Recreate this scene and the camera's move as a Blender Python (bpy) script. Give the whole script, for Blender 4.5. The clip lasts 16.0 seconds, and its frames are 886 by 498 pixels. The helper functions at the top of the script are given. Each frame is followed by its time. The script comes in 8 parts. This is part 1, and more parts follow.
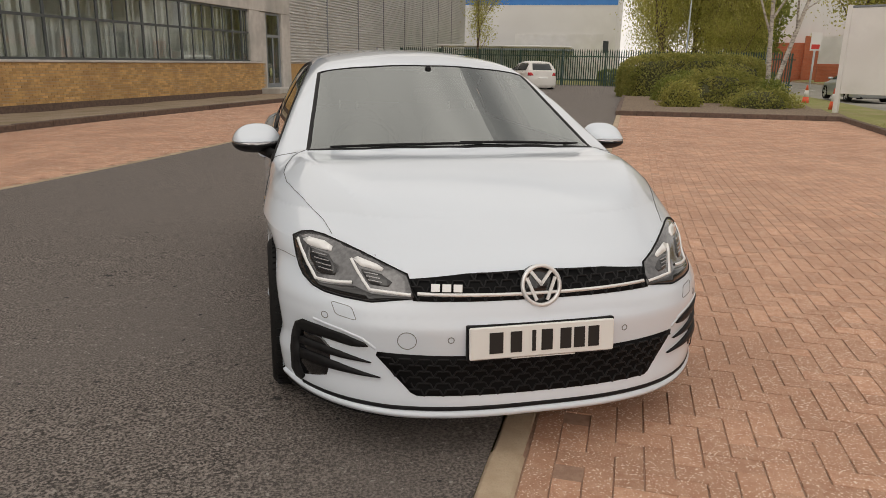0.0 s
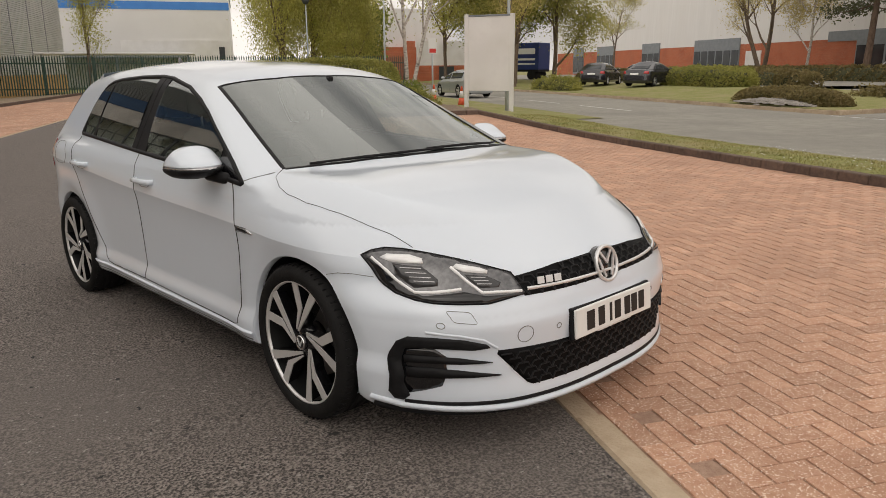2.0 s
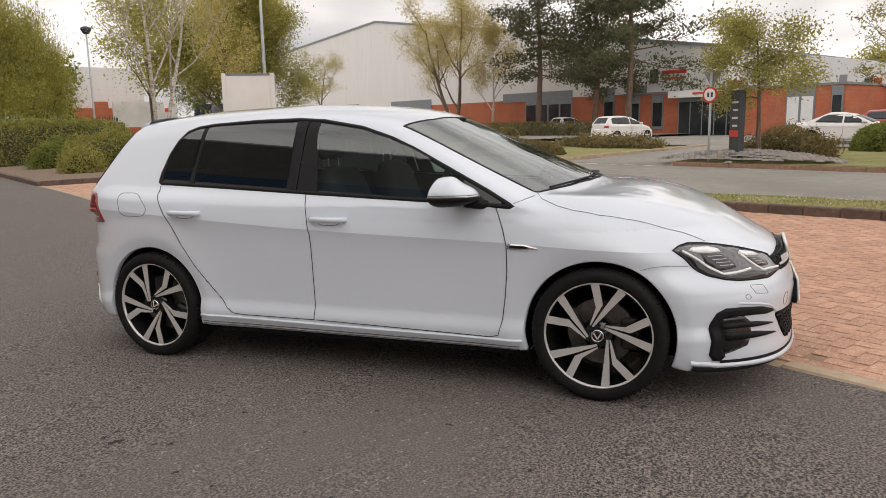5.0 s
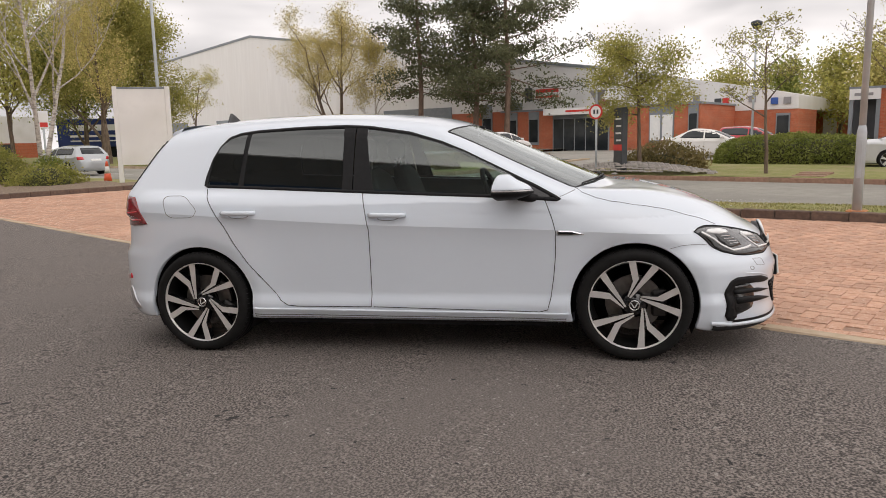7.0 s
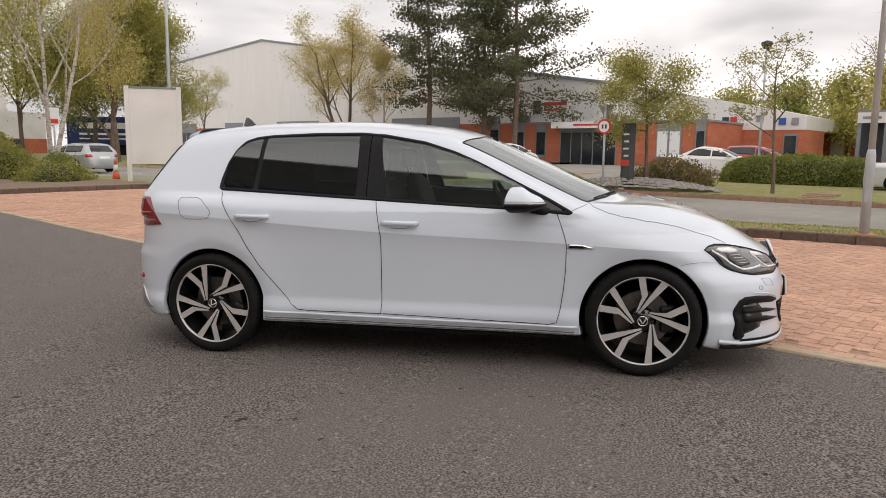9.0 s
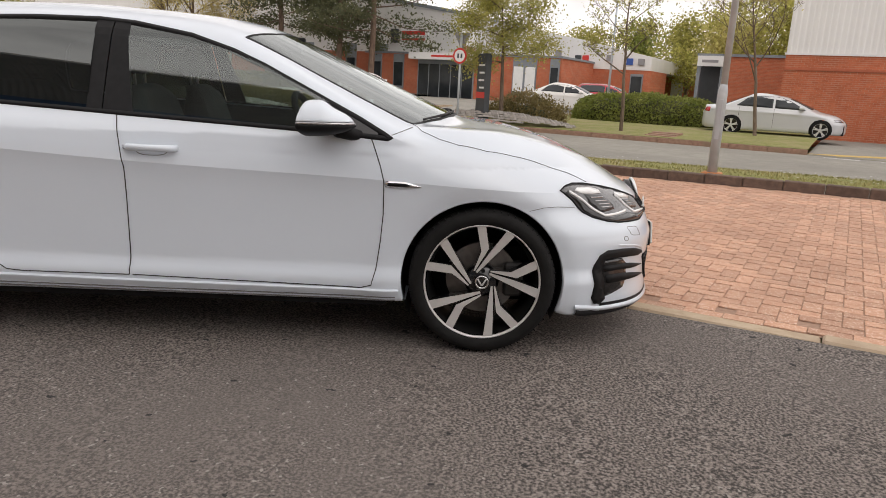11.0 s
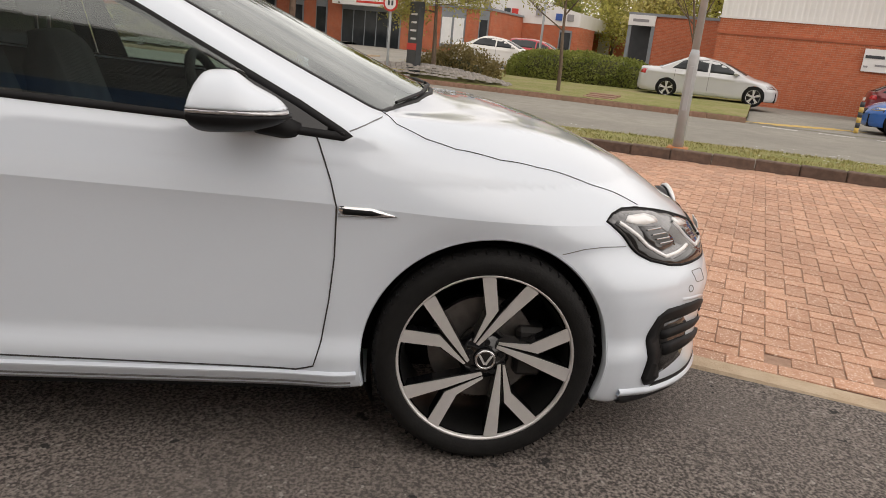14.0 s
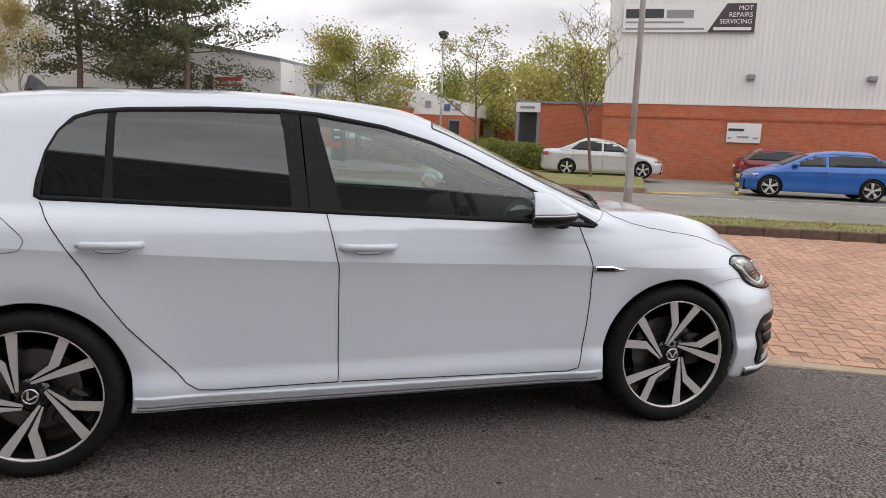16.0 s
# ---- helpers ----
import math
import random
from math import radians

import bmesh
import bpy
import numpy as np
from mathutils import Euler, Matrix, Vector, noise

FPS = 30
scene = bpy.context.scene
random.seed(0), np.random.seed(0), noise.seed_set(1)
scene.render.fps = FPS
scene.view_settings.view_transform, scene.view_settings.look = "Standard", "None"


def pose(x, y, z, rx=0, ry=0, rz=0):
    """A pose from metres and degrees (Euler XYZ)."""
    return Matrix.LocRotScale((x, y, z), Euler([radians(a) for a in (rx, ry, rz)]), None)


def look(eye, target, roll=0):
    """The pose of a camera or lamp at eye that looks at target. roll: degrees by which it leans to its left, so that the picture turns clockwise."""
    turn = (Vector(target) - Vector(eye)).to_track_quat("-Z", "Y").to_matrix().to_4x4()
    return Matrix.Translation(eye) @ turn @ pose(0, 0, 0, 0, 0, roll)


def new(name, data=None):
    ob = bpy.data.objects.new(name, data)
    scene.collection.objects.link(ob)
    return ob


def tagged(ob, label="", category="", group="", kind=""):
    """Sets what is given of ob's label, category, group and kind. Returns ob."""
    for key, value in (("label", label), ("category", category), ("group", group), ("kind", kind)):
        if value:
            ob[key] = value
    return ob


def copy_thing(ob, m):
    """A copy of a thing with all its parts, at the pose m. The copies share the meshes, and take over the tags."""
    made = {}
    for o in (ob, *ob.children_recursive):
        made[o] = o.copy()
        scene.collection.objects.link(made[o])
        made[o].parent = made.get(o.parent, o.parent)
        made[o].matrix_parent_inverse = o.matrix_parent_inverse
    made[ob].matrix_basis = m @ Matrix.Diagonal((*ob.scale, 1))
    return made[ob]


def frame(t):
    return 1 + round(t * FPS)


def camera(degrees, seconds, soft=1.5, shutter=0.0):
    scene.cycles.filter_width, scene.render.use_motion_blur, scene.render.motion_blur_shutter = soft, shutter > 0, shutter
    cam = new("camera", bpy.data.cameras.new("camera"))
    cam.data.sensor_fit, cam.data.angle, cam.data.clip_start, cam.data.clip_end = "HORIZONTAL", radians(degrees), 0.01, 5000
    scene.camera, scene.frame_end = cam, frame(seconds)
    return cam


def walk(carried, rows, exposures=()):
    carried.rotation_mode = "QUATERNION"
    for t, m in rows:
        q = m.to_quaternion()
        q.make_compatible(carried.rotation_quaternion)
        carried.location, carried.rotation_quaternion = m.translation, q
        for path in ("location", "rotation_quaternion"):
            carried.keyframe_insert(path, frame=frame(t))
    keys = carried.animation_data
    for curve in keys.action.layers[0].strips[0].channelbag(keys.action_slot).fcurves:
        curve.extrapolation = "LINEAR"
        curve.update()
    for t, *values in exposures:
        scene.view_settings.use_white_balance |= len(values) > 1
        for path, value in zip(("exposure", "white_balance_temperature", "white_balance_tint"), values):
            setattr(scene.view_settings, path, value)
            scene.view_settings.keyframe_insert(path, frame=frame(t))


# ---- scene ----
cam = camera(63.9, 16.0, soft=0.85)
PATH = [
    (0, (-0.886, -2.963, 1.362), (-0.414, -1.088, 0.851), 1.1),
    (0.5, (-1.226, -2.755, 1.35), (-0.47, -0.967, 0.867), -0.4),
    (1, (-1.621, -2.64, 1.346), (-0.655, -0.956, 0.866), 0.1),
    (1.5, (-1.972, -2.509, 1.351), (-0.831, -0.948, 0.839), 0.3),
    (2, (-2.302, -2.293, 1.366), (-0.958, -0.896, 0.876), -0.3),
    (2.5, (-2.681, -2.195, 1.343), (-1.252, -0.866, 0.906), -0.9),
    (3, (-3.025, -2.043, 1.335), (-1.539, -0.776, 0.904), -1.5),
    (3.5, (-3.318, -1.747, 1.337), (-1.75, -0.571, 0.94), -2.6),
    (3.7, (-3.444, -1.614, 1.308), (-1.837, -0.485, 0.929), -2.7),
    (6, (-4.465, 0.087, 1.262), (-2.549, 0.558, 0.936), -1.0),
    (6.5, (-4.678, 0.177, 1.238), (-2.745, 0.586, 0.926), -1.8),
    (7, (-4.84, 0.243, 1.236), (-2.905, 0.652, 0.935), -1.1),
    (7.5, (-4.886, 0.256, 1.247), (-2.954, 0.674, 0.942), -0.4),
    (8, (-4.889, 0.256, 1.241), (-2.958, 0.687, 0.95), 0.0),
    (8.5, (-4.879, 0.27, 1.247), (-2.946, 0.698, 0.962), 0.4),
    (9, (-4.882, 0.283, 1.244), (-2.945, 0.701, 0.968), 0.8),
    (9.5, (-4.875, 0.278, 1.257), (-2.933, 0.659, 0.967), 2.0),
    (10, (-4.686, 0.244, 1.241), (-2.726, 0.5, 0.935), 2.2),
    (10.2, (-4.527, 0.193, 1.225), (-2.558, 0.349, 0.91), 2.8),
    (12.3, (-2.961, 0.144, 0.986), (-1.033, 0.083, 0.455), 4.3),
    (12.5, (-2.897, 0.147, 0.981), (-0.971, 0.065, 0.449), 5.2),
    (13, (-2.584, 0.138, 0.992), (-0.661, 0.08, 0.445), 5.2),
    (13.5, (-2.46, 0.191, 1.052), (-0.563, 0.085, 0.428), 4.4),
    (14, (-2.675, 0.354, 1.159), (-0.767, 0.143, 0.599), 5.6),
    (14.5, (-2.995, 0.614, 1.253), (-1.076, 0.245, 0.827), 5.5),
    (15, (-3.215, 0.961, 1.299), (-1.305, 0.45, 1.001), 2.9),
    (15.5, (-3.457, 1.369, 1.261), (-1.557, 0.811, 0.977), 3.1),
    (16, (-3.639, 1.819, 1.252), (-1.726, 1.323, 0.943), 2.2),
]
walk(cam, [(t, look(eye, target, roll)) for t, eye, target, roll in PATH],
     [(0, -0.05, 6900, 10), (2.5, 0.10, 6850, 11), (4.5, 0.24, 6650, 13), (7, 0.33, 6550, 13), (10, 0.30, 6550, 13), (12.5, 0.49, 6750, 12), (13.5, 0.48, 6850, 12), (14.5, 0.24, 6700, 12), (16, 0.30, 6250, 13)])

# ---- light: a high overcast sky with a broad soft sun ----
SUN_EL, SUN_ROT = radians(50), radians(236)
world = bpy.data.worlds.new("overcast_sky")
world.use_nodes = True
scene.world = world
wn, wl = world.node_tree.nodes, world.node_tree.links
wn.clear()
sky = wn.new("ShaderNodeTexSky")
sky.sky_type, sky.sun_disc = "NISHITA", False
sky.sun_elevation, sky.sun_rotation = SUN_EL, SUN_ROT
sky.air_density, sky.dust_density, sky.ozone_density = 1.0, 6.0, 1.0
grey = wn.new("ShaderNodeHueSaturation")
grey.inputs["Saturation"].default_value = 0.25
coord = wn.new("ShaderNodeTexCoord")
clouds = wn.new("ShaderNodeTexNoise")
clouds.inputs["Scale"].default_value = 3.4
clouds.inputs["Detail"].default_value = 3.5
clouds.inputs["Distortion"].default_value = 0.3
flat = wn.new("ShaderNodeMapping")
flat.inputs["Scale"].default_value = (1.0, 1.0, 2.4)
ramp = wn.new("ShaderNodeValToRGB")
ramp.color_ramp.interpolation = "EASE"
ramp.color_ramp.elements[0].position, ramp.color_ramp.elements[0].color = 0.22, (4.2, 4.1, 4.1, 1)
ramp.color_ramp.elements[1].position, ramp.color_ramp.elements[1].color = 0.74, (9.9, 9.5, 9.2, 1)
mixed = wn.new("ShaderNodeMix")
mixed.data_type = "RGBA"
mixed.inputs["Factor"].default_value = 0.82
back = wn.new("ShaderNodeBackground")
back.inputs["Strength"].default_value = 0.110
wout = wn.new("ShaderNodeOutputWorld")
wl.new(sky.outputs["Color"], grey.inputs["Color"])
wl.new(coord.outputs["Generated"], flat.inputs["Vector"])
wl.new(flat.outputs["Vector"], clouds.inputs["Vector"])
wl.new(clouds.outputs["Fac"], ramp.inputs["Fac"])
wl.new(grey.outputs["Color"], mixed.inputs[6])
height, fade, thick = wn.new("ShaderNodeSeparateXYZ"), wn.new("ShaderNodeMapRange"), wn.new("ShaderNodeVectorMath")
thick.operation = "SCALE"
fade.inputs["To Min"].default_value, fade.inputs["To Max"].default_value = 1.14, 0.61
wl.new(coord.outputs["Generated"], height.inputs["Vector"])
wl.new(height.outputs["Z"], fade.inputs["Value"])
wl.new(ramp.outputs["Color"], thick.inputs[0])
wl.new(fade.outputs["Result"], thick.inputs["Scale"])
wl.new(thick.outputs["Vector"], mixed.inputs[7])
wl.new(mixed.outputs[2], back.inputs["Color"])
wl.new(back.outputs["Background"], wout.inputs["Surface"])

sun = new("sun", bpy.data.lights.new("sun", "SUN"))
sun.data.energy, sun.data.angle, sun.data.color = 1.2, radians(168), (1.0, 0.96, 0.91)
sun.matrix_world = look((-12, -8, 17), (0, 0, 0), 0)

# ---- materials ----
def material(name, colour, rough=0.6, metal=0.0, second=None, scale=8.0, detail=6.0, lo=0.35, hi=0.65, bump=0.0, bump_scale=None,
             third=None, third_scale=0.6, coat=0.0, spec=0.5, island=0.0, rough_var=0.0, stretch=(1, 1, 1), speckle=None, speckle_scale=300.0, speckle_at=0.62, spots=None):
    """A principled surface with colour varied at two scales, optional relief, speckles and a clear coat."""
    m = bpy.data.materials.new(name)
    m.use_nodes = True
    n, l = m.node_tree.nodes, m.node_tree.links
    p = n["Principled BSDF"]
    p.inputs["Roughness"].default_value, p.inputs["Metallic"].default_value = rough, metal
    p.inputs["Coat Weight"].default_value, p.inputs["Specular IOR Level"].default_value = coat, spec
    p.inputs["Coat Roughness"].default_value = 0.04
    geo = n.new("ShaderNodeNewGeometry")
    mp = n.new("ShaderNodeMapping")
    mp.inputs["Scale"].default_value = stretch
    l.new(geo.outputs["Position"], mp.inputs["Vector"])

    def noise_fac(s, d, a, b):
        t = n.new("ShaderNodeTexNoise")
        t.inputs["Scale"].default_value, t.inputs["Detail"].default_value = s, d
        l.new(mp.outputs["Vector"], t.inputs["Vector"])
        r = n.new("ShaderNodeMapRange")
        r.inputs["From Min"].default_value, r.inputs["From Max"].default_value = a, b
        l.new(t.outputs["Fac"], r.inputs["Value"])
        return r.outputs["Result"]

    def mix(fac, a, b):
        x = n.new("ShaderNodeMix")
        x.data_type = "RGBA"
        if isinstance(fac, float):
            x.inputs["Factor"].default_value = fac
        else:
            l.new(fac, x.inputs["Factor"])
        for k, v in ((6, a), (7, b)):
            if isinstance(v, tuple):
                x.inputs[k].default_value = (*v, 1)
            else:
                l.new(v, x.inputs[k])
        return x.outputs[2]

    c = colour
    if second:
        c = mix(noise_fac(scale, detail, lo, hi), c, second)
    if island:
        pick = n.new("ShaderNodeMath")
        pick.operation = "ADD"
        oi = n.new("ShaderNodeObjectInfo")
        l.new(geo.outputs["Random Per Island"], pick.inputs[0])
        l.new(oi.outputs["Random"], pick.inputs[1])
        fr = n.new("ShaderNodeMath")
        fr.operation = "FRACT"
        l.new(pick.outputs[0], fr.inputs[0])
        hsv = n.new("ShaderNodeHueSaturation")
        vv = n.new("ShaderNodeMapRange")
        vv.inputs["To Min"].default_value, vv.inputs["To Max"].default_value = 1 - island, 1 + island
        l.new(fr.outputs[0], vv.inputs["Value"])
        l.new(vv.outputs["Result"], hsv.inputs["Value"])
        if isinstance(c, tuple):
            hsv.inputs["Color"].default_value = (*c, 1)
        else:
            l.new(c, hsv.inputs["Color"])
        c = hsv.outputs["Color"]
    if third:
        c = mix(noise_fac(third_scale, 5.0, 0.45, 0.75), c, third)
    if speckle:
        c = mix(noise_fac(speckle_scale, 1.0, speckle_at, speckle_at + 0.06), c, speckle)
    if spots:
        c = mix(noise_fac(13.0, 3.0, 0.70, 0.715), c, spots)
    if isinstance(c, tuple):
        p.inputs["Base Color"].default_value = (*c, 1)
    else:
        l.new(c, p.inputs["Base Color"])
    if rough_var:
        r = n.new("ShaderNodeMapRange")
        r.inputs["To Min"].default_value, r.inputs["To Max"].default_value = rough - rough_var, min(1.0, rough + rough_var)
        l.new(noise_fac(scale * 0.7, 4.0, 0.3, 0.7), r.inputs["Value"])
        l.new(r.outputs["Result"], p.inputs["Roughness"])
    if bump:
        t = n.new("ShaderNodeTexNoise")
        t.inputs["Scale"].default_value, t.inputs["Detail"].default_value = bump_scale or scale * 4, 4.0
        l.new(mp.outputs["Vector"], t.inputs["Vector"])
        b = n.new("ShaderNodeBump")
        b.inputs["Strength"].default_value, b.inputs["Distance"].default_value = min(1.0, bump), 0.01
        l.new(t.outputs["Fac"], b.inputs["Height"])
        l.new(b.outputs["Normal"], p.inputs["Normal"])
    return m


def pane(name, tint, gloss=1.0, rough=0.0, ior=1.5):
    """Thin glass: tinted see-through with a gloss that grows towards grazing angles, alike from both sides."""
    m = bpy.data.materials.new(name)
    m.use_nodes = True
    n, l = m.node_tree.nodes, m.node_tree.links
    n.remove(n["Principled BSDF"])
    clear, shine, mixer, lw = (n.new(k) for k in ("ShaderNodeBsdfTransparent", "ShaderNodeBsdfGlossy", "ShaderNodeMixShader", "ShaderNodeLayerWeight"))
    clear.inputs["Color"].default_value = (*tint, 1)
    shine.inputs["Roughness"].default_value = rough
    shine.inputs["Color"].default_value = (gloss * 0.95, gloss, gloss * 0.99, 1)
    lw.inputs["Blend"].default_value = 0.5
    power, grow = n.new("ShaderNodeMath"), n.new("ShaderNodeMapRange")
    power.operation = "POWER"
    power.inputs[1].default_value = 3.0
    grow.inputs["To Min"].default_value, grow.inputs["To Max"].default_value = ((ior - 1) / (ior + 1)) ** 2, 1.0
    l.new(lw.outputs["Facing"], power.inputs[0])
    l.new(power.outputs[0], grow.inputs["Value"])
    l.new(grow.outputs["Result"], mixer.inputs["Fac"])
    l.new(clear.outputs["BSDF"], mixer.inputs[1])
    l.new(shine.outputs["BSDF"], mixer.inputs[2])
    l.new(mixer.outputs["Shader"], n["Material Output"].inputs["Surface"])
    return m


ASPHALT = material("asphalt", (0.048, 0.041, 0.037), 0.85, second=(0.320, 0.275, 0.246), scale=95, lo=0.40, hi=0.63, third=(0.175, 0.152, 0.138), third_scale=0.55,
                   bump=1.0, bump_scale=170, speckle=(0.36, 0.33, 0.30), speckle_scale=48, speckle_at=0.68, spots=(0.030, 0.028, 0.027))
ROAD = material("road_asphalt", (0.27, 0.255, 0.222), 0.9, second=(0.32, 0.303, 0.265), scale=3, third=(0.22, 0.209, 0.183), third_scale=0.25, bump=0.6, bump_scale=140)
PAVER = material("paving_brick", (0.50, 0.265, 0.170), 0.8, second=(0.60, 0.36, 0.245), scale=25, island=0.16, third=(0.43, 0.235, 0.152), third_scale=1.1,
                 bump=0.7, bump_scale=120, speckle=(0.85, 0.68, 0.56), speckle_scale=120, speckle_at=0.61)
JOINT = material("paving_sand", (0.34, 0.21, 0.15), 0.95, second=(0.44, 0.29, 0.21), scale=30, bump=0.5)
KERB = material("kerb_stone", (0.46, 0.35, 0.24), 0.9, second=(0.54, 0.43, 0.31), scale=14, third=(0.36, 0.27, 0.19), third_scale=2, bump=0.6, bump_scale=90, island=0.08)
KERB_RED = material("worn_red_brick", (0.27, 0.155, 0.11), 0.9, second=(0.35, 0.215, 0.15), scale=11, third=(0.24, 0.17, 0.11), third_scale=2.0, bump=0.6, bump_scale=60)
KERB_DARK = material("dark_brick_kerb", (0.11, 0.075, 0.06), 0.9, second=(0.16, 0.11, 0.085), scale=14, bump=0.6, bump_scale=90, island=0.15)
GRASS_SOIL = material("grass_soil", (0.20, 0.21, 0.055), 0.95, second=(0.27, 0.26, 0.09), scale=6, third=(0.32, 0.27, 0.14), third_scale=0.9, bump=0.9, bump_scale=60)
GRAVEL = material("gravel", (0.31, 0.235, 0.165), 0.95, second=(0.40, 0.31, 0.23), scale=30, third=(0.25, 0.20, 0.11), third_scale=1.1, bump=1.0, bump_scale=70)
SOIL = material("bark_mulch", (0.17, 0.125, 0.09), 0.95, second=(0.27, 0.20, 0.14), scale=18, bump=1.0, bump_scale=50)
YELLOW_BRICK = material("buff_brick", (0.55, 0.33, 0.13), 0.85, second=(0.62, 0.40, 0.18), scale=9, island=0.22, third=(0.42, 0.25, 0.11), third_scale=1.3, bump=0.5, bump_scale=60)
MORTAR = material("mortar", (0.40, 0.33, 0.25), 0.95, second=(0.48, 0.40, 0.31), scale=20, bump=0.4)
RED_BRICK = material("red_brick", (0.40, 0.105, 0.05), 0.85, second=(0.47, 0.14, 0.07), scale=5, third=(0.32, 0.09, 0.05), third_scale=0.6, bump=0.5, bump_scale=40)
GRILLE_BLACK = material("grille_black", (0.004, 0.004, 0.0045), 0.6, spec=0.12)
GRILLE_BARS = material("grille_bars", (0.012, 0.012, 0.013), 0.45, spec=0.2)
CLAD_DARK = material("dark_ribbed_cladding", (0.17, 0.18, 0.18), 0.5, second=(0.21, 0.22, 0.22), scale=1.2)
CAVITY = material("black_rim_barrel", (0.010, 0.010, 0.010), 0.42, spec=0.3)
CONCRETE = material("concrete", (0.56, 0.53, 0.50), 0.85, second=(0.64, 0.61, 0.575), scale=4, third=(0.36, 0.35, 0.33), third_scale=0.7, bump=0.3, bump_scale=50)
CLAD_GREY = material("grey_cladding", (0.58, 0.58, 0.572), 0.5, 0.0, second=(0.64, 0.64, 0.632), scale=1.2, third=(0.52, 0.52, 0.512), third_scale=0.4)
CLAD_WHITE = material("white_cladding", (0.73, 0.715, 0.70), 0.5, second=(0.77, 0.755, 0.74), scale=2.2, third=(0.73, 0.71, 0.69), third_scale=0.7, stretch=(1, 1, 0.10))
CLAD_CREAM = material("pale_cladding", (0.74, 0.72, 0.70), 0.5, second=(0.78, 0.76, 0.74), scale=0.8, third=(0.69, 0.67, 0.65), third_scale=0.2)
BLUE_BAND = material("blue_cladding", (0.05, 0.22, 0.62), 0.45, second=(0.06, 0.25, 0.66), scale=1.0)
DARK_BLUE = material("dark_blue_fascia", (0.02, 0.06, 0.14), 0.4, second=(0.025, 0.07, 0.16), scale=1.0)
GREY_FRAME = material("grey_window_frame", (0.20, 0.22, 0.24), 0.5, second=(0.24, 0.26, 0.28), scale=3)
DARK_FRAME = material("dark_window_frame", (0.07, 0.08, 0.085), 0.45, second=(0.09, 0.10, 0.105), scale=3)
DARK_INSIDE = material("office_interior", (0.66, 0.66, 0.63), 0.8, second=(0.80, 0.80, 0.76), scale=1.3)
BLIND = material("white_blind", (0.76, 0.77, 0.76), 0.7, second=(0.82, 0.82, 0.81), scale=4)
WHITE_PAINT = material("white_paint", (0.74, 0.72, 0.70), 0.5, second=(0.80, 0.78, 0.76), scale=2, third=(0.66, 0.64, 0.6), third_scale=1.0)
LINE_PAINT = material("road_marking", (0.62, 0.61, 0.58), 0.7, second=(0.42, 0.41, 0.39), scale=9, lo=0.45, hi=0.7)
YELLOW_LINE = material("yellow_marking", (0.70, 0.48, 0.12), 0.7, second=(0.52, 0.38, 0.15), scale=9)
GALV = material("galvanised_steel", (0.44, 0.475, 0.495), 0.6, 0.0, second=(0.50, 0.53, 0.55), scale=9, third=(0.37, 0.40, 0.42), third_scale=2.0)
RUST = material("orange_rust", (0.45, 0.17, 0.06), 0.8, second=(0.52, 0.24, 0.10), scale=20)
FENCE_GREEN = material("green_fence_paint", (0.020, 0.055, 0.042), 0.5, second=(0.028, 0.07, 0.055), scale=4)
CONE_RED = material("cone_red", (0.75, 0.10, 0.035), 0.5, second=(0.68, 0.12, 0.05), scale=9)
CONE_WHITE = material("cone_sleeve", (0.78, 0.76, 0.74), 0.4, second=(0.7, 0.68, 0.66), scale=9)
SIGN_RED = material("sign_red", (0.60, 0.04, 0.03), 0.5)
SIGN_DARK = material("sign_charcoal", (0.035, 0.04, 0.045), 0.45, second=(0.045, 0.05, 0.055), scale=3)
SIGN_WHITE = material("sign_white", (0.78, 0.77, 0.76), 0.5)
SIGN_GREY = material("sign_grey", (0.28, 0.27, 0.28), 0.5)
BARK = material("brown_bark", (0.12, 0.085, 0.06), 0.95, second=(0.20, 0.15, 0.11), scale=12, bump=1.0, bump_scale=40, stretch=(1, 1, 0.25))
BARK_PINE = material("pine_bark", (0.13, 0.085, 0.062), 0.95, second=(0.22, 0.15, 0.11), scale=10, bump=1.0, bump_scale=30, stretch=(1, 1, 0.3))
BARK_BIRCH = material("birch_bark", (0.62, 0.57, 0.51), 0.8, second=(0.46, 0.41, 0.36), scale=9, third=(0.12, 0.10, 0.09), third_scale=7.0, bump=0.4, stretch=(1, 1, 2.2))


def leaf(name, a, b):
    m = material(name, a, 0.6, second=b, scale=1.6, island=0.28, spec=0.3)
    n, l = m.node_tree.nodes, m.node_tree.links
    p = n["Principled BSDF"]
    through_light, both = n.new("ShaderNodeBsdfTranslucent"), n.new("ShaderNodeMixShader")
    l.new(p.inputs["Base Color"].links[0].from_socket, through_light.inputs["Color"])
    both.inputs["Fac"].default_value = 0.45
    l.new(p.outputs["BSDF"], both.inputs[1])
    l.new(through_light.outputs["BSDF"], both.inputs[2])
    l.new(both.outputs["Shader"], n["Material Output"].inputs["Surface"])
    return m


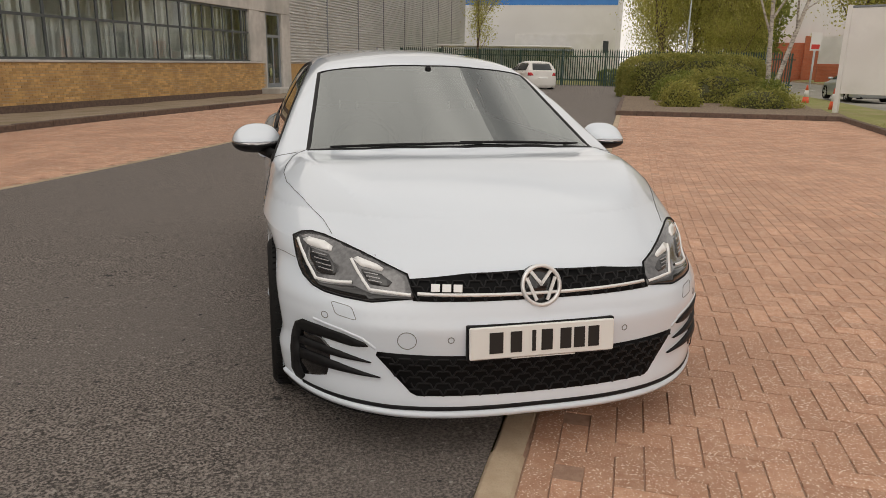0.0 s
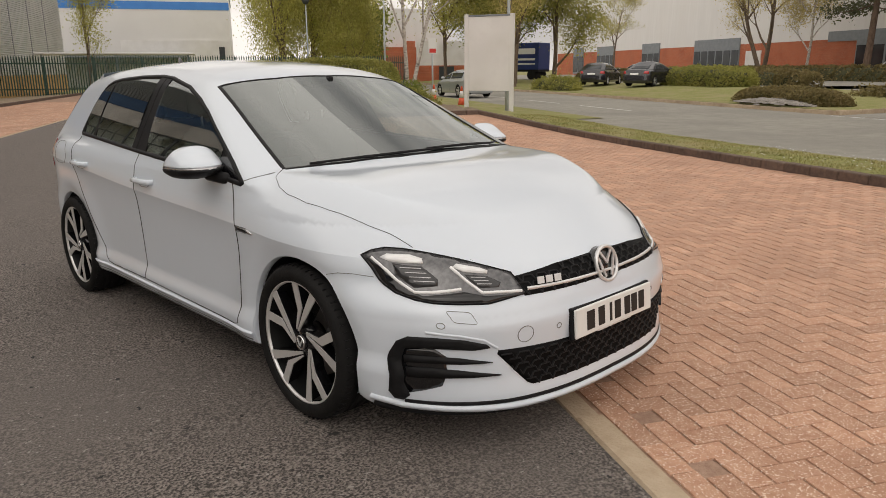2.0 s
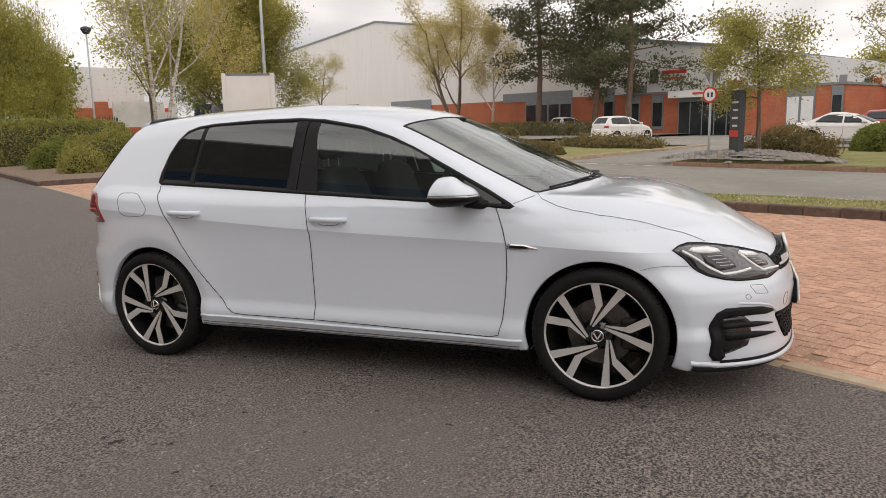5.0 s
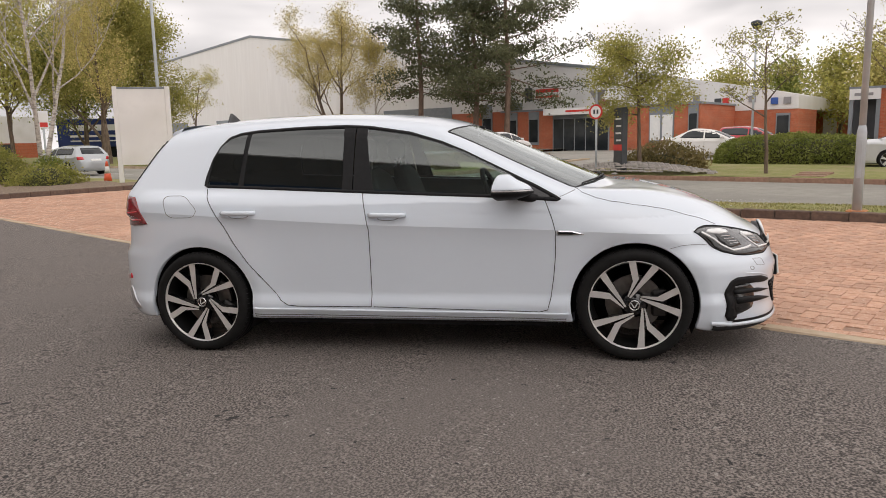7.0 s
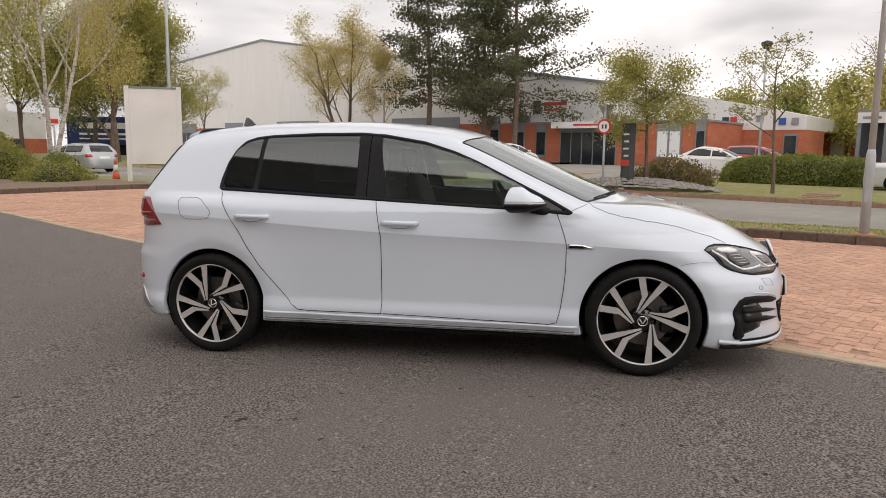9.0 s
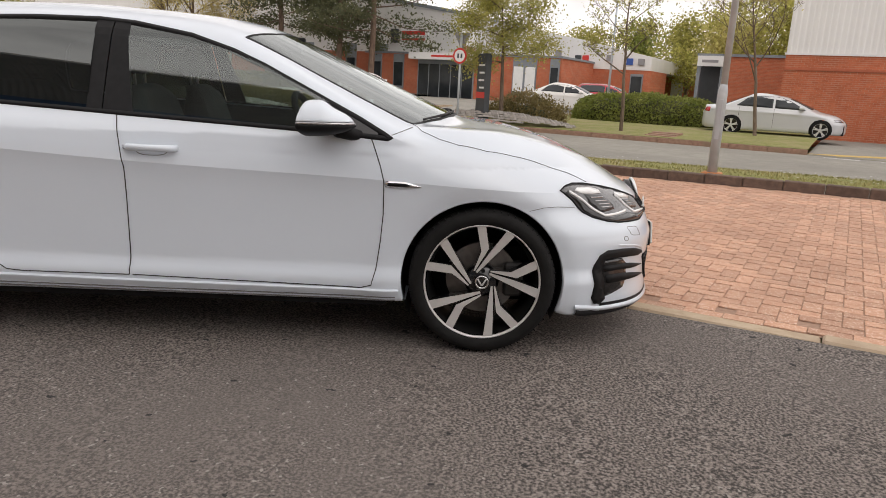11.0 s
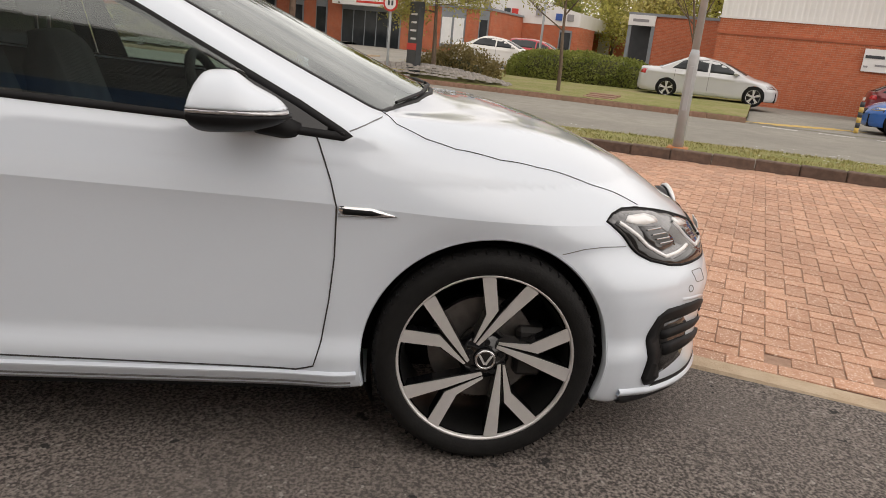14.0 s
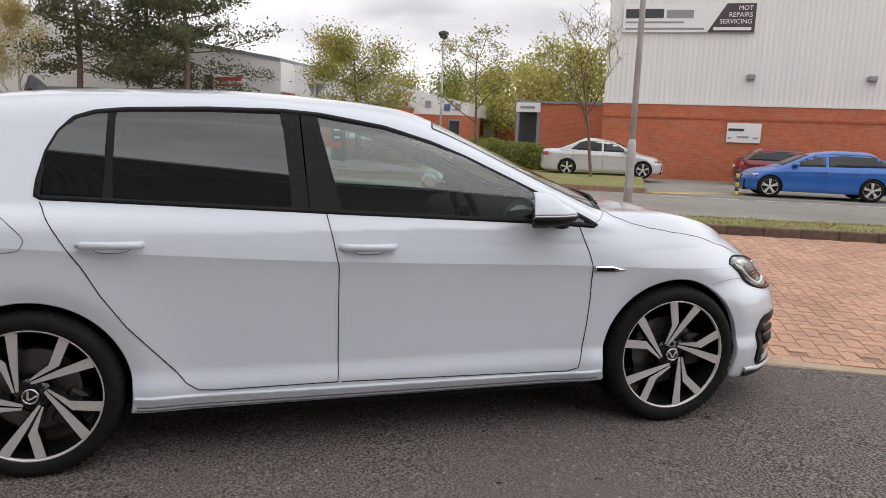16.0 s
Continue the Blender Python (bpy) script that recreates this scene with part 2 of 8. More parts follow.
LEAF_FRESH = leaf("fresh_green_leaf", (0.33, 0.325, 0.08), (0.43, 0.39, 0.12))
LEAF_YELLOW = leaf("spring_yellow_leaf", (0.50, 0.42, 0.15), (0.58, 0.48, 0.20))
LEAF_WILLOW = leaf("willow_green_leaf", (0.42, 0.41, 0.10), (0.50, 0.46, 0.14))
LEAF_DARK = leaf("dark_green_leaf", (0.20, 0.235, 0.052), (0.28, 0.30, 0.078))
LEAF_PINE = leaf("pine_needle", (0.10, 0.112, 0.06), (0.165, 0.165, 0.085))
LEAF_HEDGE = leaf("hedge_leaf", (0.27, 0.28, 0.07), (0.40, 0.37, 0.11))
LEAF_BROWN = leaf("brown_hedge_leaf", (0.20, 0.165, 0.065), (0.28, 0.22, 0.10))
LEAF_BUD = leaf("bud_leaf", (0.45, 0.42, 0.13), (0.52, 0.45, 0.18))

CAR_WHITE = material("white_car_paint", (0.695, 0.755, 0.83), 0.30, coat=1.0, spec=0.45, second=(0.705, 0.765, 0.84), scale=2.5)
GLOSS_BLACK = material("gloss_black", (0.006, 0.006, 0.007), 0.12, coat=0.5)
SATIN_BLACK = material("satin_black_plastic", (0.010, 0.010, 0.011), 0.5, second=(0.014, 0.014, 0.015), scale=30, spec=0.16)
SEAM = material("panel_gap", (0.03, 0.03, 0.032), 0.8)
SEAM_SOFT = material("soft_panel_line", (0.16, 0.165, 0.17), 0.6)
RUBBER = material("tyre_rubber", (0.010, 0.0097, 0.0098), 0.72, second=(0.014, 0.0137, 0.0135), scale=20, spec=0.18, bump=0.2, bump_scale=120)
ALLOY = material("machined_alloy", (0.72, 0.705, 0.70), 0.30, 0.5, second=(0.76, 0.745, 0.73), scale=40)
CHROME = material("chrome", (0.78, 0.78, 0.79), 0.08, 1.0)
SATIN_METAL = material("satin_metal", (0.55, 0.55, 0.56), 0.3, 1.0)
DISC_STEEL = material("brake_disc", (0.16, 0.15, 0.145), 0.45, 0.8, second=(0.22, 0.205, 0.195), scale=30)
CALIPER = material("brake_caliper", (0.05, 0.048, 0.047), 0.5, 0.4)
# grey for the sill's groove lines, standing in for the shade inside them
SILL_GROOVE_SHADE = material("sill_groove_shade", (0.12, 0.122, 0.126), 0.5, second=(0.15, 0.152, 0.156), scale=12)
LAMP_GREY = material("grey_lamp_reflector", (0.085, 0.085, 0.09), 0.16, 0.3, second=(0.15, 0.15, 0.155), scale=60, coat=1.0)
LAMP_BASE = material("lamp_housing", (0.026, 0.026, 0.028), 0.16, 0.0, coat=0.5)
LAMP_SILVER = material("lamp_reflector", (0.50, 0.50, 0.51), 0.18, 0.9)
LAMP_WHITE = material("lamp_light_guide", (0.86, 0.86, 0.86), 0.2, coat=1.0)
TAIL_RED = material("dark_red_lamp", (0.20, 0.008, 0.012), 0.1, coat=1.0)
TAIL_BRIGHT = material("red_lamp_bar", (0.55, 0.02, 0.03), 0.15, coat=1.0)
CABIN = material("dark_cabin_trim", (0.025, 0.025, 0.026), 0.7, second=(0.034, 0.034, 0.035), scale=20)
SEAT_CLOTH = material("dark_seat_cloth", (0.035, 0.035, 0.037), 0.9, second=(0.05, 0.05, 0.052), scale=40)
PLATE_WHITE = material("number_plate_white", (0.80, 0.80, 0.78), 0.4)
PLATE_INK = material("plate_black", (0.012, 0.012, 0.012), 0.5)
GLASS_CLEAR = pane("clear_car_glass", (0.60, 0.71, 0.67), 1.0, ior=2.1)
GLASS_SCREEN = pane("windscreen_glass", (0.44, 0.485, 0.47), 1.0, ior=2.5)
GLASS_DARK = pane("privacy_glass", (0.040, 0.050, 0.060), 1.0, ior=2.0)
GLASS_WINDOW = pane("window_glass", (0.88, 0.90, 0.89), 1.0, ior=1.5)


def brick_wall(name, a, b, mortar):
    """Brickwork too far off to tell its bricks apart: courses in the wall's own u and z."""
    m = material(name, a, 0.85, second=b, scale=5, third=tuple(0.8 * x for x in a), third_scale=0.5)
    n, l = m.node_tree.nodes, m.node_tree.links
    tc, sp, cb, br = (n.new(k) for k in ("ShaderNodeTexCoord", "ShaderNodeSeparateXYZ", "ShaderNodeCombineXYZ", "ShaderNodeTexBrick"))
    l.new(tc.outputs["Object"], sp.inputs["Vector"])
    l.new(sp.outputs["Y"], cb.inputs["X"])
    l.new(sp.outputs["Z"], cb.inputs["Y"])
    l.new(cb.outputs["Vector"], br.inputs["Vector"])
    p = n["Principled BSDF"]
    src = p.inputs["Base Color"].links[0].from_socket
    br.inputs["Scale"].default_value = 1.0
    br.inputs["Brick Width"].default_value, br.inputs["Row Height"].default_value, br.inputs["Mortar Size"].default_value = 0.225, 0.075, 0.006
    hs = n.new("ShaderNodeHueSaturation")
    hs.inputs["Value"].default_value = 0.82
    l.new(src, hs.inputs["Color"])
    l.new(src, br.inputs["Color1"])
    l.new(hs.outputs["Color"], br.inputs["Color2"])
    br.inputs["Mortar"].default_value = (*mortar, 1)
    l.new(br.outputs["Color"], p.inputs["Base Color"])
    return m


RED_WALL = brick_wall("red_brickwork", (0.50, 0.125, 0.055), (0.56, 0.16, 0.075), (0.45, 0.24, 0.16))
GLASS_BACK = material("dark_far_glass", (0.018, 0.022, 0.026), 0.10, second=(0.05, 0.055, 0.06), scale=0.5, spec=0.4)
SIGN_BLUE = material("sign_blue", (0.03, 0.09, 0.35), 0.5)
BRIGHT = material("bright_silver_badge", (0.80, 0.80, 0.80), 0.28, 0.55)
PAINT_NAVY = material("navy_trailer", (0.012, 0.03, 0.14), 0.45, second=(0.015, 0.035, 0.16), scale=2)
# hedge cores: the shade among the inner twigs is put into this dark colour
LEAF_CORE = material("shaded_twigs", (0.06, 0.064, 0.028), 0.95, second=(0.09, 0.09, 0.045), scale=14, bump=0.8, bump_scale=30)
SETT = material("grey_stone_sett", (0.30, 0.275, 0.25), 0.9, second=(0.38, 0.35, 0.32), scale=9, island=0.12, bump=0.5)
GRASS_BLADE = material("grass_blade", (0.25, 0.25, 0.075), 0.8, second=(0.40, 0.345, 0.15), scale=2.0, island=0.25)

SIGN_PLUM = material("sign_plum", (0.055, 0.035, 0.045), 0.45, second=(0.07, 0.045, 0.055), scale=3)

# ---- building helpers ----
LOT = pose(0, 0, 0, 0, 0, -28.487)  # local x points to the road (v), local y runs along it (u)


def at_lot(v, u, z=0.0, turn=0.0):
    return LOT @ pose(v, u, z, 0, 0, turn)


def lot_z(v, u):
    y = -0.4769 * v + 0.8790 * u
    t = min(max((y - 5) / 9, 0.0), 1.0)
    return -0.126 * math.tanh(y / 6) + 0.11 * t * t * (3 - 2 * t) + 0.008 * min(max(v, 0.0), 6.0)


def to_mesh(name, bm):
    me = bpy.data.meshes.new(name)
    bm.normal_update()
    bm.to_mesh(me)
    bm.free()
    return me


def thing(name, m, label, category, group="", kind=""):
    ob = new(name)
    ob.matrix_world = m
    return tagged(ob, label, category, group, kind)


def part(name, bm, mat, parent=None, label="", smooth=False):
    """Links a bmesh as one mesh object, under a thing or part when one is given."""
    me = bm if isinstance(bm, bpy.types.Mesh) else to_mesh(name, bm)
    if not me.materials:
        me.materials.append(mat)
    if smooth:
        me.shade_smooth()
    ob = new(name, me)
    ob.parent = parent
    if label:
        ob["label"] = label
    return ob


def raw(name, verts, faces, mat, parent=None, label="", smooth=False):
    me = bpy.data.meshes.new(name)
    me.from_pydata([tuple(map(float, p)) for p in verts], [], [tuple(map(int, f)) for f in faces])
    me.update()
    return part(name, me, mat, parent, label, smooth)


def box(bm, x0, x1, y0, y1, z0, z1, bevel=0.0, m=None):
    """Adds a box, its edges bevelled when asked."""
    vs = [bm.verts.new((x, y, z)) for z in (z0, z1) for y in (y0, y1) for x in (x0, x1)]
    fs = [bm.faces.new([vs[i] for i in f]) for f in ((0, 2, 3, 1), (4, 5, 7, 6), (0, 1, 5, 4), (2, 6, 7, 3), (0, 4, 6, 2), (1, 3, 7, 5))]
    if bevel:
        es = {e for f in fs for e in f.edges}
        r = bmesh.ops.bevel(bm, geom=list(es), offset=bevel, segments=1, affect="EDGES", profile=0.5)
        vs = list({v for f in r["faces"] for v in f.verts} | {v for v in vs if v.is_valid})
    if m is not None:
        bmesh.ops.transform(bm, matrix=m, verts=[v for v in vs if v.is_valid])
    return bm


def boxes(*rows, bevel=0.0):
    bm = bmesh.new()
    for r in rows:
        box(bm, *r, bevel=bevel)
    return bm


def tube(bm, path, radii, sides=8, caps=True):
    """A tube along a path of points with a radius for each."""
    path = [Vector(p) for p in path]
    rings = []
    for i, p in enumerate(path):
        d = (path[min(i + 1, len(path) - 1)] - path[max(i - 1, 0)]).normalized()
        a = d.orthogonal().normalized()
        if i:
            a = (prev - d * prev.dot(d)).normalized()
        prev = a
        b = d.cross(a)
        rings.append([bm.verts.new(p + (a * math.cos(2 * math.pi * k / sides) + b * math.sin(2 * math.pi * k / sides)) * radii[i]) for k in range(sides)])
    for q, r in zip(rings, rings[1:]):
        for k in range(sides):
            bm.faces.new((q[k], q[(k + 1) % sides], r[(k + 1) % sides], r[k]))
    if caps:
        bm.faces.new(rings[0][::-1])
        bm.faces.new(rings[-1])
    return bm


def turned(bm, profile, sides=32, axis="x", closed=False):
    """A lathe: (radius, height) pairs turned round an axis."""
    rings = []
    for r, h in profile:
        ring = []
        for k in range(sides):
            c, s = math.cos(2 * math.pi * k / sides) * r, math.sin(2 * math.pi * k / sides) * r
            ring.append(bm.verts.new({"x": (h, c, s), "y": (c, h, s), "z": (c, s, h)}[axis]))
        rings.append(ring)
    pairs = list(zip(rings, rings[1:])) + ([(rings[-1], rings[0])] if closed else [])
    for q, r in pairs:
        for k in range(sides):
            bm.faces.new((q[k], q[(k + 1) % sides], r[(k + 1) % sides], r[k]))
    return bm


def prism(outline, depth, bm=None, m=None, bevel=0.0):
    """A flat outline in local x, y pulled up by depth in z."""
    bm = bm or bmesh.new()
    low = [bm.verts.new((x, y, 0)) for x, y in outline]
    top = [bm.verts.new((x, y, depth)) for x, y in outline]
    bm.faces.new(low[::-1])
    cap = bm.faces.new(top)
    for i in range(len(outline)):
        j = (i + 1) % len(outline)
        bm.faces.new((low[i], low[j], top[j], top[i]))
    if bevel:
        bmesh.ops.bevel(bm, geom=list(cap.edges), offset=bevel, segments=1, affect="EDGES", profile=0.5)
    if m is not None:
        bmesh.ops.transform(bm, matrix=m, verts=bm.verts[:])
    return bm


def sheet(name, v0, v1, u0, u1, height, mat, label, step=1.0, kind="structure", category="ground", parent=None):
    """A ground sheet in lot coordinates; height(v, u) gives its level."""
    nv, nu = max(1, int((v1 - v0) / step)), max(1, int((u1 - u0) / step))
    verts = [(v0 + (v1 - v0) * i / nv, u0 + (u1 - u0) * j / nu) for j in range(nu + 1) for i in range(nv + 1)]
    faces = [(j * (nv + 1) + i, j * (nv + 1) + i + 1, (j + 1) * (nv + 1) + i + 1, (j + 1) * (nv + 1) + i) for j in range(nu) for i in range(nv)]
    ob = raw(name, [(v, u, height(v, u)) for v, u in verts], faces, mat, parent, smooth=True)
    ob.matrix_world = LOT
    return tagged(ob, label, category, "", kind)

# ---- ground, road, kerbs ----
far = raw("ground", [(x * 900, y * 900, -0.42) for x, y in ((-1, -1), (1, -1), (1, 1), (-1, 1))], [(0, 1, 2, 3)], GRASS_SOIL)
tagged(far, "flat green and brown ground far round the site", "ground", "", "structure")
sheet("asphalt_lot", -6.0, 0.25, -45, 47, lambda v, u: lot_z(v, u), ASPHALT, "dark grey fine asphalt of the car park lane", 0.5)
sheet("asphalt_yard", 0.25, 6.2, 34, 47, lambda v, u: lot_z(v, u), ASPHALT, "dark grey asphalt yard behind the planting bed", 1.0)
BED = sheet("paving_bed", 0.36, 6.0, -40, 17.9, lambda v, u: lot_z(v, u) - 0.006, JOINT, "red block paving of the parking bays", 0.5, category="paving")
BED_LEFT = sheet("paving_lane", -10.35, -6.05, -40, 47, lambda v, u: lot_z(v, u) - 0.006, JOINT, "red block paving lane along the offices", 0.5, category="paving")
sheet("road", 7.4, 17.4, -80, 120, lambda v, u: -0.10 - 0.0009 * (v - 12.4) ** 2, ROAD, "pale grey worn asphalt estate road", 1.0, category="road")
sheet("side_road", 17.4, 28.2, 10.8, 15.8, lambda v, u: -0.118 + 0.28 * max(0.0, (v - 18) / 10.2) , ROAD, "pale grey side road into the far car park", 2.0, category="road")
sheet("far_car_park", 26, 57, 31, 120, lambda v, u: 0.33, ROAD, "grey asphalt car park before the warehouse", 3.0, category="car park")
sheet("forecourt", 17.4, 27.5, -45, -0.8, lambda v, u: -0.115 + 0.002 * (v - 17), ROAD, "grey asphalt forecourt of the workshop", 1.0, category="forecourt")
sheet("rear_car_park", 28.2, 57, -0.8, 31, lambda v, u: 0.16, ROAD, "grey asphalt car park behind the hedge", 3.0, category="car park")
sheet("verge", 6.10, 7.6, -40, 16.6, lambda v, u: lot_z(6, u) + 0.105 - 0.05 * max(0.0, v - 7.0), GRASS_SOIL, "narrow strip of worn grass beside the road", 0.25, category="verge")
sheet("verge_end", 6.10, 9.6, 16.6, 60, lambda v, u: lot_z(6, u) + 0.06 if v < 7.4 else -0.088, GRASS_SOIL, "worn grass strip beyond the tall sign", 0.5, category="verge")


def bank(v, u):
    return 0.02 + 0.09 * math.sin(min(1.0, max(0.0, (v - 17.4) / 6)) * math.pi / 2)


sheet("far_verge", 17.45, 28.3, -0.8, 10.8, bank, GRASS_SOIL, "mown grass bank across the road", 0.5, category="verge")
sheet("corner_verge", 17.45, 28.3, 15.8, 31.1, lambda v, u: bank(v, u) + 0.24 * math.sin(min(1.0, max(0.0, (v - 17.4) / 8)) * math.pi / 2) * min(1.0, max(0.0, (u - 20) / 10)), GRASS_SOIL, "mown grass bank on the road corner", 0.5, category="verge")
sheet("far_verge_two", 17.45, 50, 31, 120, lambda v, u: 0.02 + 0.35 * math.sin(min(1.0, max(0.0, (v - 17.4) / 8)) * math.pi / 2) - (0.4 if v > 26 else 0), GRASS_SOIL, "mown grass bank by the side road", 1.0, category="verge")
sheet("gravel_strip", -15.4, -10.40, -40, 47, lambda v, u: 0.06 - 0.26 * min(1.0, max(0.0, (-10.5 - v) / 4.6)) + 0.02 * math.sin(u * 1.7) * math.cos(v * 2.1), GRAVEL, "weedy gravel strip below the office wall", 0.5, category="gravel")
sheet("planting_bed", 0.34, 6.3, 17.95, 34, lambda v, u: lot_z(v, u) + 0.10 + 0.03 * math.sin(3 * u) * math.sin(2.3 * v), SOIL, "dark bark mulch of the planting bed", 0.5, category="planting bed")


def kerb_run(name, v0, v1, u0, u1, length, rise, mat, label, along="u", base=None):
    """A row of kerb stones, each a bevelled block of its own."""
    top = thing(name, LOT, label, "kerb", "", "structure")
    n = max(1, int(abs(u1 - u0) / length))
    sz = (u1 - u0) / n
    for i in range(n):
        a = u0 + i * sz
        c = ((v0 + v1) / 2, a + sz / 2) if along == "u" else (a + sz / 2, (v0 + v1) / 2)
        z = (base or lot_z)(*c)
        if i == 0:
            w, h = abs(v1 - v0) / 2, abs(sz) / 2 - 0.003
            bm = boxes((-w, w, -h, h, -0.25, rise), bevel=0.012) if along == "u" else boxes((-h, h, -w, w, -0.25, rise), bevel=0.012)
            first = part("kerb_stone", bm, mat, top)
            ob = first
        else:
            ob = part("kerb_stone", first.data, mat, top)
        ob.matrix_basis = pose(c[0], c[1], z + random.uniform(-0.002, 0.002))
    return top


kerb_run("edge_strip", 0.252, 0.375, -22.27, 17.9, 0.915, 0.004, KERB, "flush buff edging stones between asphalt and paving")
kerb_run("road_kerb", 5.98, 6.12, -30, 17.9, 0.45, 0.115, KERB_DARK, "dark mossy kerb between paving and grass")
kerb_run("bed_kerb", 17.86, 18.0, 0.3, 6.1, 0.45, 0.125, KERB_DARK, "dark kerb round the planting bed", along="v")
kerb_run("bed_side_kerb", 0.22, 0.36, 17.9, 34, 0.9, 0.115, KERB_DARK, "dark kerb along the planting bed")
kerb_run("lane_edging", -6.07, -5.97, -20, 47, 0.9, 0.004, KERB, "pale flush edging beside the brick lane")
kerb_run("gravel_kerb", -10.43, -10.31, -15, 47, 0.9, 0.12, KERB_DARK, "brown kerb along the gravel strip")
kerb_run("verge_edge", 7.55, 7.67, -30, 60, 0.9, 0.055, KERB, "low worn kerb at the road edge", base=lambda v, u: -0.11)
kerb_run("far_kerb", 17.36, 17.5, -0.8, 10.8, 0.9, 0.10, KERB_RED, "worn reddish kerb across the road", base=lambda v, u: -0.09)
kerb_run("side_kerb", 15.72, 15.88, 17.4, 28.2, 0.9, 0.16, KERB, "pale kerb along the side road", along="v", base=lambda v, u: -0.12 + 0.2 * max(0.0, (v - 18) / 10.2))
kerb_run("side_kerb_two", 10.72, 10.88, 17.4, 28.2, 0.9, 0.16, KERB, "pale kerb along the side road", along="v", base=lambda v, u: -0.12 + 0.2 * max(0.0, (v - 18) / 10.2))
kerb_run("far_kerb_two", 17.36, 17.5, 15.8, 90, 0.9, 0.10, KERB, "pale kerb beyond the side road", base=lambda v, u: -0.09)


# road markings
def marking(name, v0, v1, u0, u1, z, mat, label):
    ob = part(name, boxes((v0, v1, u0, u1, z, z + 0.004)), mat)
    ob.matrix_world = LOT
    return tagged(ob, label, "road marking", "road markings")


def road_z(v):
    return -0.10 - 0.0009 * (v - 12.4) ** 2 + 0.002


for i in range(9):
    marking("give_way_dash", 16.75, 16.90, -12 + i * 1.25, -11.2 + i * 1.25, road_z(17.2), LINE_PAINT, "worn white dash at the forecourt mouth")
for i in range(6):
    marking("junction_dash", 16.95, 17.10, 11.2 + i * 0.8, 11.65 + i * 0.8, road_z(17.2), LINE_PAINT, "worn white dash at the side road mouth")
for i in range(10):
    marking("centre_dash", 12.35, 12.47, 20 + i * 6, 24 + i * 6, road_z(12.4), LINE_PAINT, "worn white centre line dash on the road")
marking("edge_line", 8.0, 8.10, 18, 40, road_z(8.05), LINE_PAINT, "worn white edge line on the road")
for k in range(3):
    ob = marking("yellow_hatch", 18.2, 18.36, -3.4, -0.6, -0.109, YELLOW_LINE, "faded yellow line at the forecourt mouth")
    ob.matrix_world = LOT @ pose(18.2, -1.6 - 0.35 * k, 0, 0, 0, 35) @ pose(-18.2, 1.6, 0)


# ---- office building beside the lane ----
OFFICE = thing("office_building", LOT, "low office building of buff brick with steel windows", "building", "", "structure")
WALL_V = -15.3
part("wall_core", boxes((WALL_V - 0.45, WALL_V - 0.012, -30, 26.75, -0.3, 1.13)), MORTAR, OFFICE)
part("sill_band", boxes((WALL_V - 0.45, WALL_V + 0.05, -30, 26.3, 1.13, 1.20), bevel=0.01), CONCRETE, OFFICE)
part("plinth_course", boxes((WALL_V - 0.3, WALL_V + 0.03, -30, 26.75, -0.4, 0.0), bevel=0.01), KERB_DARK, OFFICE, "dark engineering brick plinth")
part("fascia", boxes((WALL_V - 0.6, WALL_V + 0.06, -30, 29.1, 3.32, 4.55), bevel=0.01), CONCRETE, OFFICE, "pale concrete fascia")
part("upper_fascia", boxes((WALL_V - 0.5, WALL_V + 0.10, -30, 29.1, 4.553, 5.5)), DARK_BLUE, OFFICE, "navy fascia band")
part("corner_pier", boxes((WALL_V - 0.5, WALL_V + 0.05, 25.35, 26.25, 1.20, 3.32), bevel=0.02), CONCRETE, OFFICE, "concrete pier")
part("door_pier", boxes((WALL_V - 0.5, WALL_V + 0.05, 28.25, 29.1, 0.0, 3.32), bevel=0.02), CONCRETE, OFFICE, "concrete pier beside the door")
part("room_back", boxes((WALL_V - 1.3, WALL_V - 1.1, -30, 29.1, 0, 3.4)), DARK_INSIDE, OFFICE)
part("room_floor", boxes((WALL_V - 3.2, WALL_V - 0.46, -30, 29.1, 0.9, 1.1)), DARK_INSIDE, OFFICE)
part("room_ceiling", boxes((WALL_V - 3.2, WALL_V - 0.3, -30, 29.1, 3.32, 3.4)), BLIND, OFFICE)
rib = bmesh.new()
for i in range(45):
    z0 = 5.52 + i * 0.1
    vs = [rib.verts.new((WALL_V + dv, u, z)) for u in (-30, 29.1) for dv, z in ((0.05, z0), (0.09, z0 + 0.02), (0.09, z0 + 0.06), (0.05, z0 + 0.08), (0.05, z0 + 0.1))]
    for k in range(4):
        rib.faces.new((vs[k], vs[k + 5], vs[k + 6], vs[k + 1]))
part("upper_cladding", rib, CLAD_DARK, OFFICE, "dark grey ribbed cladding")
part("roof_deck", boxes((WALL_V - 25, WALL_V + 0.08, -30, 29.1, 10.0, 10.2)), CLAD_GREY, OFFICE)
u = -9.2
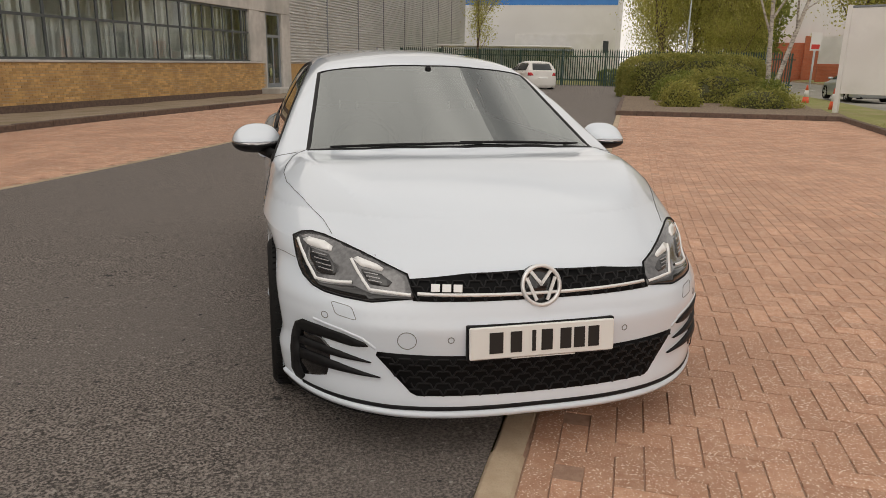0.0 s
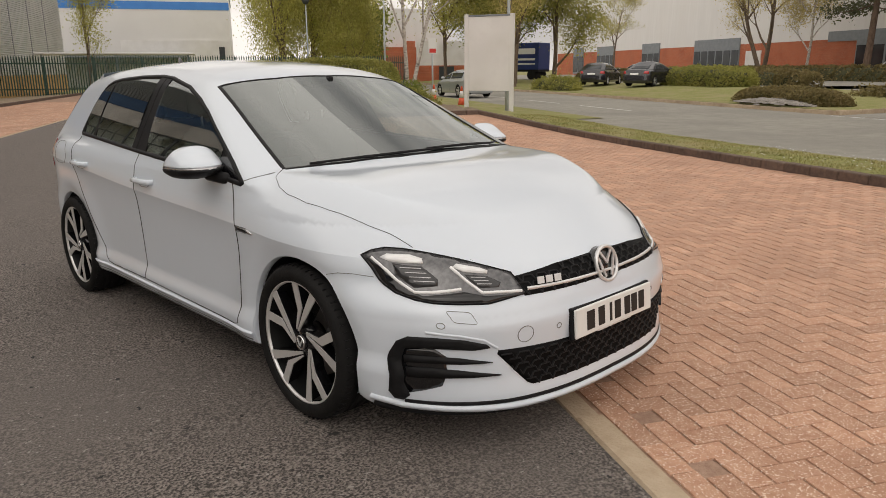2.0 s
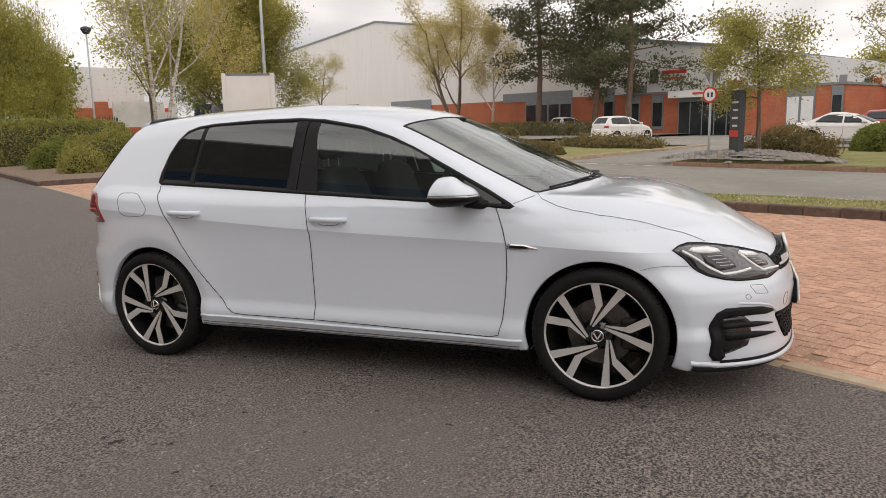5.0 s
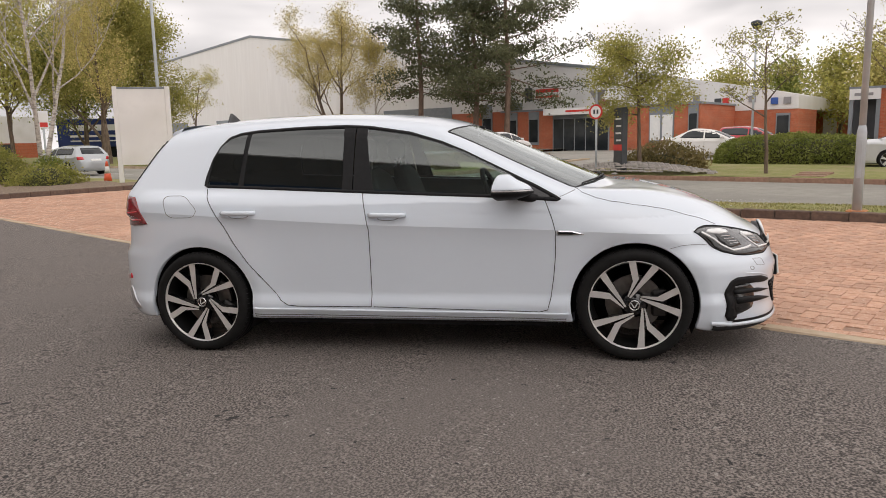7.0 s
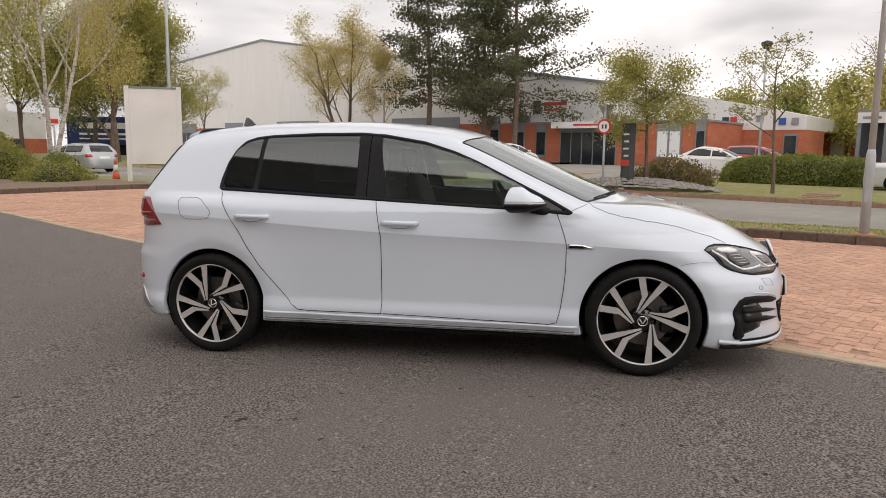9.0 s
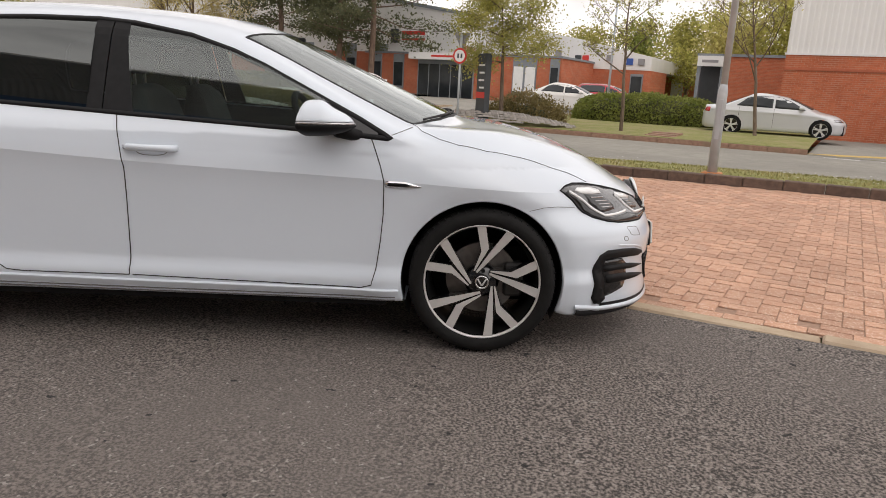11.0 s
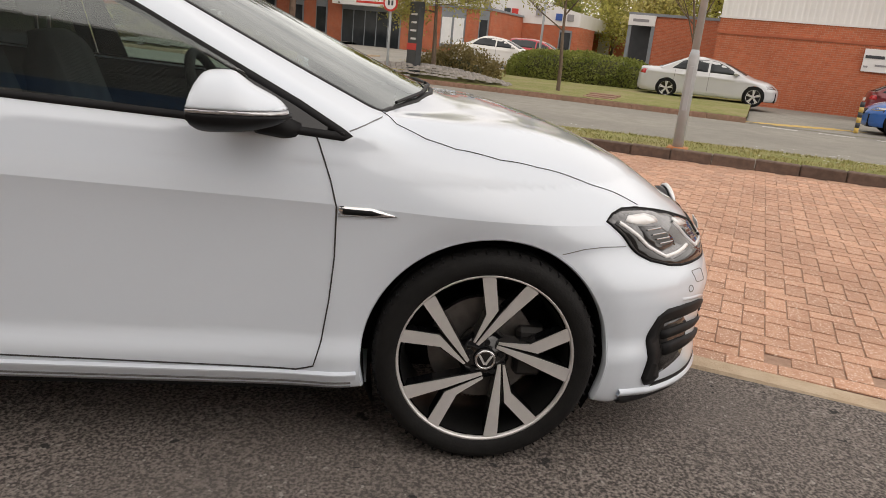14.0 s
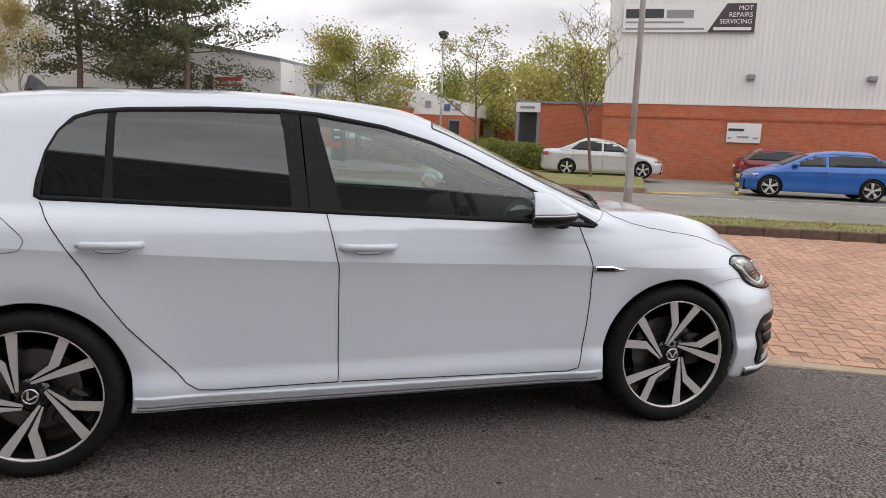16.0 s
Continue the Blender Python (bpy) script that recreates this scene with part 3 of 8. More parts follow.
while u < 25.2:
    wide = min(2.12, 25.32 - u)
    win = part("window", boxes((WALL_V - 0.06, WALL_V - 0.01, u, u + 0.09, 1.20, 3.32), (WALL_V - 0.06, WALL_V - 0.01, u + 0.09, u + wide, 1.20, 1.27), (WALL_V - 0.06, WALL_V - 0.01, u + 0.09, u + wide, 3.24, 3.32),
                                (WALL_V - 0.06, WALL_V - 0.01, u + 0.09, u + wide, 2.34, 2.42)), DARK_FRAME, OFFICE, "dark steel window frame")
    for k in (1, 2):
        part("mullion", boxes((WALL_V - 0.055, WALL_V - 0.018, u + 0.09 + (wide - 0.09) * k / 3 - 0.02, u + 0.09 + (wide - 0.09) * k / 3 + 0.02, 1.27, 3.24)), DARK_FRAME, win)
    pn = part("pane", boxes((WALL_V - 0.045, WALL_V - 0.035, u + 0.09, u + wide, 1.27, 3.24)), GLASS_WINDOW, win, "office window glass")
    pn.visible_shadow = False
    for k in range(7):
        w0 = u + 0.1 + (wide - 0.24) * (k + random.random()) / 7
        w1 = min(u + wide - 0.02, w0 + random.choice((0.05, 0.07, 0.10, 0.14, 0.22)))
        part("blind", boxes((WALL_V - 0.13 - 0.012 * k, WALL_V - 0.12 - 0.012 * k, w0, w1, 1.28, random.choice((2.3, 3.22, 3.22)))), BLIND, win)
    if int(u * 3.1) % 3 == 0:
        part("window_sill_box", boxes((WALL_V - 0.5, WALL_V - 0.15, u + 0.1, u + wide, 1.27, 1.55)), BLIND, win)
    u += 2.12
DOOR = part("entrance_door", boxes((WALL_V - 0.10, WALL_V - 0.04, 26.85, 26.97, 0.05, 3.3), (WALL_V - 0.10, WALL_V - 0.04, 28.05, 28.2, 0.05, 3.3), (WALL_V - 0.10, WALL_V - 0.04, 26.97, 28.05, 2.25, 2.37),
                                   (WALL_V - 0.10, WALL_V - 0.04, 26.97, 28.05, 3.2, 3.3), (WALL_V - 0.10, WALL_V - 0.04, 26.97, 28.05, 0.05, 0.25), (WALL_V - 0.10, WALL_V - 0.04, 27.46, 27.56, 0.25, 2.25)), GREY_FRAME, OFFICE, "grey framed entrance door")
part("door_glass", boxes((WALL_V - 0.08, WALL_V - 0.06, 26.97, 28.05, 0.25, 3.2)), GLASS_WINDOW, DOOR)
part("side_panel", boxes((WALL_V - 0.12, WALL_V - 0.02, 26.3, 26.85, 0.0, 3.3)), CONCRETE, OFFICE)
part("door_step", boxes((WALL_V - 0.1, WALL_V + 0.9, 26.2, 29.2, -0.2, 0.06), bevel=0.02), CONCRETE, OFFICE)

# ribbed metal hall beyond the offices
HALL = thing("metal_hall", LOT, "tall hall clad in horizontal grey ribbed steel", "building", "", "structure")
part("hall_plinth", boxes((WALL_V - 0.4, WALL_V + 0.02, 29.12, 66, -0.3, 1.12)), YELLOW_BRICK, HALL, "buff brick plinth")
rib = bmesh.new()
vs = [rib.verts.new((WALL_V + dv, uu, z)) for uu in (29.12, 66) for dv, z in ((-0.02, 0.0), (0.05, 0.03), (0.05, 0.08), (-0.02, 0.11), (-0.02, 0.14))]
for k in range(4):
    rib.faces.new((vs[k], vs[k + 5], vs[k + 6], vs[k + 1]))
rib = to_mesh("cladding_rib", rib)
for i in range(72):
    ob = part("cladding_rib", rib, CLAD_GREY, HALL)
    ob.matrix_basis = pose(0, 0, 1.15 + i * 0.14)
for uu in (33.5, 38, 42.5, 47, 51.5, 56, 60.5):
    part("joint_strip", boxes((WALL_V + 0.03, WALL_V + 0.06, uu - 0.06, uu + 0.06, 1.15, 11.2)), GREY_FRAME, HALL)
part("hall_end", boxes((WALL_V - 25, WALL_V - 0.03, 29.12, 66, 1.0, 11.15)), CLAD_GREY, HALL)

# ---- workshop across the road ----
SHOP = thing("workshop_building", LOT, "red brick workshop with white ribbed cladding above", "building", "", "structure")
part("brick_wall", boxes((27.4, 50, -45, 0.9, -0.4, 2.98)), RED_WALL, SHOP, "red brick lower wall")
part("brick_band", boxes((27.36, 27.4, -45, 0.94, 2.42, 2.50)), RED_BRICK, SHOP)
part("drip_flashing", boxes((27.36, 27.42, -45, 0.95, 2.98, 3.06)), CLAD_WHITE, SHOP)
rib = bmesh.new()
n = 230
prev = None
for i in range(n + 1):
    uu = 0.9 - i * 0.2
    for du, dv in ((0.0, 0.0), (-0.05, -0.016), (-0.12, -0.016), (-0.16, 0.0)):
        a, b = rib.verts.new((27.43 + dv, uu + du, 3.06)), rib.verts.new((27.43 + dv, uu + du, 7.30 + 0.062 * (0.9 - uu)))
        if prev:
            rib.faces.new((prev[0], a, b, prev[1]))
        prev = (a, b)
part("white_ribs", rib, CLAD_WHITE, SHOP, "white vertical ribbed cladding")
SLANT = Matrix(((0, 0, 1, 27.45), (1, 0, 0, 0), (0, 1, 0, 0), (0, 0, 0, 1)))
part("clad_core", prism([(0.88, 3.0), (0.88, 7.28), (-45, 10.12), (-45, 3.0)], 22.5, None, SLANT), CLAD_WHITE, SHOP)
part("roof_edge", prism([(0.95, 7.28), (0.95, 7.40), (-45, 10.25), (-45, 10.13)], 22.7, None, Matrix.Translation((-0.12, 0, 0)) @ SLANT), GREY_FRAME, SHOP, "grey sloping roof edge")
BOARD = part("name_board", boxes((27.28, 27.36, -4.75, 0.35, 5.86, 6.98)), SIGN_WHITE, SHOP, "wide white name board with a dark slanted end")
part("board_dark", prism([(-4.75, 5.86), (-2.97, 5.86), (-3.65, 6.98), (-4.75, 6.98)], 0.018, None, Matrix(((0, 0, 1, 27.262), (1, 0, 0, 0), (0, 1, 0, 0), (0, 0, 0, 1)))), SIGN_PLUM, BOARD)
for u0, w, z0, h, mt in ((0.25, 1.50, 6.42, 0.36, SIGN_DARK), (-1.36, 1.05, 6.42, 0.32, SIGN_GREY), (0.25, 2.3, 6.22, 0.07, SIGN_GREY), (0.25, 3.1, 5.96, 0.08, SIGN_GREY)):
    part("board_bar", boxes((27.268, 27.28, u0 - w, u0, z0, z0 + h)), mt, BOARD)
part("board_bar", boxes((27.25, 27.262, -4.62, -3.2, 5.94, 6.06)), SIGN_WHITE, BOARD)


def lettering(words, size, m, mat, parent):
    """Words as a flat mesh in the built-in letters, ending at the given place."""
    cu = bpy.data.curves.new("lettering", "FONT")
    cu.body, cu.size, cu.align_x, cu.extrude = words, size, "RIGHT", 0.004
    tmp = bpy.data.objects.new("lettering", cu)
    me = bpy.data.meshes.new_from_object(tmp)
    bpy.data.objects.remove(tmp)
    me.materials.clear()
    ob = part("lettering", me, mat, parent)
    ob.matrix_basis = m
    return ob


for words, z0 in (("MOT", 6.72), ("REPAIRS", 6.46), ("SERVICING", 6.20)):
    lettering(words, 0.25, Matrix(((0, 0, -1, 27.252), (-1, 0, 0, -4.64), (0, 1, 0, z0), (0, 0, 0, 1))), SIGN_WHITE, BOARD)
PANEL = part("wall_sign", boxes((27.32, 27.36, -5.4, -4.1, 1.52, 2.30)), SIGN_WHITE, SHOP, "white wall sign with plain bars")
part("sign_bar", boxes((27.305, 27.32, -4.75, -4.15, 1.98, 2.08)), SIGN_DARK, PANEL)
for u0, w, z0 in ((-4.15, 0.14, 1.66), (-4.5, 0.45, 1.72), (-5.1, 0.2, 1.68)):
    part("sign_bar", boxes((27.305, 27.32, u0 - w, u0, z0, z0 + 0.06)), SIGN_GREY, PANEL)
for uu in (-4.8, -9.2, -16):
    part("wall_lamp", boxes((27.15, 27.42, uu - 0.16, uu + 0.16, 4.02, 4.24), bevel=0.04), SIGN_GREY, SHOP, "grey wall lamp")

ANNEX = thing("annex_building", LOT, "flat-roofed red brick annex with a pale entrance", "building", "", "structure")
part("annex_wall", boxes((41, 52, 0.92, 5.2, -0.3, 3.6)), RED_WALL, ANNEX)
part("annex_roof", boxes((40.9, 52, 0.92, 6.7, 3.6, 3.75)), GREY_FRAME, ANNEX)
part("entrance_fascia", boxes((40.85, 41.1, 5.15, 6.65, 3.05, 3.62)), SIGN_WHITE, ANNEX, "white entrance fascia")
part("fascia_bar", boxes((40.83, 40.85, 5.5, 6.4, 3.25, 3.40)), SIGN_GREY, ANNEX)
part("entrance_recess", boxes((42.2, 52, 5.2, 6.65, -0.3, 3.6)), SIGN_DARK, ANNEX)
for uu in (5.25, 6.55):
    part("entrance_column", boxes((40.95, 41.15, uu - 0.1, uu + 0.1, -0.3, 3.05)), GREY_FRAME, ANNEX)

# ---- long white warehouse ----
STORE = thing("warehouse_building", LOT, "long warehouse with a red brick base and white upper cladding", "building", "", "structure")
bm = bmesh.new()
prism([(31, 4.1), (125, 4.1), (125, 13.4), (85, 16.1), (31, 7.6)], 30, bm, Matrix(((0, 0, 1, 57), (1, 0, 0, 0), (0, 1, 0, 0), (0, 0, 0, 1))))
bmesh.ops.recalc_face_normals(bm, faces=bm.faces[:])
part("upper_wall", bm, CLAD_WHITE, STORE, "white upper cladding")
part("roof_edge", prism([(31, 7.6), (85, 16.1), (85, 16.4), (31, 7.9)], 30.2, None, Matrix(((0, 0, 1, 56.9), (1, 0, 0, 0), (0, 1, 0, 0), (0, 0, 0, 1)))), GREY_FRAME, STORE)
part("roof_edge", prism([(85, 16.1), (125, 13.4), (125, 13.7), (85, 16.4)], 30.2, None, Matrix(((0, 0, 1, 56.9), (1, 0, 0, 0), (0, 1, 0, 0), (0, 0, 0, 1)))), GREY_FRAME, STORE)
part("base_wall", boxes((57.02, 86, 31, 125, -0.3, 4.9)), RED_WALL, STORE, "red brick base")
part("wing_wall", boxes((52, 60, 19.1, 38.2, -0.3, 3.75)), RED_WALL, STORE, "red brick wing")
part("wing_roof", boxes((51.9, 60, 19.0, 38.3, 3.75, 3.92)), GREY_FRAME, STORE, "grey flat roof edge")
part("rear_wall", boxes((60.0, 66, 14.0, 19.1, -0.3, 3.32)), RED_WALL, STORE, "red brick end wall")
bm = prism([(14.0, 3.33), (31.5, 3.33), (31.5, 7.7), (20.0, 5.75), (14.0, 4.45)], 26, None, Matrix(((0, 0, 1, 59.95), (1, 0, 0, 0), (0, 1, 0, 0), (0, 0, 0, 1))))
bmesh.ops.recalc_face_normals(bm, faces=bm.faces[:])
part("rear_cladding", bm, CLAD_WHITE, STORE, "white sloping end wall")
for u0, w in ((39.2, 1.4), (43.0, 1.3), (48.5, 6.8), (72.6, 9.1), (90.0, 4.7), (103.0, 6.0), (114.0, 4.0)):
    fr = part("window", boxes((56.9, 57.02, u0, u0 + w, 0.5, 4.86)), GREY_FRAME, STORE, "grey framed window band")
    k = max(1, int(w / 1.5))
    for i in range(k):
        part("pane", boxes((56.86, 56.9, u0 + w * i / k + 0.14, u0 + w * (i + 1) / k - 0.14, 0.8, 3.45)), GLASS_BACK, fr)
part("white_door", boxes((56.9, 57.02, 68.8, 71.4, -0.2, 3.3)), WHITE_PAINT, STORE, "white roller door")
part("grey_band", boxes((56.92, 57.02, 51.6, 59.0, 3.9, 4.88)), GREY_FRAME, STORE)
for v0, u0, w in ((52, 21.2, 2.1), (52, 19.25, 0.8), (52, 34.0, 1.1), (52, 36.4, 0.9), (60, 14.6, 1.1)):
    fr = part("window", boxes((v0 - 0.1, v0 + 0.02, u0, u0 + w, 0.7, 3.7 if v0 < 55 else 3.0)), GREY_FRAME, STORE, "grey framed window of the wing")
    k = max(1, int(w / 1.0))
    for i in range(k):
        part("pane", boxes((v0 - 0.14, v0 - 0.1, u0 + w * i / k + 0.1, u0 + w * (i + 1) / k - 0.1, 0.95, 3.0 if v0 < 55 else 2.8)), BLIND if w > 2 else GLASS_BACK, fr)
fr = part("glazed_front", boxes((60.0, 60.3, 19.2, 22.4, -0.3, 3.3)), GREY_FRAME, STORE, "dark glazed shopfront")
for i in range(4):
    part("pane", boxes((59.94, 60.0, 19.3 + 0.77 * i, 19.98 + 0.77 * i, 0.1, 2.9)), GLASS_BACK, fr)
ENT = part("entrance_glazing", boxes((51.9, 52.02, 26.9, 32.5, -0.2, 3.3)), GREY_FRAME, STORE, "grey framed glazed entrance")
for i in range(5):
    part("pane", boxes((51.86, 51.9, 27.0 + 1.1 * i, 27.98 + 1.1 * i, 0.1, 2.95)), GLASS_BACK, ENT)
CANOPY = part("entrance_canopy", boxes((50.6, 52.2, 26.8, 32.7, 3.3, 3.86)), SIGN_WHITE, STORE, "white entrance canopy with a plain red bar")
part("canopy_bar", boxes((50.57, 50.6, 27.6, 30.4, 3.5, 3.66)), SIGN_RED, CANOPY)
BAN = part("wall_banner", boxes((56.85, 57.0, 34.6, 37.8, 5.0, 6.3)), SIGN_WHITE, STORE, "white wall banner with plain red bars")
part("banner_bar", boxes((56.82, 56.85, 34.9, 37.5, 5.75, 6.1)), SIGN_RED, BAN)
part("banner_bar", boxes((56.82, 56.85, 34.9, 37.5, 5.25, 5.45)), SIGN_RED, BAN)
part("banner_dark", boxes((56.85, 57.0, 38.0, 38.8, 5.0, 6.3)), SIGN_DARK, STORE)
for u0, z0, mt in ((14.6, 3.75, SIGN_GREY), (15.6, 3.75, SIGN_BLUE), (17.4, 4.0, SIGN_GREY), (19.6, 3.9, SIGN_RED), (20.3, 3.9, SIGN_DARK), (22.2, 4.3, SIGN_GREY)):
    part("wall_badge", boxes((59.8, 59.95, u0, u0 + 0.55, z0, z0 + 0.55)), mt, STORE)

BLOCK = thing("low_brick_block", LOT, "low red brick block behind the rear car park", "building", "", "structure")
part("block_wall", boxes((75, 80, 11.0, 17.5, -0.3, 3.35)), RED_WALL, BLOCK)
part("block_roof", boxes((74.9, 80, 10.9, 17.6, 3.35, 3.6)), WHITE_PAINT, BLOCK, "white roof edge")
part("block_window", boxes((74.9, 75.0, 14.2, 15.4, 0.8, 3.1)), BLIND, BLOCK)

# red brick building up the road, beyond the willows
CORNER = thing("corner_building", LOT, "red brick building with a white side wall up the road", "building", "", "structure")
part("corner_wall", boxes((13.5, 24.0, 84, 96, -0.5, 4.0)), RED_WALL, CORNER)
part("corner_pier", boxes((18.2, 19.6, 83.6, 84.0, -0.5, 4.7)), RED_WALL, CORNER)
part("corner_upper", boxes((13.5, 24.0, 85, 96, 4.0, 8.5)), CLAD_WHITE, CORNER, "white upper cladding")
part("white_side", boxes((18.0, 24.5, 76.0, 76.3, 1.8, 4.4)), WHITE_PAINT, CORNER, "white painted wall")
part("white_side_base", boxes((18.0, 24.5, 75.9, 76.4, -0.5, 1.8)), RED_WALL, CORNER)
part("side_opening", boxes((20.5, 22.2, 75.8, 75.9, -0.4, 1.7)), SIGN_DARK, CORNER)

# ---- pale warehouse with a blue band ----
DEPOT = thing("depot_building", LOT, "pale depot hall with a bright blue band", "building", "", "structure")
part("depot_wall", boxes((-40, -1.7, 82, 110, -0.3, 10.2)), CLAD_CREAM, DEPOT, "pale cladding")
part("blue_band", boxes((-40, -1.66, 81.95, 82.0, 7.75, 8.55)), BLUE_BAND, DEPOT, "bright blue band")
part("eaves", boxes((-40, -1.6, 81.9, 110, 10.2, 10.4)), GREY_FRAME, DEPOT)
for v0 in (-12.5, -8.4, -5.0):
    part("loading_door", boxes((v0, v0 + 2.6, 81.9, 82.0, 2.6, 3.9)), SIGN_DARK, DEPOT)
part("dock_canopy", boxes((-24, -6.2, 77, 81.9, 2.7, 3.0)), GREY_FRAME, DEPOT, "grey dock canopy")
part("low_block", boxes((-13, -3, 81.85, 82.0, 1.0, 4.6)), WHITE_PAINT, DEPOT)

# ---- the car's body as smooth joined forms ----
def curve_through(keys):
    """A smooth curve through (place, value) keys, monotone in the place."""
    ks, vs = np.array([k for k, _ in keys], float), np.array([v for _, v in keys], float)
    d = np.diff(vs) / np.diff(ks)
    m = np.concatenate(([d[0]], np.where(d[:-1] * d[1:] > 0, 2 * d[:-1] * d[1:] / np.where(np.abs(d[:-1] + d[1:]) < 1e-9, 1e-9, d[:-1] + d[1:]), 0), [d[-1]]))

    def value(x):
        x = np.clip(np.asarray(x, float), ks[0], ks[-1])
        i = np.clip(np.searchsorted(ks, x) - 1, 0, len(ks) - 2)
        h = ks[i + 1] - ks[i]
        t = (x - ks[i]) / h
        return (vs[i] * (2 * t**3 - 3 * t**2 + 1) + m[i] * h * (t**3 - 2 * t**2 + t) + vs[i + 1] * (3 * t**2 - 2 * t**3) + m[i + 1] * h * (t**3 - t**2))
    return value


def smax(a, b, k):
    h = np.clip(0.5 + 0.5 * (a - b) / k, 0, 1)
    return b + (a - b) * h + k * h * (1 - h)


def smin(a, b, k):
    return -smax(-a, -b, k)


def gradient(f, p, e=0.002):
    g = np.stack([(f(p + d) - f(p - d)) / (2 * e) for d in np.eye(3) * e], axis=1)
    return g


def settle(f, p, turns=4):
    """Moves points onto the form's surface."""
    for _ in range(turns):
        g = gradient(f, p)
        p = p - (np.clip(f(p), -0.05, 0.05) / np.maximum((g * g).sum(1), 0.05))[:, None] * g
    return p


def skin(f, lo, hi, h):
    """Quads on the surface f = 0 inside a box, one vertex a cell, settled onto the surface."""
    n = np.ceil((np.array(hi) - np.array(lo)) / h).astype(int)
    axes = [lo[i] + h * np.arange(n[i] + 1) for i in range(3)]
    F = np.empty(n + 1)
    yy, zz = np.meshgrid(axes[1], axes[2], indexing="ij")
    for i, x in enumerate(axes[0]):
        F[i] = f(np.stack([np.full(yy.size, x), yy.ravel(), zz.ravel()], 1)).reshape(yy.shape)
    S = F < 0
    ids = -np.ones(n, int)
    c = sum(S[i:n[0] + i, j:n[1] + j, k:n[2] + k].astype(int) for i in (0, 1) for j in (0, 1) for k in (0, 1))
    cells = np.argwhere((c > 0) & (c < 8))
    ids[tuple(cells.T)] = np.arange(len(cells))
    acc, cnt = np.zeros((len(cells), 3)), np.zeros(len(cells))
    for a in range(3):
        b, d = (a + 1) % 3, (a + 2) % 3
        for ob in (0, 1):
            for od in (0, 1):
                q = cells.copy()
                q[:, b] += ob
                q[:, d] += od
                r = q.copy()
                r[:, a] += 1
                fa, fb = F[tuple(q.T)], F[tuple(r.T)]
                hit = (fa < 0) != (fb < 0)
                t = np.where(hit, fa / np.where(hit, fa - fb, 1), 0)
                pt = q.astype(float)
                pt[:, a] += t
                acc[hit] += pt[hit]
                cnt[hit] += 1
    P = np.array(lo) + h * acc / cnt[:, None]
    P = settle(f, P)
    quads = []
    for a in range(3):
        b, d = (a + 1) % 3, (a + 2) % 3
        sl0, sl1 = [slice(None)] * 3, [slice(None)] * 3
        sl0[a], sl1[a] = slice(0, n[a]), slice(1, n[a] + 1)
        cross = np.argwhere(S[tuple(sl0)] != S[tuple(sl1)])
        ok = (cross[:, b] > 0) & (cross[:, d] > 0) & (cross[:, b] < n[b]) & (cross[:, d] < n[d])
        cross = cross[ok]
        q = []
        for ob, od in ((1, 1), (0, 1), (0, 0), (1, 0)):
            e = cross.copy()
            e[:, b] -= ob
            e[:, d] -= od
            q.append(ids[tuple(e.T)])
        q = np.stack(q, 1)
        inside = S[tuple(cross.T)]
        q[~inside] = q[~inside][:, ::-1]
        quads.append(q)
    return P, np.concatenate(quads)


def inside_outline(pts, poly):
    x, y = pts[:, 0], pts[:, 1]
    res = np.zeros(len(pts), bool)
    for (x0, y0), (x1, y1) in zip(poly, np.roll(poly, -1, 0)):
        c = (y0 > y) != (y1 > y)
        res ^= c & (x < (x1 - x0) * (y - y0) / np.where(c, y1 - y0, 1) + x0)
    return res


def nearest_on_outline(pts, poly):
    best, where = np.full(len(pts), 1e9), np.zeros((len(pts), 2))
    for a, b in zip(poly, np.roll(poly, -1, 0)):
        d = b - a
        t = np.clip(((pts - a) @ d) / max(d @ d, 1e-12), 0, 1)
        q = a + t[:, None] * d
        r = np.hypot(*(pts - q).T)
        k = r < best
        best[k], where[k] = r[k], q[k]
    return best, where


def rounded(points, n=10, r=0.3):
    """A closed outline with its corners rounded: r is the share of each side given to the round."""
    pts = [Vector(p) for p in points]
    out = []
    for i, p in enumerate(pts):
        a, b = p.lerp(pts[i - 1], r), p.lerp(pts[(i + 1) % len(pts)], r)
        for k in range(n + 1):
            t = k / n
            out.append(a * (1 - t) ** 2 + p * 2 * t * (1 - t) + b * t * t)
    return np.array([tuple(p)[:2] for p in out])


def dense(poly, step):
    out = []
    for a, b in zip(poly, np.roll(poly, -1, 0)):
        k = max(1, int(np.hypot(*(b - a)) / step))
        out += [a + (b - a) * i / k for i in range(k)]
    return np.array(out)


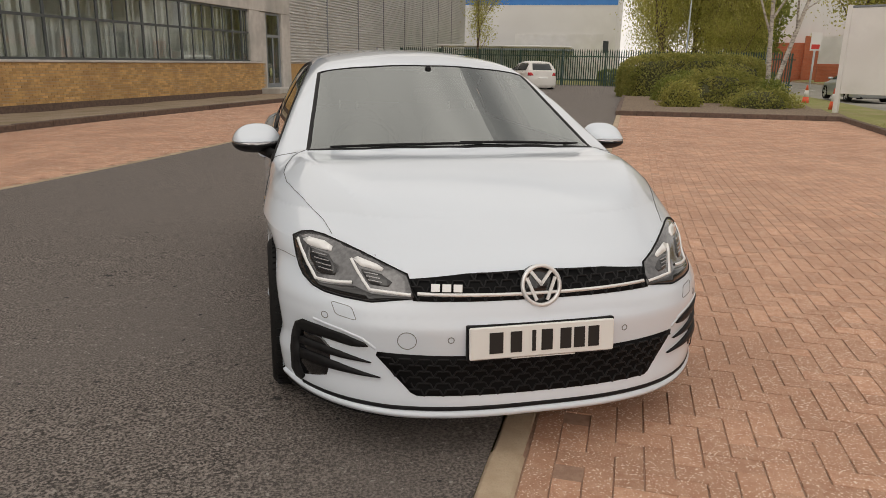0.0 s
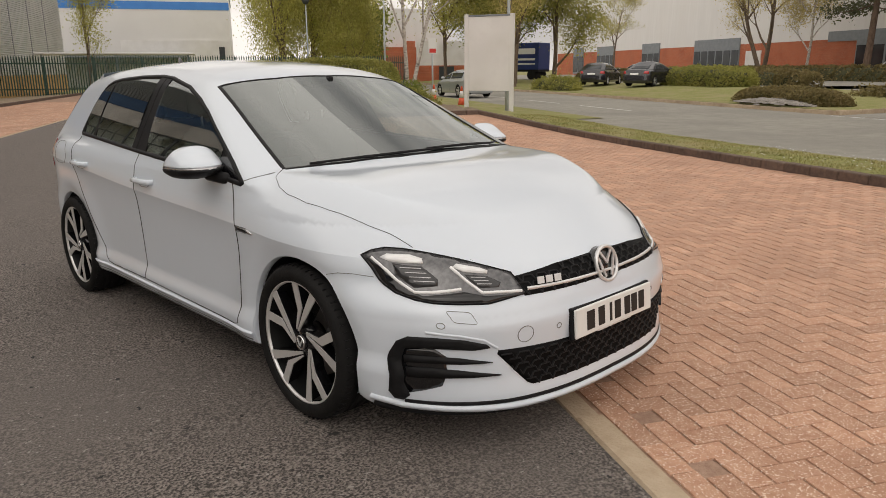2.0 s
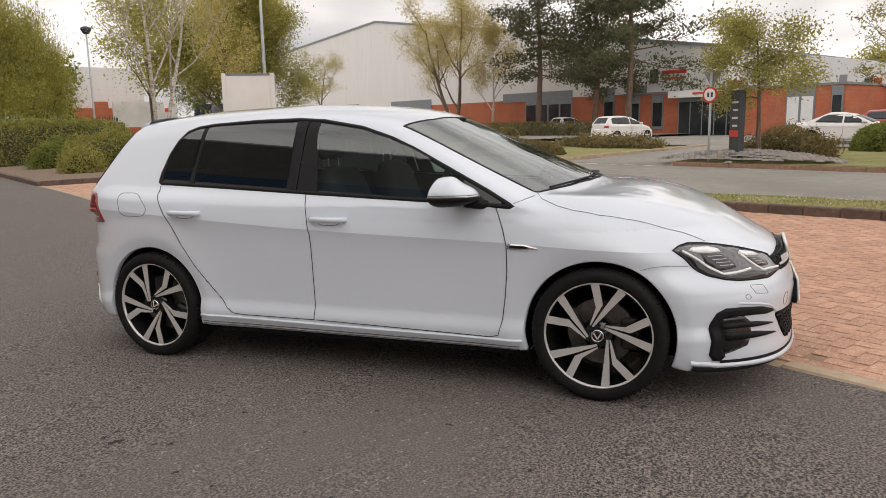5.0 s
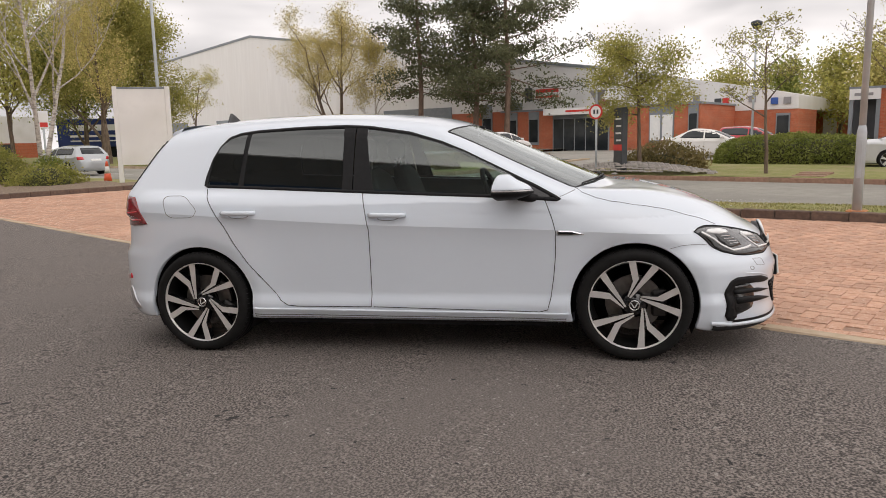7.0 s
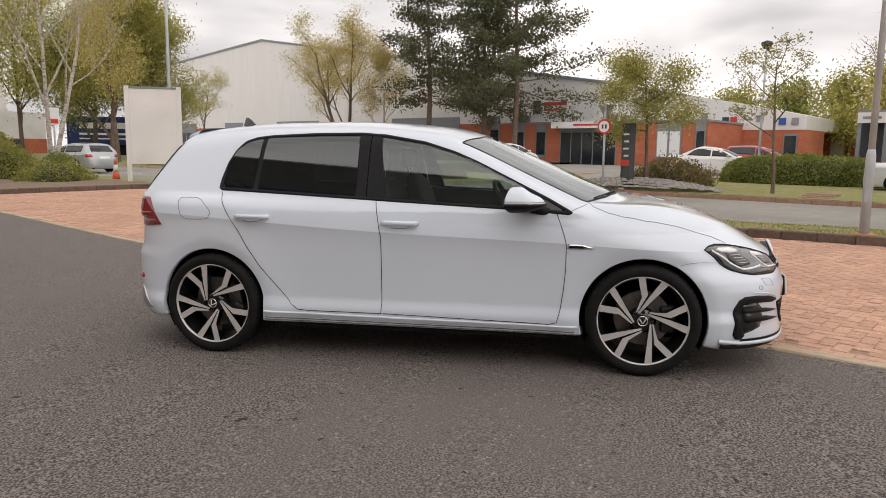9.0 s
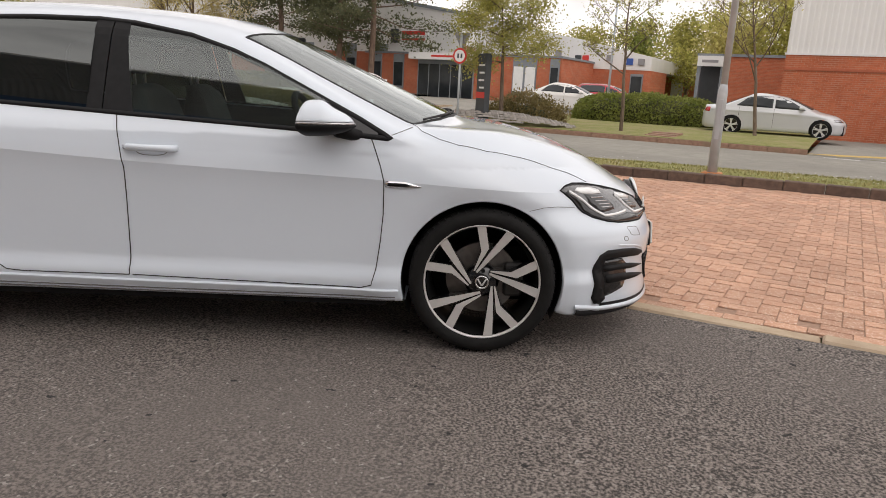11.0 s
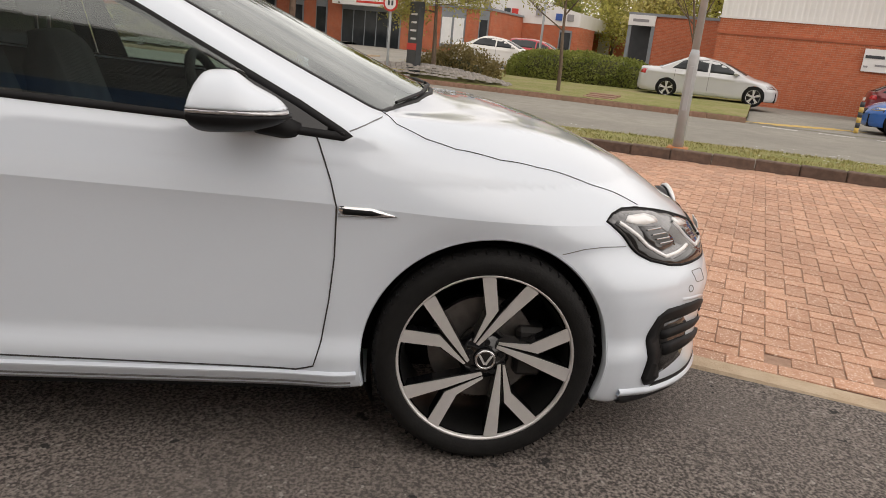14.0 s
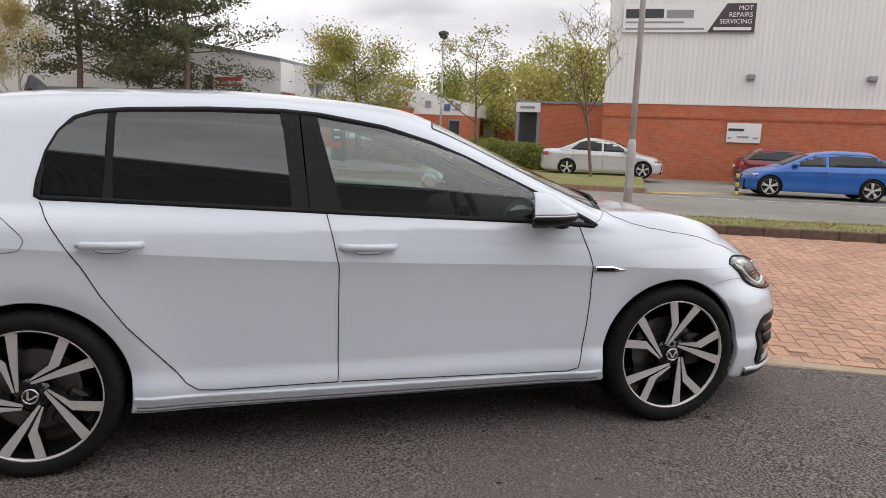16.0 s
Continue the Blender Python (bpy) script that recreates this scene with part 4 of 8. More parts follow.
class Form:
    """A body form with ways to lay trim, glass and lamps on its skin."""

    def __init__(self, f):
        self.f = f

    def drop(self, p, axis, start):
        """Slides points along one axis from outside until they meet the skin."""
        q = p.copy()
        step = -0.02 if start > (0 if axis == 0 else 1) else 0.02
        cur, done = np.full(len(p), float(start)), np.zeros(len(p), bool)
        for _ in range(150):
            q[:, axis] = cur
            done |= self.f(q) < 0
            if done.all():
                break
            cur = np.where(done, cur, cur + step)
        lo, hi = cur - step, cur.copy()
        for _ in range(16):
            mid = (lo + hi) / 2
            q[:, axis] = mid
            inn = self.f(q) < 0
            hi, lo = np.where(inn, mid, hi), np.where(inn, lo, mid)
        q[:, axis] = hi
        return q

    def lay(self, pts2, view):
        """2D points seen from the side (y, z), front or back (x, z) or top (x, y), laid on the skin."""
        p = np.zeros((len(pts2), 3))
        keep, axis, start = {"side": ((1, 2), 0, 1.15), "front": ((0, 2), 1, -1.15), "back": ((0, 2), 1, 3.8), "top": ((0, 1), 2, 1.75)}[view]
        p[:, keep[0]], p[:, keep[1]] = pts2[:, 0], pts2[:, 1]
        return self.drop(p, axis, start)

    def out(self, p):
        g = gradient(self.f, p)
        return g / np.linalg.norm(g, axis=1)[:, None]

    def patch(self, outline, view, lift=0.003, step=0.03, skirt=0.006, shape=None):
        """A patch of skin inside an outline, lifted off the form; shape(u, v) adds relief."""
        from mathutils.geometry import delaunay_2d_cdt
        edge = dense(np.array(outline, float), step)
        lo, hi = edge.min(0), edge.max(0)
        gx, gy = np.meshgrid(np.arange(lo[0] + step / 2, hi[0], step), np.arange(lo[1] + step / 2, hi[1], step))
        inner = np.stack([gx.ravel(), gy.ravel()], 1)
        if len(inner):
            keep = inside_outline(inner, edge) & (nearest_on_outline(inner, edge)[0] > step * 0.45)
            inner = inner[keep]
        pts = np.concatenate([edge, inner])
        n = len(edge)
        vs, _, fs, *_ = delaunay_2d_cdt([Vector(p) for p in pts], [(i, (i + 1) % n) for i in range(n)], [], 1, 1e-6)
        flat = np.array([tuple(v) for v in vs])
        P = self.lay(flat, view)
        N = self.out(P)
        rise = np.full(len(P), lift) if shape is None else lift + shape(flat)
        Q = P + N * rise[:, None]
        faces = []
        for f in fs:
            a, b, c = (Q[i] for i in f[:3])
            faces.append(tuple(f) if np.dot(np.cross(b - a, c - a), N[f[0]]) > 0 else tuple(f[::-1]))
        count = {}
        for f in faces:
            for i, j in zip(f, f[1:] + f[:1]):
                count[(i, j)] = count.get((i, j), 0) + 1
        rim = [e for e in count if (e[1], e[0]) not in count]
        verts, low = [tuple(q) for q in Q], {}
        if skirt:
            for i, j in rim:
                for k in (i, j):
                    if k not in low:
                        low[k] = len(verts)
                        verts.append(tuple(P[k] - N[k] * skirt))
            faces += [(i, low[i], low[j], j) for i, j in rim]
        return verts, faces, (Q, N)

    def ribbon(self, line, view, width, lift=0.003, closed=False, step=0.02, profile=((-0.5, 0), (-0.35, 1), (0.35, 1), (0.5, 0)), sink=0.003):
        """A moulding along a line on the skin."""
        line = np.array(line, float)
        pts = []
        segs = list(zip(line, np.roll(line, -1, 0))) if closed else list(zip(line, line[1:]))
        for a, b in segs:
            k = max(1, int(np.hypot(*(b - a)) / step))
            pts += [a + (b - a) * i / k for i in range(k)]
        if not closed:
            pts.append(line[-1])
        P = self.lay(np.array(pts), view)
        N = self.out(P)
        T = np.roll(P, -1, 0) - np.roll(P, 1, 0) if closed else np.gradient(P, axis=0)
        T /= np.maximum(np.linalg.norm(T, axis=1), 1e-9)[:, None]
        B = np.cross(N, T)
        B /= np.maximum(np.linalg.norm(B, axis=1), 1e-9)[:, None]
        verts, faces, m = [], [], len(profile)
        for i in range(len(P)):
            for s, h in profile:
                verts.append(tuple(P[i] + B[i] * s * width + N[i] * (lift * h - sink * (1 - h))))
        for i in range(len(P) if closed else len(P) - 1):
            j = (i + 1) % len(P)
            for k in range(m - 1):
                faces.append((i * m + k, j * m + k, j * m + k + 1, i * m + k + 1))
        a, b, c = (np.array(verts[t]) for t in faces[len(faces) // 2][:3])
        mid = (len(faces) // 2) // (m - 1)
        if np.dot(np.cross(b - a, c - a), N[mid]) < 0:
            faces = [f[::-1] for f in faces]
        return verts, faces


def mirrored(verts, faces):
    return [(-x, y, z) for x, y, z in verts], [f[::-1] for f in faces]


def shell(name, P, N, quads, mat, parent, label="", form=None, sharp=None):
    """A mesh of quads with the form's own normals, so that reflections run smoothly."""
    used = np.unique(quads)
    back = -np.ones(len(P), int)
    back[used] = np.arange(len(used))
    me = bpy.data.meshes.new(name)
    me.from_pydata([tuple(p) for p in P[used].tolist()], [], [tuple(dict.fromkeys(q)) for q in back[quads].tolist()])
    me.update()
    me.shade_smooth()
    if len(me.vertices) == len(used):
        if form is None:
            me.normals_split_custom_set_from_vertices([tuple(v) for v in N[used].tolist()])
        else:
            idx = np.empty(len(me.loops), int)
            me.loops.foreach_get("vertex_index", idx)
            idx = used[idx]
            centre = np.repeat(np.array([tuple(q.center) for q in me.polygons]), [q.loop_total for q in me.polygons], axis=0)
            corner = N[idx].copy()
            k = np.nonzero(sharp[idx])[0]
            if len(k):
                corner[k] = form.out(settle(form.f, P[idx[k]] + 0.8 * (centre[k] - P[idx[k]]), 2))
            me.normals_split_custom_set([tuple(v) for v in corner.tolist()])
    return part(name, me, mat, parent, label)


def snap(form, P, outline, view, reach, where):
    """Pulls the skin's vertices near an outline onto it, so that an opening cut there has a clean edge."""
    k0, k1, ax = {"side": (1, 2, 0), "top": (0, 1, 2)}[view]
    idx = np.nonzero(where)[0]
    flat = np.stack([np.abs(P[idx, k0]) if view == "top" else P[idx, k0], P[idx, k1]], 1)
    d, q = nearest_on_outline(flat, outline)
    near = d < reach
    idx, q = idx[near], q[near]
    new_p = form.lay(q, view)
    if view == "side":
        new_p[:, 0] *= np.sign(P[idx, 0])
    else:
        new_p[:, 0] *= np.where(P[idx, 0] < 0, -1, 1)
    close = np.linalg.norm(new_p - P[idx], axis=1) < 2.0 * reach
    idx, new_p = idx[close], new_p[close]
    P[idx] = new_p
    return idx


def slab(form, outline, view, lift, mat, name, parent, step=0.03, label="", both=True, skirt=0.006, shape=None, smooth=True):
    """A laid patch as a part, on one side or on both."""
    v, f, _ = form.patch(outline, view, lift, step, skirt, shape)
    out = [raw(name, v, f, mat, parent, label, smooth)]
    if both:
        out.append(raw(name, *mirrored(v, f), mat, parent, label, smooth))
    return out


def strip(form, line, view, width, lift, mat, name, parent, closed=False, step=0.02, label="", both=True, sink=0.003):
    v, f = form.ribbon(line, view, width, lift, closed, step, sink=sink)
    out = [raw(name, v, f, mat, parent, label, True)]
    if both:
        out.append(raw(name, *mirrored(v, f), mat, parent, label, True))
    return out

# ---- the white hatchback ----
HATCH = thing("hatchback_car", pose(0, 0, 0, -1.2, 0, 0), "glossy white five-door hatchback parked across the asphalt edge", "car")
front_at = curve_through([(0.10, -0.83), (0.165, -0.860), (0.21, -0.864), (0.30, -0.850), (0.42, -0.862), (0.474, -0.866), (0.52, -0.852), (0.58, -0.834), (0.66, -0.795), (0.72, -0.72), (0.80, -0.62)])
rear_at = curve_through([(0.15, 3.30), (0.25, 3.37), (0.45, 3.40), (0.60, 3.395), (0.68, 3.36), (0.80, 3.345), (0.95, 3.31), (1.1, 3.25)])
crease_at = curve_through([(-0.9, 0.69), (-0.3, 0.705), (0.44, 0.745), (1.5, 0.79), (2.41, 0.850), (2.9, 0.885), (3.4, 0.90)])
bonnet_at = curve_through([(-0.86, 0.60), (-0.79, 0.668), (-0.67, 0.728), (-0.47, 0.838), (-0.25, 0.915), (-0.03, 0.957), (0.15, 0.966), (0.40, 0.972), (3.0, 1.03)])
shoulder_at = curve_through([(-0.56, 0.735), (-0.429, 0.759), (-0.298, 0.782), (-0.168, 0.802), (-0.03, 0.821), (0.085, 0.836), (0.22, 0.850), (0.45, 0.868)])
drop_at = curve_through([(-0.8, 0.085), (-0.45, 0.070), (0.0, 0.045), (0.35, 0.04), (1.0, 0.03), (3.0, 0.02)])
roof_at = curve_through([(0.9, 1.345), (1.05, 1.388), (1.25, 1.424), (1.5, 1.450), (2.0, 1.473), (2.43, 1.468), (2.9, 1.434), (3.2, 1.395)])
floor_at = curve_through([(-0.95, 0.160), (-0.42, 0.160), (-0.20, 0.205), (0.4, 0.213), (2.9, 0.216), (3.2, 0.200), (3.5, 0.200)])
HUBS = ((0.0, 0.317), (2.63, 0.317))


def lower_body(p):
    x, y, z = np.abs(p[:, 0]), p[:, 1], p[:, 2]
    t = z - crease_at(y)
    up, dn = np.maximum(t, 0), np.maximum(-t, 0)
    w = 0.897 - 0.16 * up - 0.85 * up**2 - 0.014 * (1 - np.exp(-dn / 0.075)) - 0.032 * np.minimum(dn, 0.42)
    k = np.clip((0.385 - z) / 0.075, 0, 1)
    w = w + 0.020 * k * k * (3 - 2 * k)
    w = w - 0.9 * np.maximum(0.31 - z, 0) ** 1.6
    w = np.maximum(w, 0.4)
    for hy, hz in HUBS:
        r = np.hypot(y - hy, z - hz)
        w = w + 0.012 * np.exp(-(((r - 0.415) / 0.11) ** 2)) - 0.008 * np.clip((0.420 - r) / 0.068, 0, 1) ** 1.5 * (z > hz - 0.2)
    w = w - 0.010 * np.clip((y - 2.2) / 1.2, 0, 1) ** 2
    k = np.clip((z - 0.52) / 0.12, 0, 1)
    k = k * k * (3 - 2 * k)
    n, d = 2.62 - 0.27 * k, 0.78 + 0.14 * k
    s = np.maximum((front_at(z) + d - y) / d, 0)
    g = (((x / w) ** n + s**n) ** (1 / n) - 1) * w
    n, d = 2.9, 0.62
    s = np.maximum((y - rear_at(z) + d) / d, 0)
    g = np.maximum(g, (((x / w) ** n + s**n) ** (1 / n) - 1) * w)
    lean = np.clip((0.50 - y) / 0.25, 0, 1) * np.clip((y + 0.60) / 0.2, 0, 1)
    g = g + 0.22 * lean * np.maximum(z - shoulder_at(y), 0) * (y < 0.6)
    fold = x - np.minimum(0.705 + 0.37 * y, 0.74)
    ridge = (0.020 * np.clip(y + 0.75, 0, 1) * np.exp(-((fold / 0.15) ** 2)) - 0.24 * np.clip((y + 0.80) / 0.3, 0, 1) * np.maximum(fold, 0)) * np.clip((0.42 - y) / 0.1, 0, 1)
    top = (z - (bonnet_at(y) - 0.75 * drop_at(y) * (x / 0.72) ** 2.6 + ridge)) * 0.93
    g = smax(g, top, 0.075)
    return smax(g, floor_at(y) - z, 0.025)


def glasshouse(p):
    x, y, z = np.abs(p[:, 0]), p[:, 1], p[:, 2]
    side = (x - (0.852 - 0.50 * np.maximum(z - 0.93, -0.02) - 0.11 * np.maximum(z - 0.93, 0) ** 2 - 0.06 * np.clip((0.50 - y) / 0.4, 0, 1) ** 2 - 0.035 * np.clip((y - 1.4) / 1.6, 0, 2) ** 2)) * 0.88
    roof = (z - (roof_at(y) - 0.055 * (x / 0.55) ** 2.4)) * 0.97
    screen = ((0.03 + 2.42 * (z - 0.944) - 0.35 * np.maximum(z - 0.944, 0) ** 2 + 0.50 * x**2) - y) * 0.385
    hatch = (y - (3.27 - 0.70 * np.maximum(z - 1.0, 0) - 0.17 * x**2)) * 0.8
    g = smax(side, roof, 0.085)
    g = smax(g, screen, 0.035)
    g = smax(g, hatch, 0.06)
    return np.maximum(g, 0.86 - z)


def hatch_form(p):
    return smin(lower_body(p), glasshouse(p), 0.022)



CAR_FORM = Form(hatch_form)
H = 0.0165
LEVEL = 0.02 + 47.5 * H


def along_crease(p, sign=1.0):
    """Shears the grid so that its rows run along the door crease."""
    q = p.copy()
    q[:, 2] += sign * (crease_at(p[:, 1]) - LEVEL)
    return q


P, Q = skin(lambda p: hatch_form(along_crease(p)), (-1.0, -0.95, 0.02), (1.0, 3.5, 1.62), H)
P = settle(hatch_form, along_crease(P), 2)

# openings: the side glass, the windscreen and the wheel arches
BELT = curve_through([(0.40, 0.915), (0.77, 0.938), (1.51, 0.978), (2.60, 1.037)])
SIDE_GLASS = np.array([(0.40, 0.912), (0.60, 0.928), (0.77, 0.938), (1.51, 0.978), (1.95, 1.003), (2.40, 1.028), (2.575, 1.036), (2.592, 1.045), (2.588, 1.10),
                       (2.566, 1.20), (2.53, 1.275), (2.48, 1.328), (2.41, 1.352), (2.30, 1.364), (2.0, 1.374), (1.71, 1.373), (1.55, 1.360), (1.29, 1.313),
                       (1.10, 1.253), (0.956, 1.193), (0.73, 1.083), (0.53, 0.985), (0.43, 0.930)])
SCREEN = np.array([(-0.70, 0.315), (-0.45, 0.215), (-0.2, 0.155), (0.0, 0.14), (0.2, 0.155), (0.45, 0.215), (0.70, 0.315),
                   (0.665, 0.55), (0.625, 0.80), (0.585, 1.07), (0.3, 1.005), (0.0, 0.985), (-0.3, 1.005), (-0.585, 1.07), (-0.625, 0.80), (-0.665, 0.55)])
ARCH = 0.352
sideways = np.abs(P[:, 0]) > 0.5
sharp = np.zeros(len(P), bool)
crease = np.array([(y, float(crease_at(y))) for y in np.linspace(-0.75, 3.2, 80)])
sharp[snap(CAR_FORM, P, np.concatenate([crease, crease[::-1]]), "side", H * 0.5, sideways & (P[:, 2] < 0.95))] = True
snap(CAR_FORM, P, SIDE_GLASS, "side", H * 0.62, sideways & (P[:, 2] > 0.85))
snap(CAR_FORM, P, np.abs(SCREEN)[3:12], "top", H * 0.62, (P[:, 1] > 0.0) & (P[:, 1] < 1.2) & (P[:, 2] > 0.9))
for hy, hz in HUBS:
    ring = np.array([(hy + ARCH * math.cos(a), hz + ARCH * math.sin(a)) for a in np.linspace(0, 2 * math.pi, 97)[:-1]])
    snap(CAR_FORM, P, ring, "side", H * 0.72, (np.abs(P[:, 0]) > 0.6) & (P[:, 2] > 0.2))
N = CAR_FORM.out(P)
C, CN = P[Q].mean(1), N[Q].mean(1)
AX = np.abs(C[:, 0])
cut = inside_outline(C[:, 1:], SIDE_GLASS) & (AX > 0.5)
cut |= inside_outline(C[:, :2], SCREEN) & (C[:, 2] > 0.93) & (CN[:, 2] > 0.3)
for hy, hz in HUBS:
    cut |= (np.hypot(C[:, 1] - hy, C[:, 2] - hz) < ARCH) & (AX > 0.52)

FRONT_DOOR = np.array([(0.482, 0.912), (0.474, 0.893), (0.440, 0.80), (0.424, 0.739), (0.426, 0.60), (0.437, 0.482), (0.455, 0.36), (0.474, 0.292), (0.52, 0.279), (1.50, 0.300), (1.508, 0.34), (1.503, 0.764), (1.525, 0.88), (1.548, 0.982), (0.8, 0.945)])
REAR_DOOR = np.array([(1.552, 0.985), (1.529, 0.88), (1.507, 0.764), (1.512, 0.34), (1.515, 0.300), (1.98, 0.300), (2.045, 0.306), (2.09, 0.335), (2.123, 0.377), (2.291, 0.565), (2.375, 0.69), (2.429, 0.791), (2.50, 0.90), (2.578, 1.02), (2.0, 1.0)])
BONNET = np.array([(0.0, -0.80), (0.25, -0.785), (0.43, -0.735), (0.55, -0.62), (0.665, -0.45), (0.69, -0.36), (0.741, -0.23), (0.782, -0.11), (0.808, 0.0), (0.815, 0.12), (0.802, 0.20), (0.768, 0.28), (0.71, 0.318), (0.45, 0.21), (0.0, 0.135)])
wings = np.concatenate([BONNET, (BONNET * (-1, 1))[::-1]])
masks, left_over = {}, ~cut
for key, m in (("bonnet", inside_outline(C[:, :2], wings) & (CN[:, 2] > 0.35) & (C[:, 2] > 0.645)),
               ("roof_panel", (C[:, 2] > 1.345) & (CN[:, 2] > 0.55)),
               ("front_bumper", (C[:, 1] < -0.1) & ((C[:, 2] < 0.598) | ((C[:, 1] < -0.74) & (C[:, 2] < 0.64)))),
               ("rear_bumper", (C[:, 1] > 2.75) & (C[:, 2] < 0.655)),
               ("tailgate", (C[:, 1] > 2.98) & (AX < 0.62) & (C[:, 2] > 0.6)),
               ("front_door", inside_outline(C[:, 1:], FRONT_DOOR) & (AX > 0.6)),
               ("rear_door", inside_outline(C[:, 1:], REAR_DOOR) & (AX > 0.6))):
    m = m & left_over
    left_over &= ~m
    masks[key] = m
shell("body_side_frame", P, N, Q[left_over], CAR_WHITE, HATCH, "", CAR_FORM, sharp)
DOORS = {}
for key, m in masks.items():
    if key.endswith("door"):
        for sx in (-1, 1):
            DOORS[key, sx] = shell(key, P, N, Q[m & (np.sign(C[:, 0]) == sx)], CAR_WHITE, HATCH, "", CAR_FORM, sharp)
    else:
        DOORS[key, 0] = shell(key, P, N, Q[m], CAR_WHITE, HATCH, "", CAR_FORM, sharp)
lining = ~cut & (C[:, 2] > 0.45) & (C[:, 1] > 0.25) & (C[:, 1] < 3.2)
shell("cabin_lining", P - N * 0.022, -N, Q[lining][:, ::-1], CABIN, HATCH, "dark cabin lining")

# wheel arch lips and liners
for hy, hz in HUBS:
    angles = np.linspace(-0.26, math.pi + (0.26 if hy > 1 else 0.36), 70)
    line = np.array([(hy + ARCH * math.cos(a), hz + ARCH * math.sin(a)) for a in angles])
    edge = CAR_FORM.lay(np.stack([line[:, 0], np.maximum(line[:, 1], 0.235)], 1), "side")
    verts, faces = [], []
    for i, p in enumerate(edge):
        a = angles[i]
        for dx, dr in ((0.0005, 0.004), (-0.006, -0.004), (-0.030, -0.004)):
            verts.append((p[0] + dx, hy + (ARCH + dr) * math.cos(a), hz + (ARCH + dr) * math.sin(a)))
        if i:
            for k in (0, 1):
                faces.append((3 * i - 3 + k, 3 * i + k, 3 * i + k + 1, 3 * i - 2 + k))
    raw("arch_lip", verts, faces, CAR_WHITE, HATCH, "", True)
    raw("arch_lip", *mirrored(verts, faces), CAR_WHITE, HATCH, "", True)
    verts, faces = [], []
    for i in range(41):
        a = -0.5 + (math.pi + 1.0) * i / 40
        rim = CAR_FORM.lay(np.array([(hy + ARCH * math.cos(a), max(0.245, hz + ARCH * math.sin(a)))]), "side")[0][0]
        for x, r in ((rim - 0.026, ARCH - 0.003), (0.55, ARCH + 0.01), (0.52, 0.0)):
            verts.append((x, hy + r * math.cos(a), hz + r * math.sin(a)))
        if i:
            for k in (0, 1):
                faces.append((3 * i - 3 + k, 3 * i - 2 + k, 3 * i + k + 1, 3 * i + k))
    raw("arch_liner", verts, faces, SATIN_BLACK, HATCH, "black wheel arch liner", True)
    raw("arch_liner", *mirrored(verts, faces), SATIN_BLACK, HATCH, "black wheel arch liner", True)
part("underbody", boxes((-0.60, 0.60, -0.70, 3.25, 0.165, 0.42), (-0.81, 0.81, 0.42, 2.22, 0.18, 0.30)), SATIN_BLACK, HATCH, "dark underbody")

# panel gaps
for line in (FRONT_DOOR[:9], FRONT_DOOR[8:10], REAR_DOOR[:5], REAR_DOOR[4:14]):
    strip(CAR_FORM, line, "side", 0.0048, 0.0022, SEAM, "panel_gap", HATCH, sink=0.004)
strip(CAR_FORM, BONNET[4:13], "top", 0.0024, 0.0016, SEAM, "panel_gap", HATCH, sink=0.004)
strip(CAR_FORM, [(-0.187, 0.630), (-0.248, 0.645), (-0.309, 0.648), (-0.385, 0.643)], "side", 0.003, 0.0012, SEAM_SOFT, "panel_gap", HATCH, sink=0.003)
strip(CAR_FORM, rounded([(2.628, 0.853), (2.806, 0.853), (2.850, 0.986), (2.697, 0.985), (2.605, 0.900)], 6, 0.3), "side", 0.004, 0.0018, SEAM_SOFT, "fuel_flap", HATCH, True, both=False, sink=0.003)[0].scale = (-1, 1, 1)
strip(CAR_FORM, [(0.40, 0.925), (0.32, 0.955), (0.27, 0.985)], "side", 0.004, 0.0018, SEAM_SOFT, "panel_gap", HATCH, sink=0.003)

# side glass and its black frame
def slice_glass(low0, high0, low1, high1):
    """The side glass between two cuts, each given by its place at the belt and at the roof, as one outline."""
    poly = dense(SIDE_GLASS, 0.012)
    top_pts = np.array(sorted([tuple(q) for q in poly if q[1] > float(BELT(q[0])) + 0.012]))
    low, high = np.linspace(low0, low1, 26), np.linspace(high0, high1, 26)
    roof = np.interp(high, top_pts[:, 0], top_pts[:, 1])
    return np.array([(y, b + 0.004) for y, b in zip(low, BELT(low))] + [(y, t - 0.004) for y, t in zip(high[::-1], roof[::-1]) if t > float(BELT(y)) + 0.01])


def barrel(flat):
    """The side glass bulges a little between its lower and upper edge."""
    t = np.clip((flat[:, 1] - BELT(flat[:, 0])) / 0.38, 0, 1)
    return 0.048 * t * (1 - t)


def smooth_glass(ob):
    """Gives the side glass the normals of its own even bulge."""
    q = np.array([tuple(v.co) for v in ob.data.vertices])
    t = np.clip((q[:, 2] - BELT(q[:, 1])) / 0.38, 0, 1)
    nrm = CAR_FORM.out(q)
    lean = np.zeros_like(nrm)
    lean[:, 2] = 0.048 * (1 - 2 * t) / 0.38 + 0.20
    nrm = nrm - (lean - nrm * (lean * nrm).sum(1)[:, None])
    nrm /= np.linalg.norm(nrm, axis=1)[:, None]
    ob.data.normals_split_custom_set_from_vertices([tuple(v) for v in nrm.tolist()])


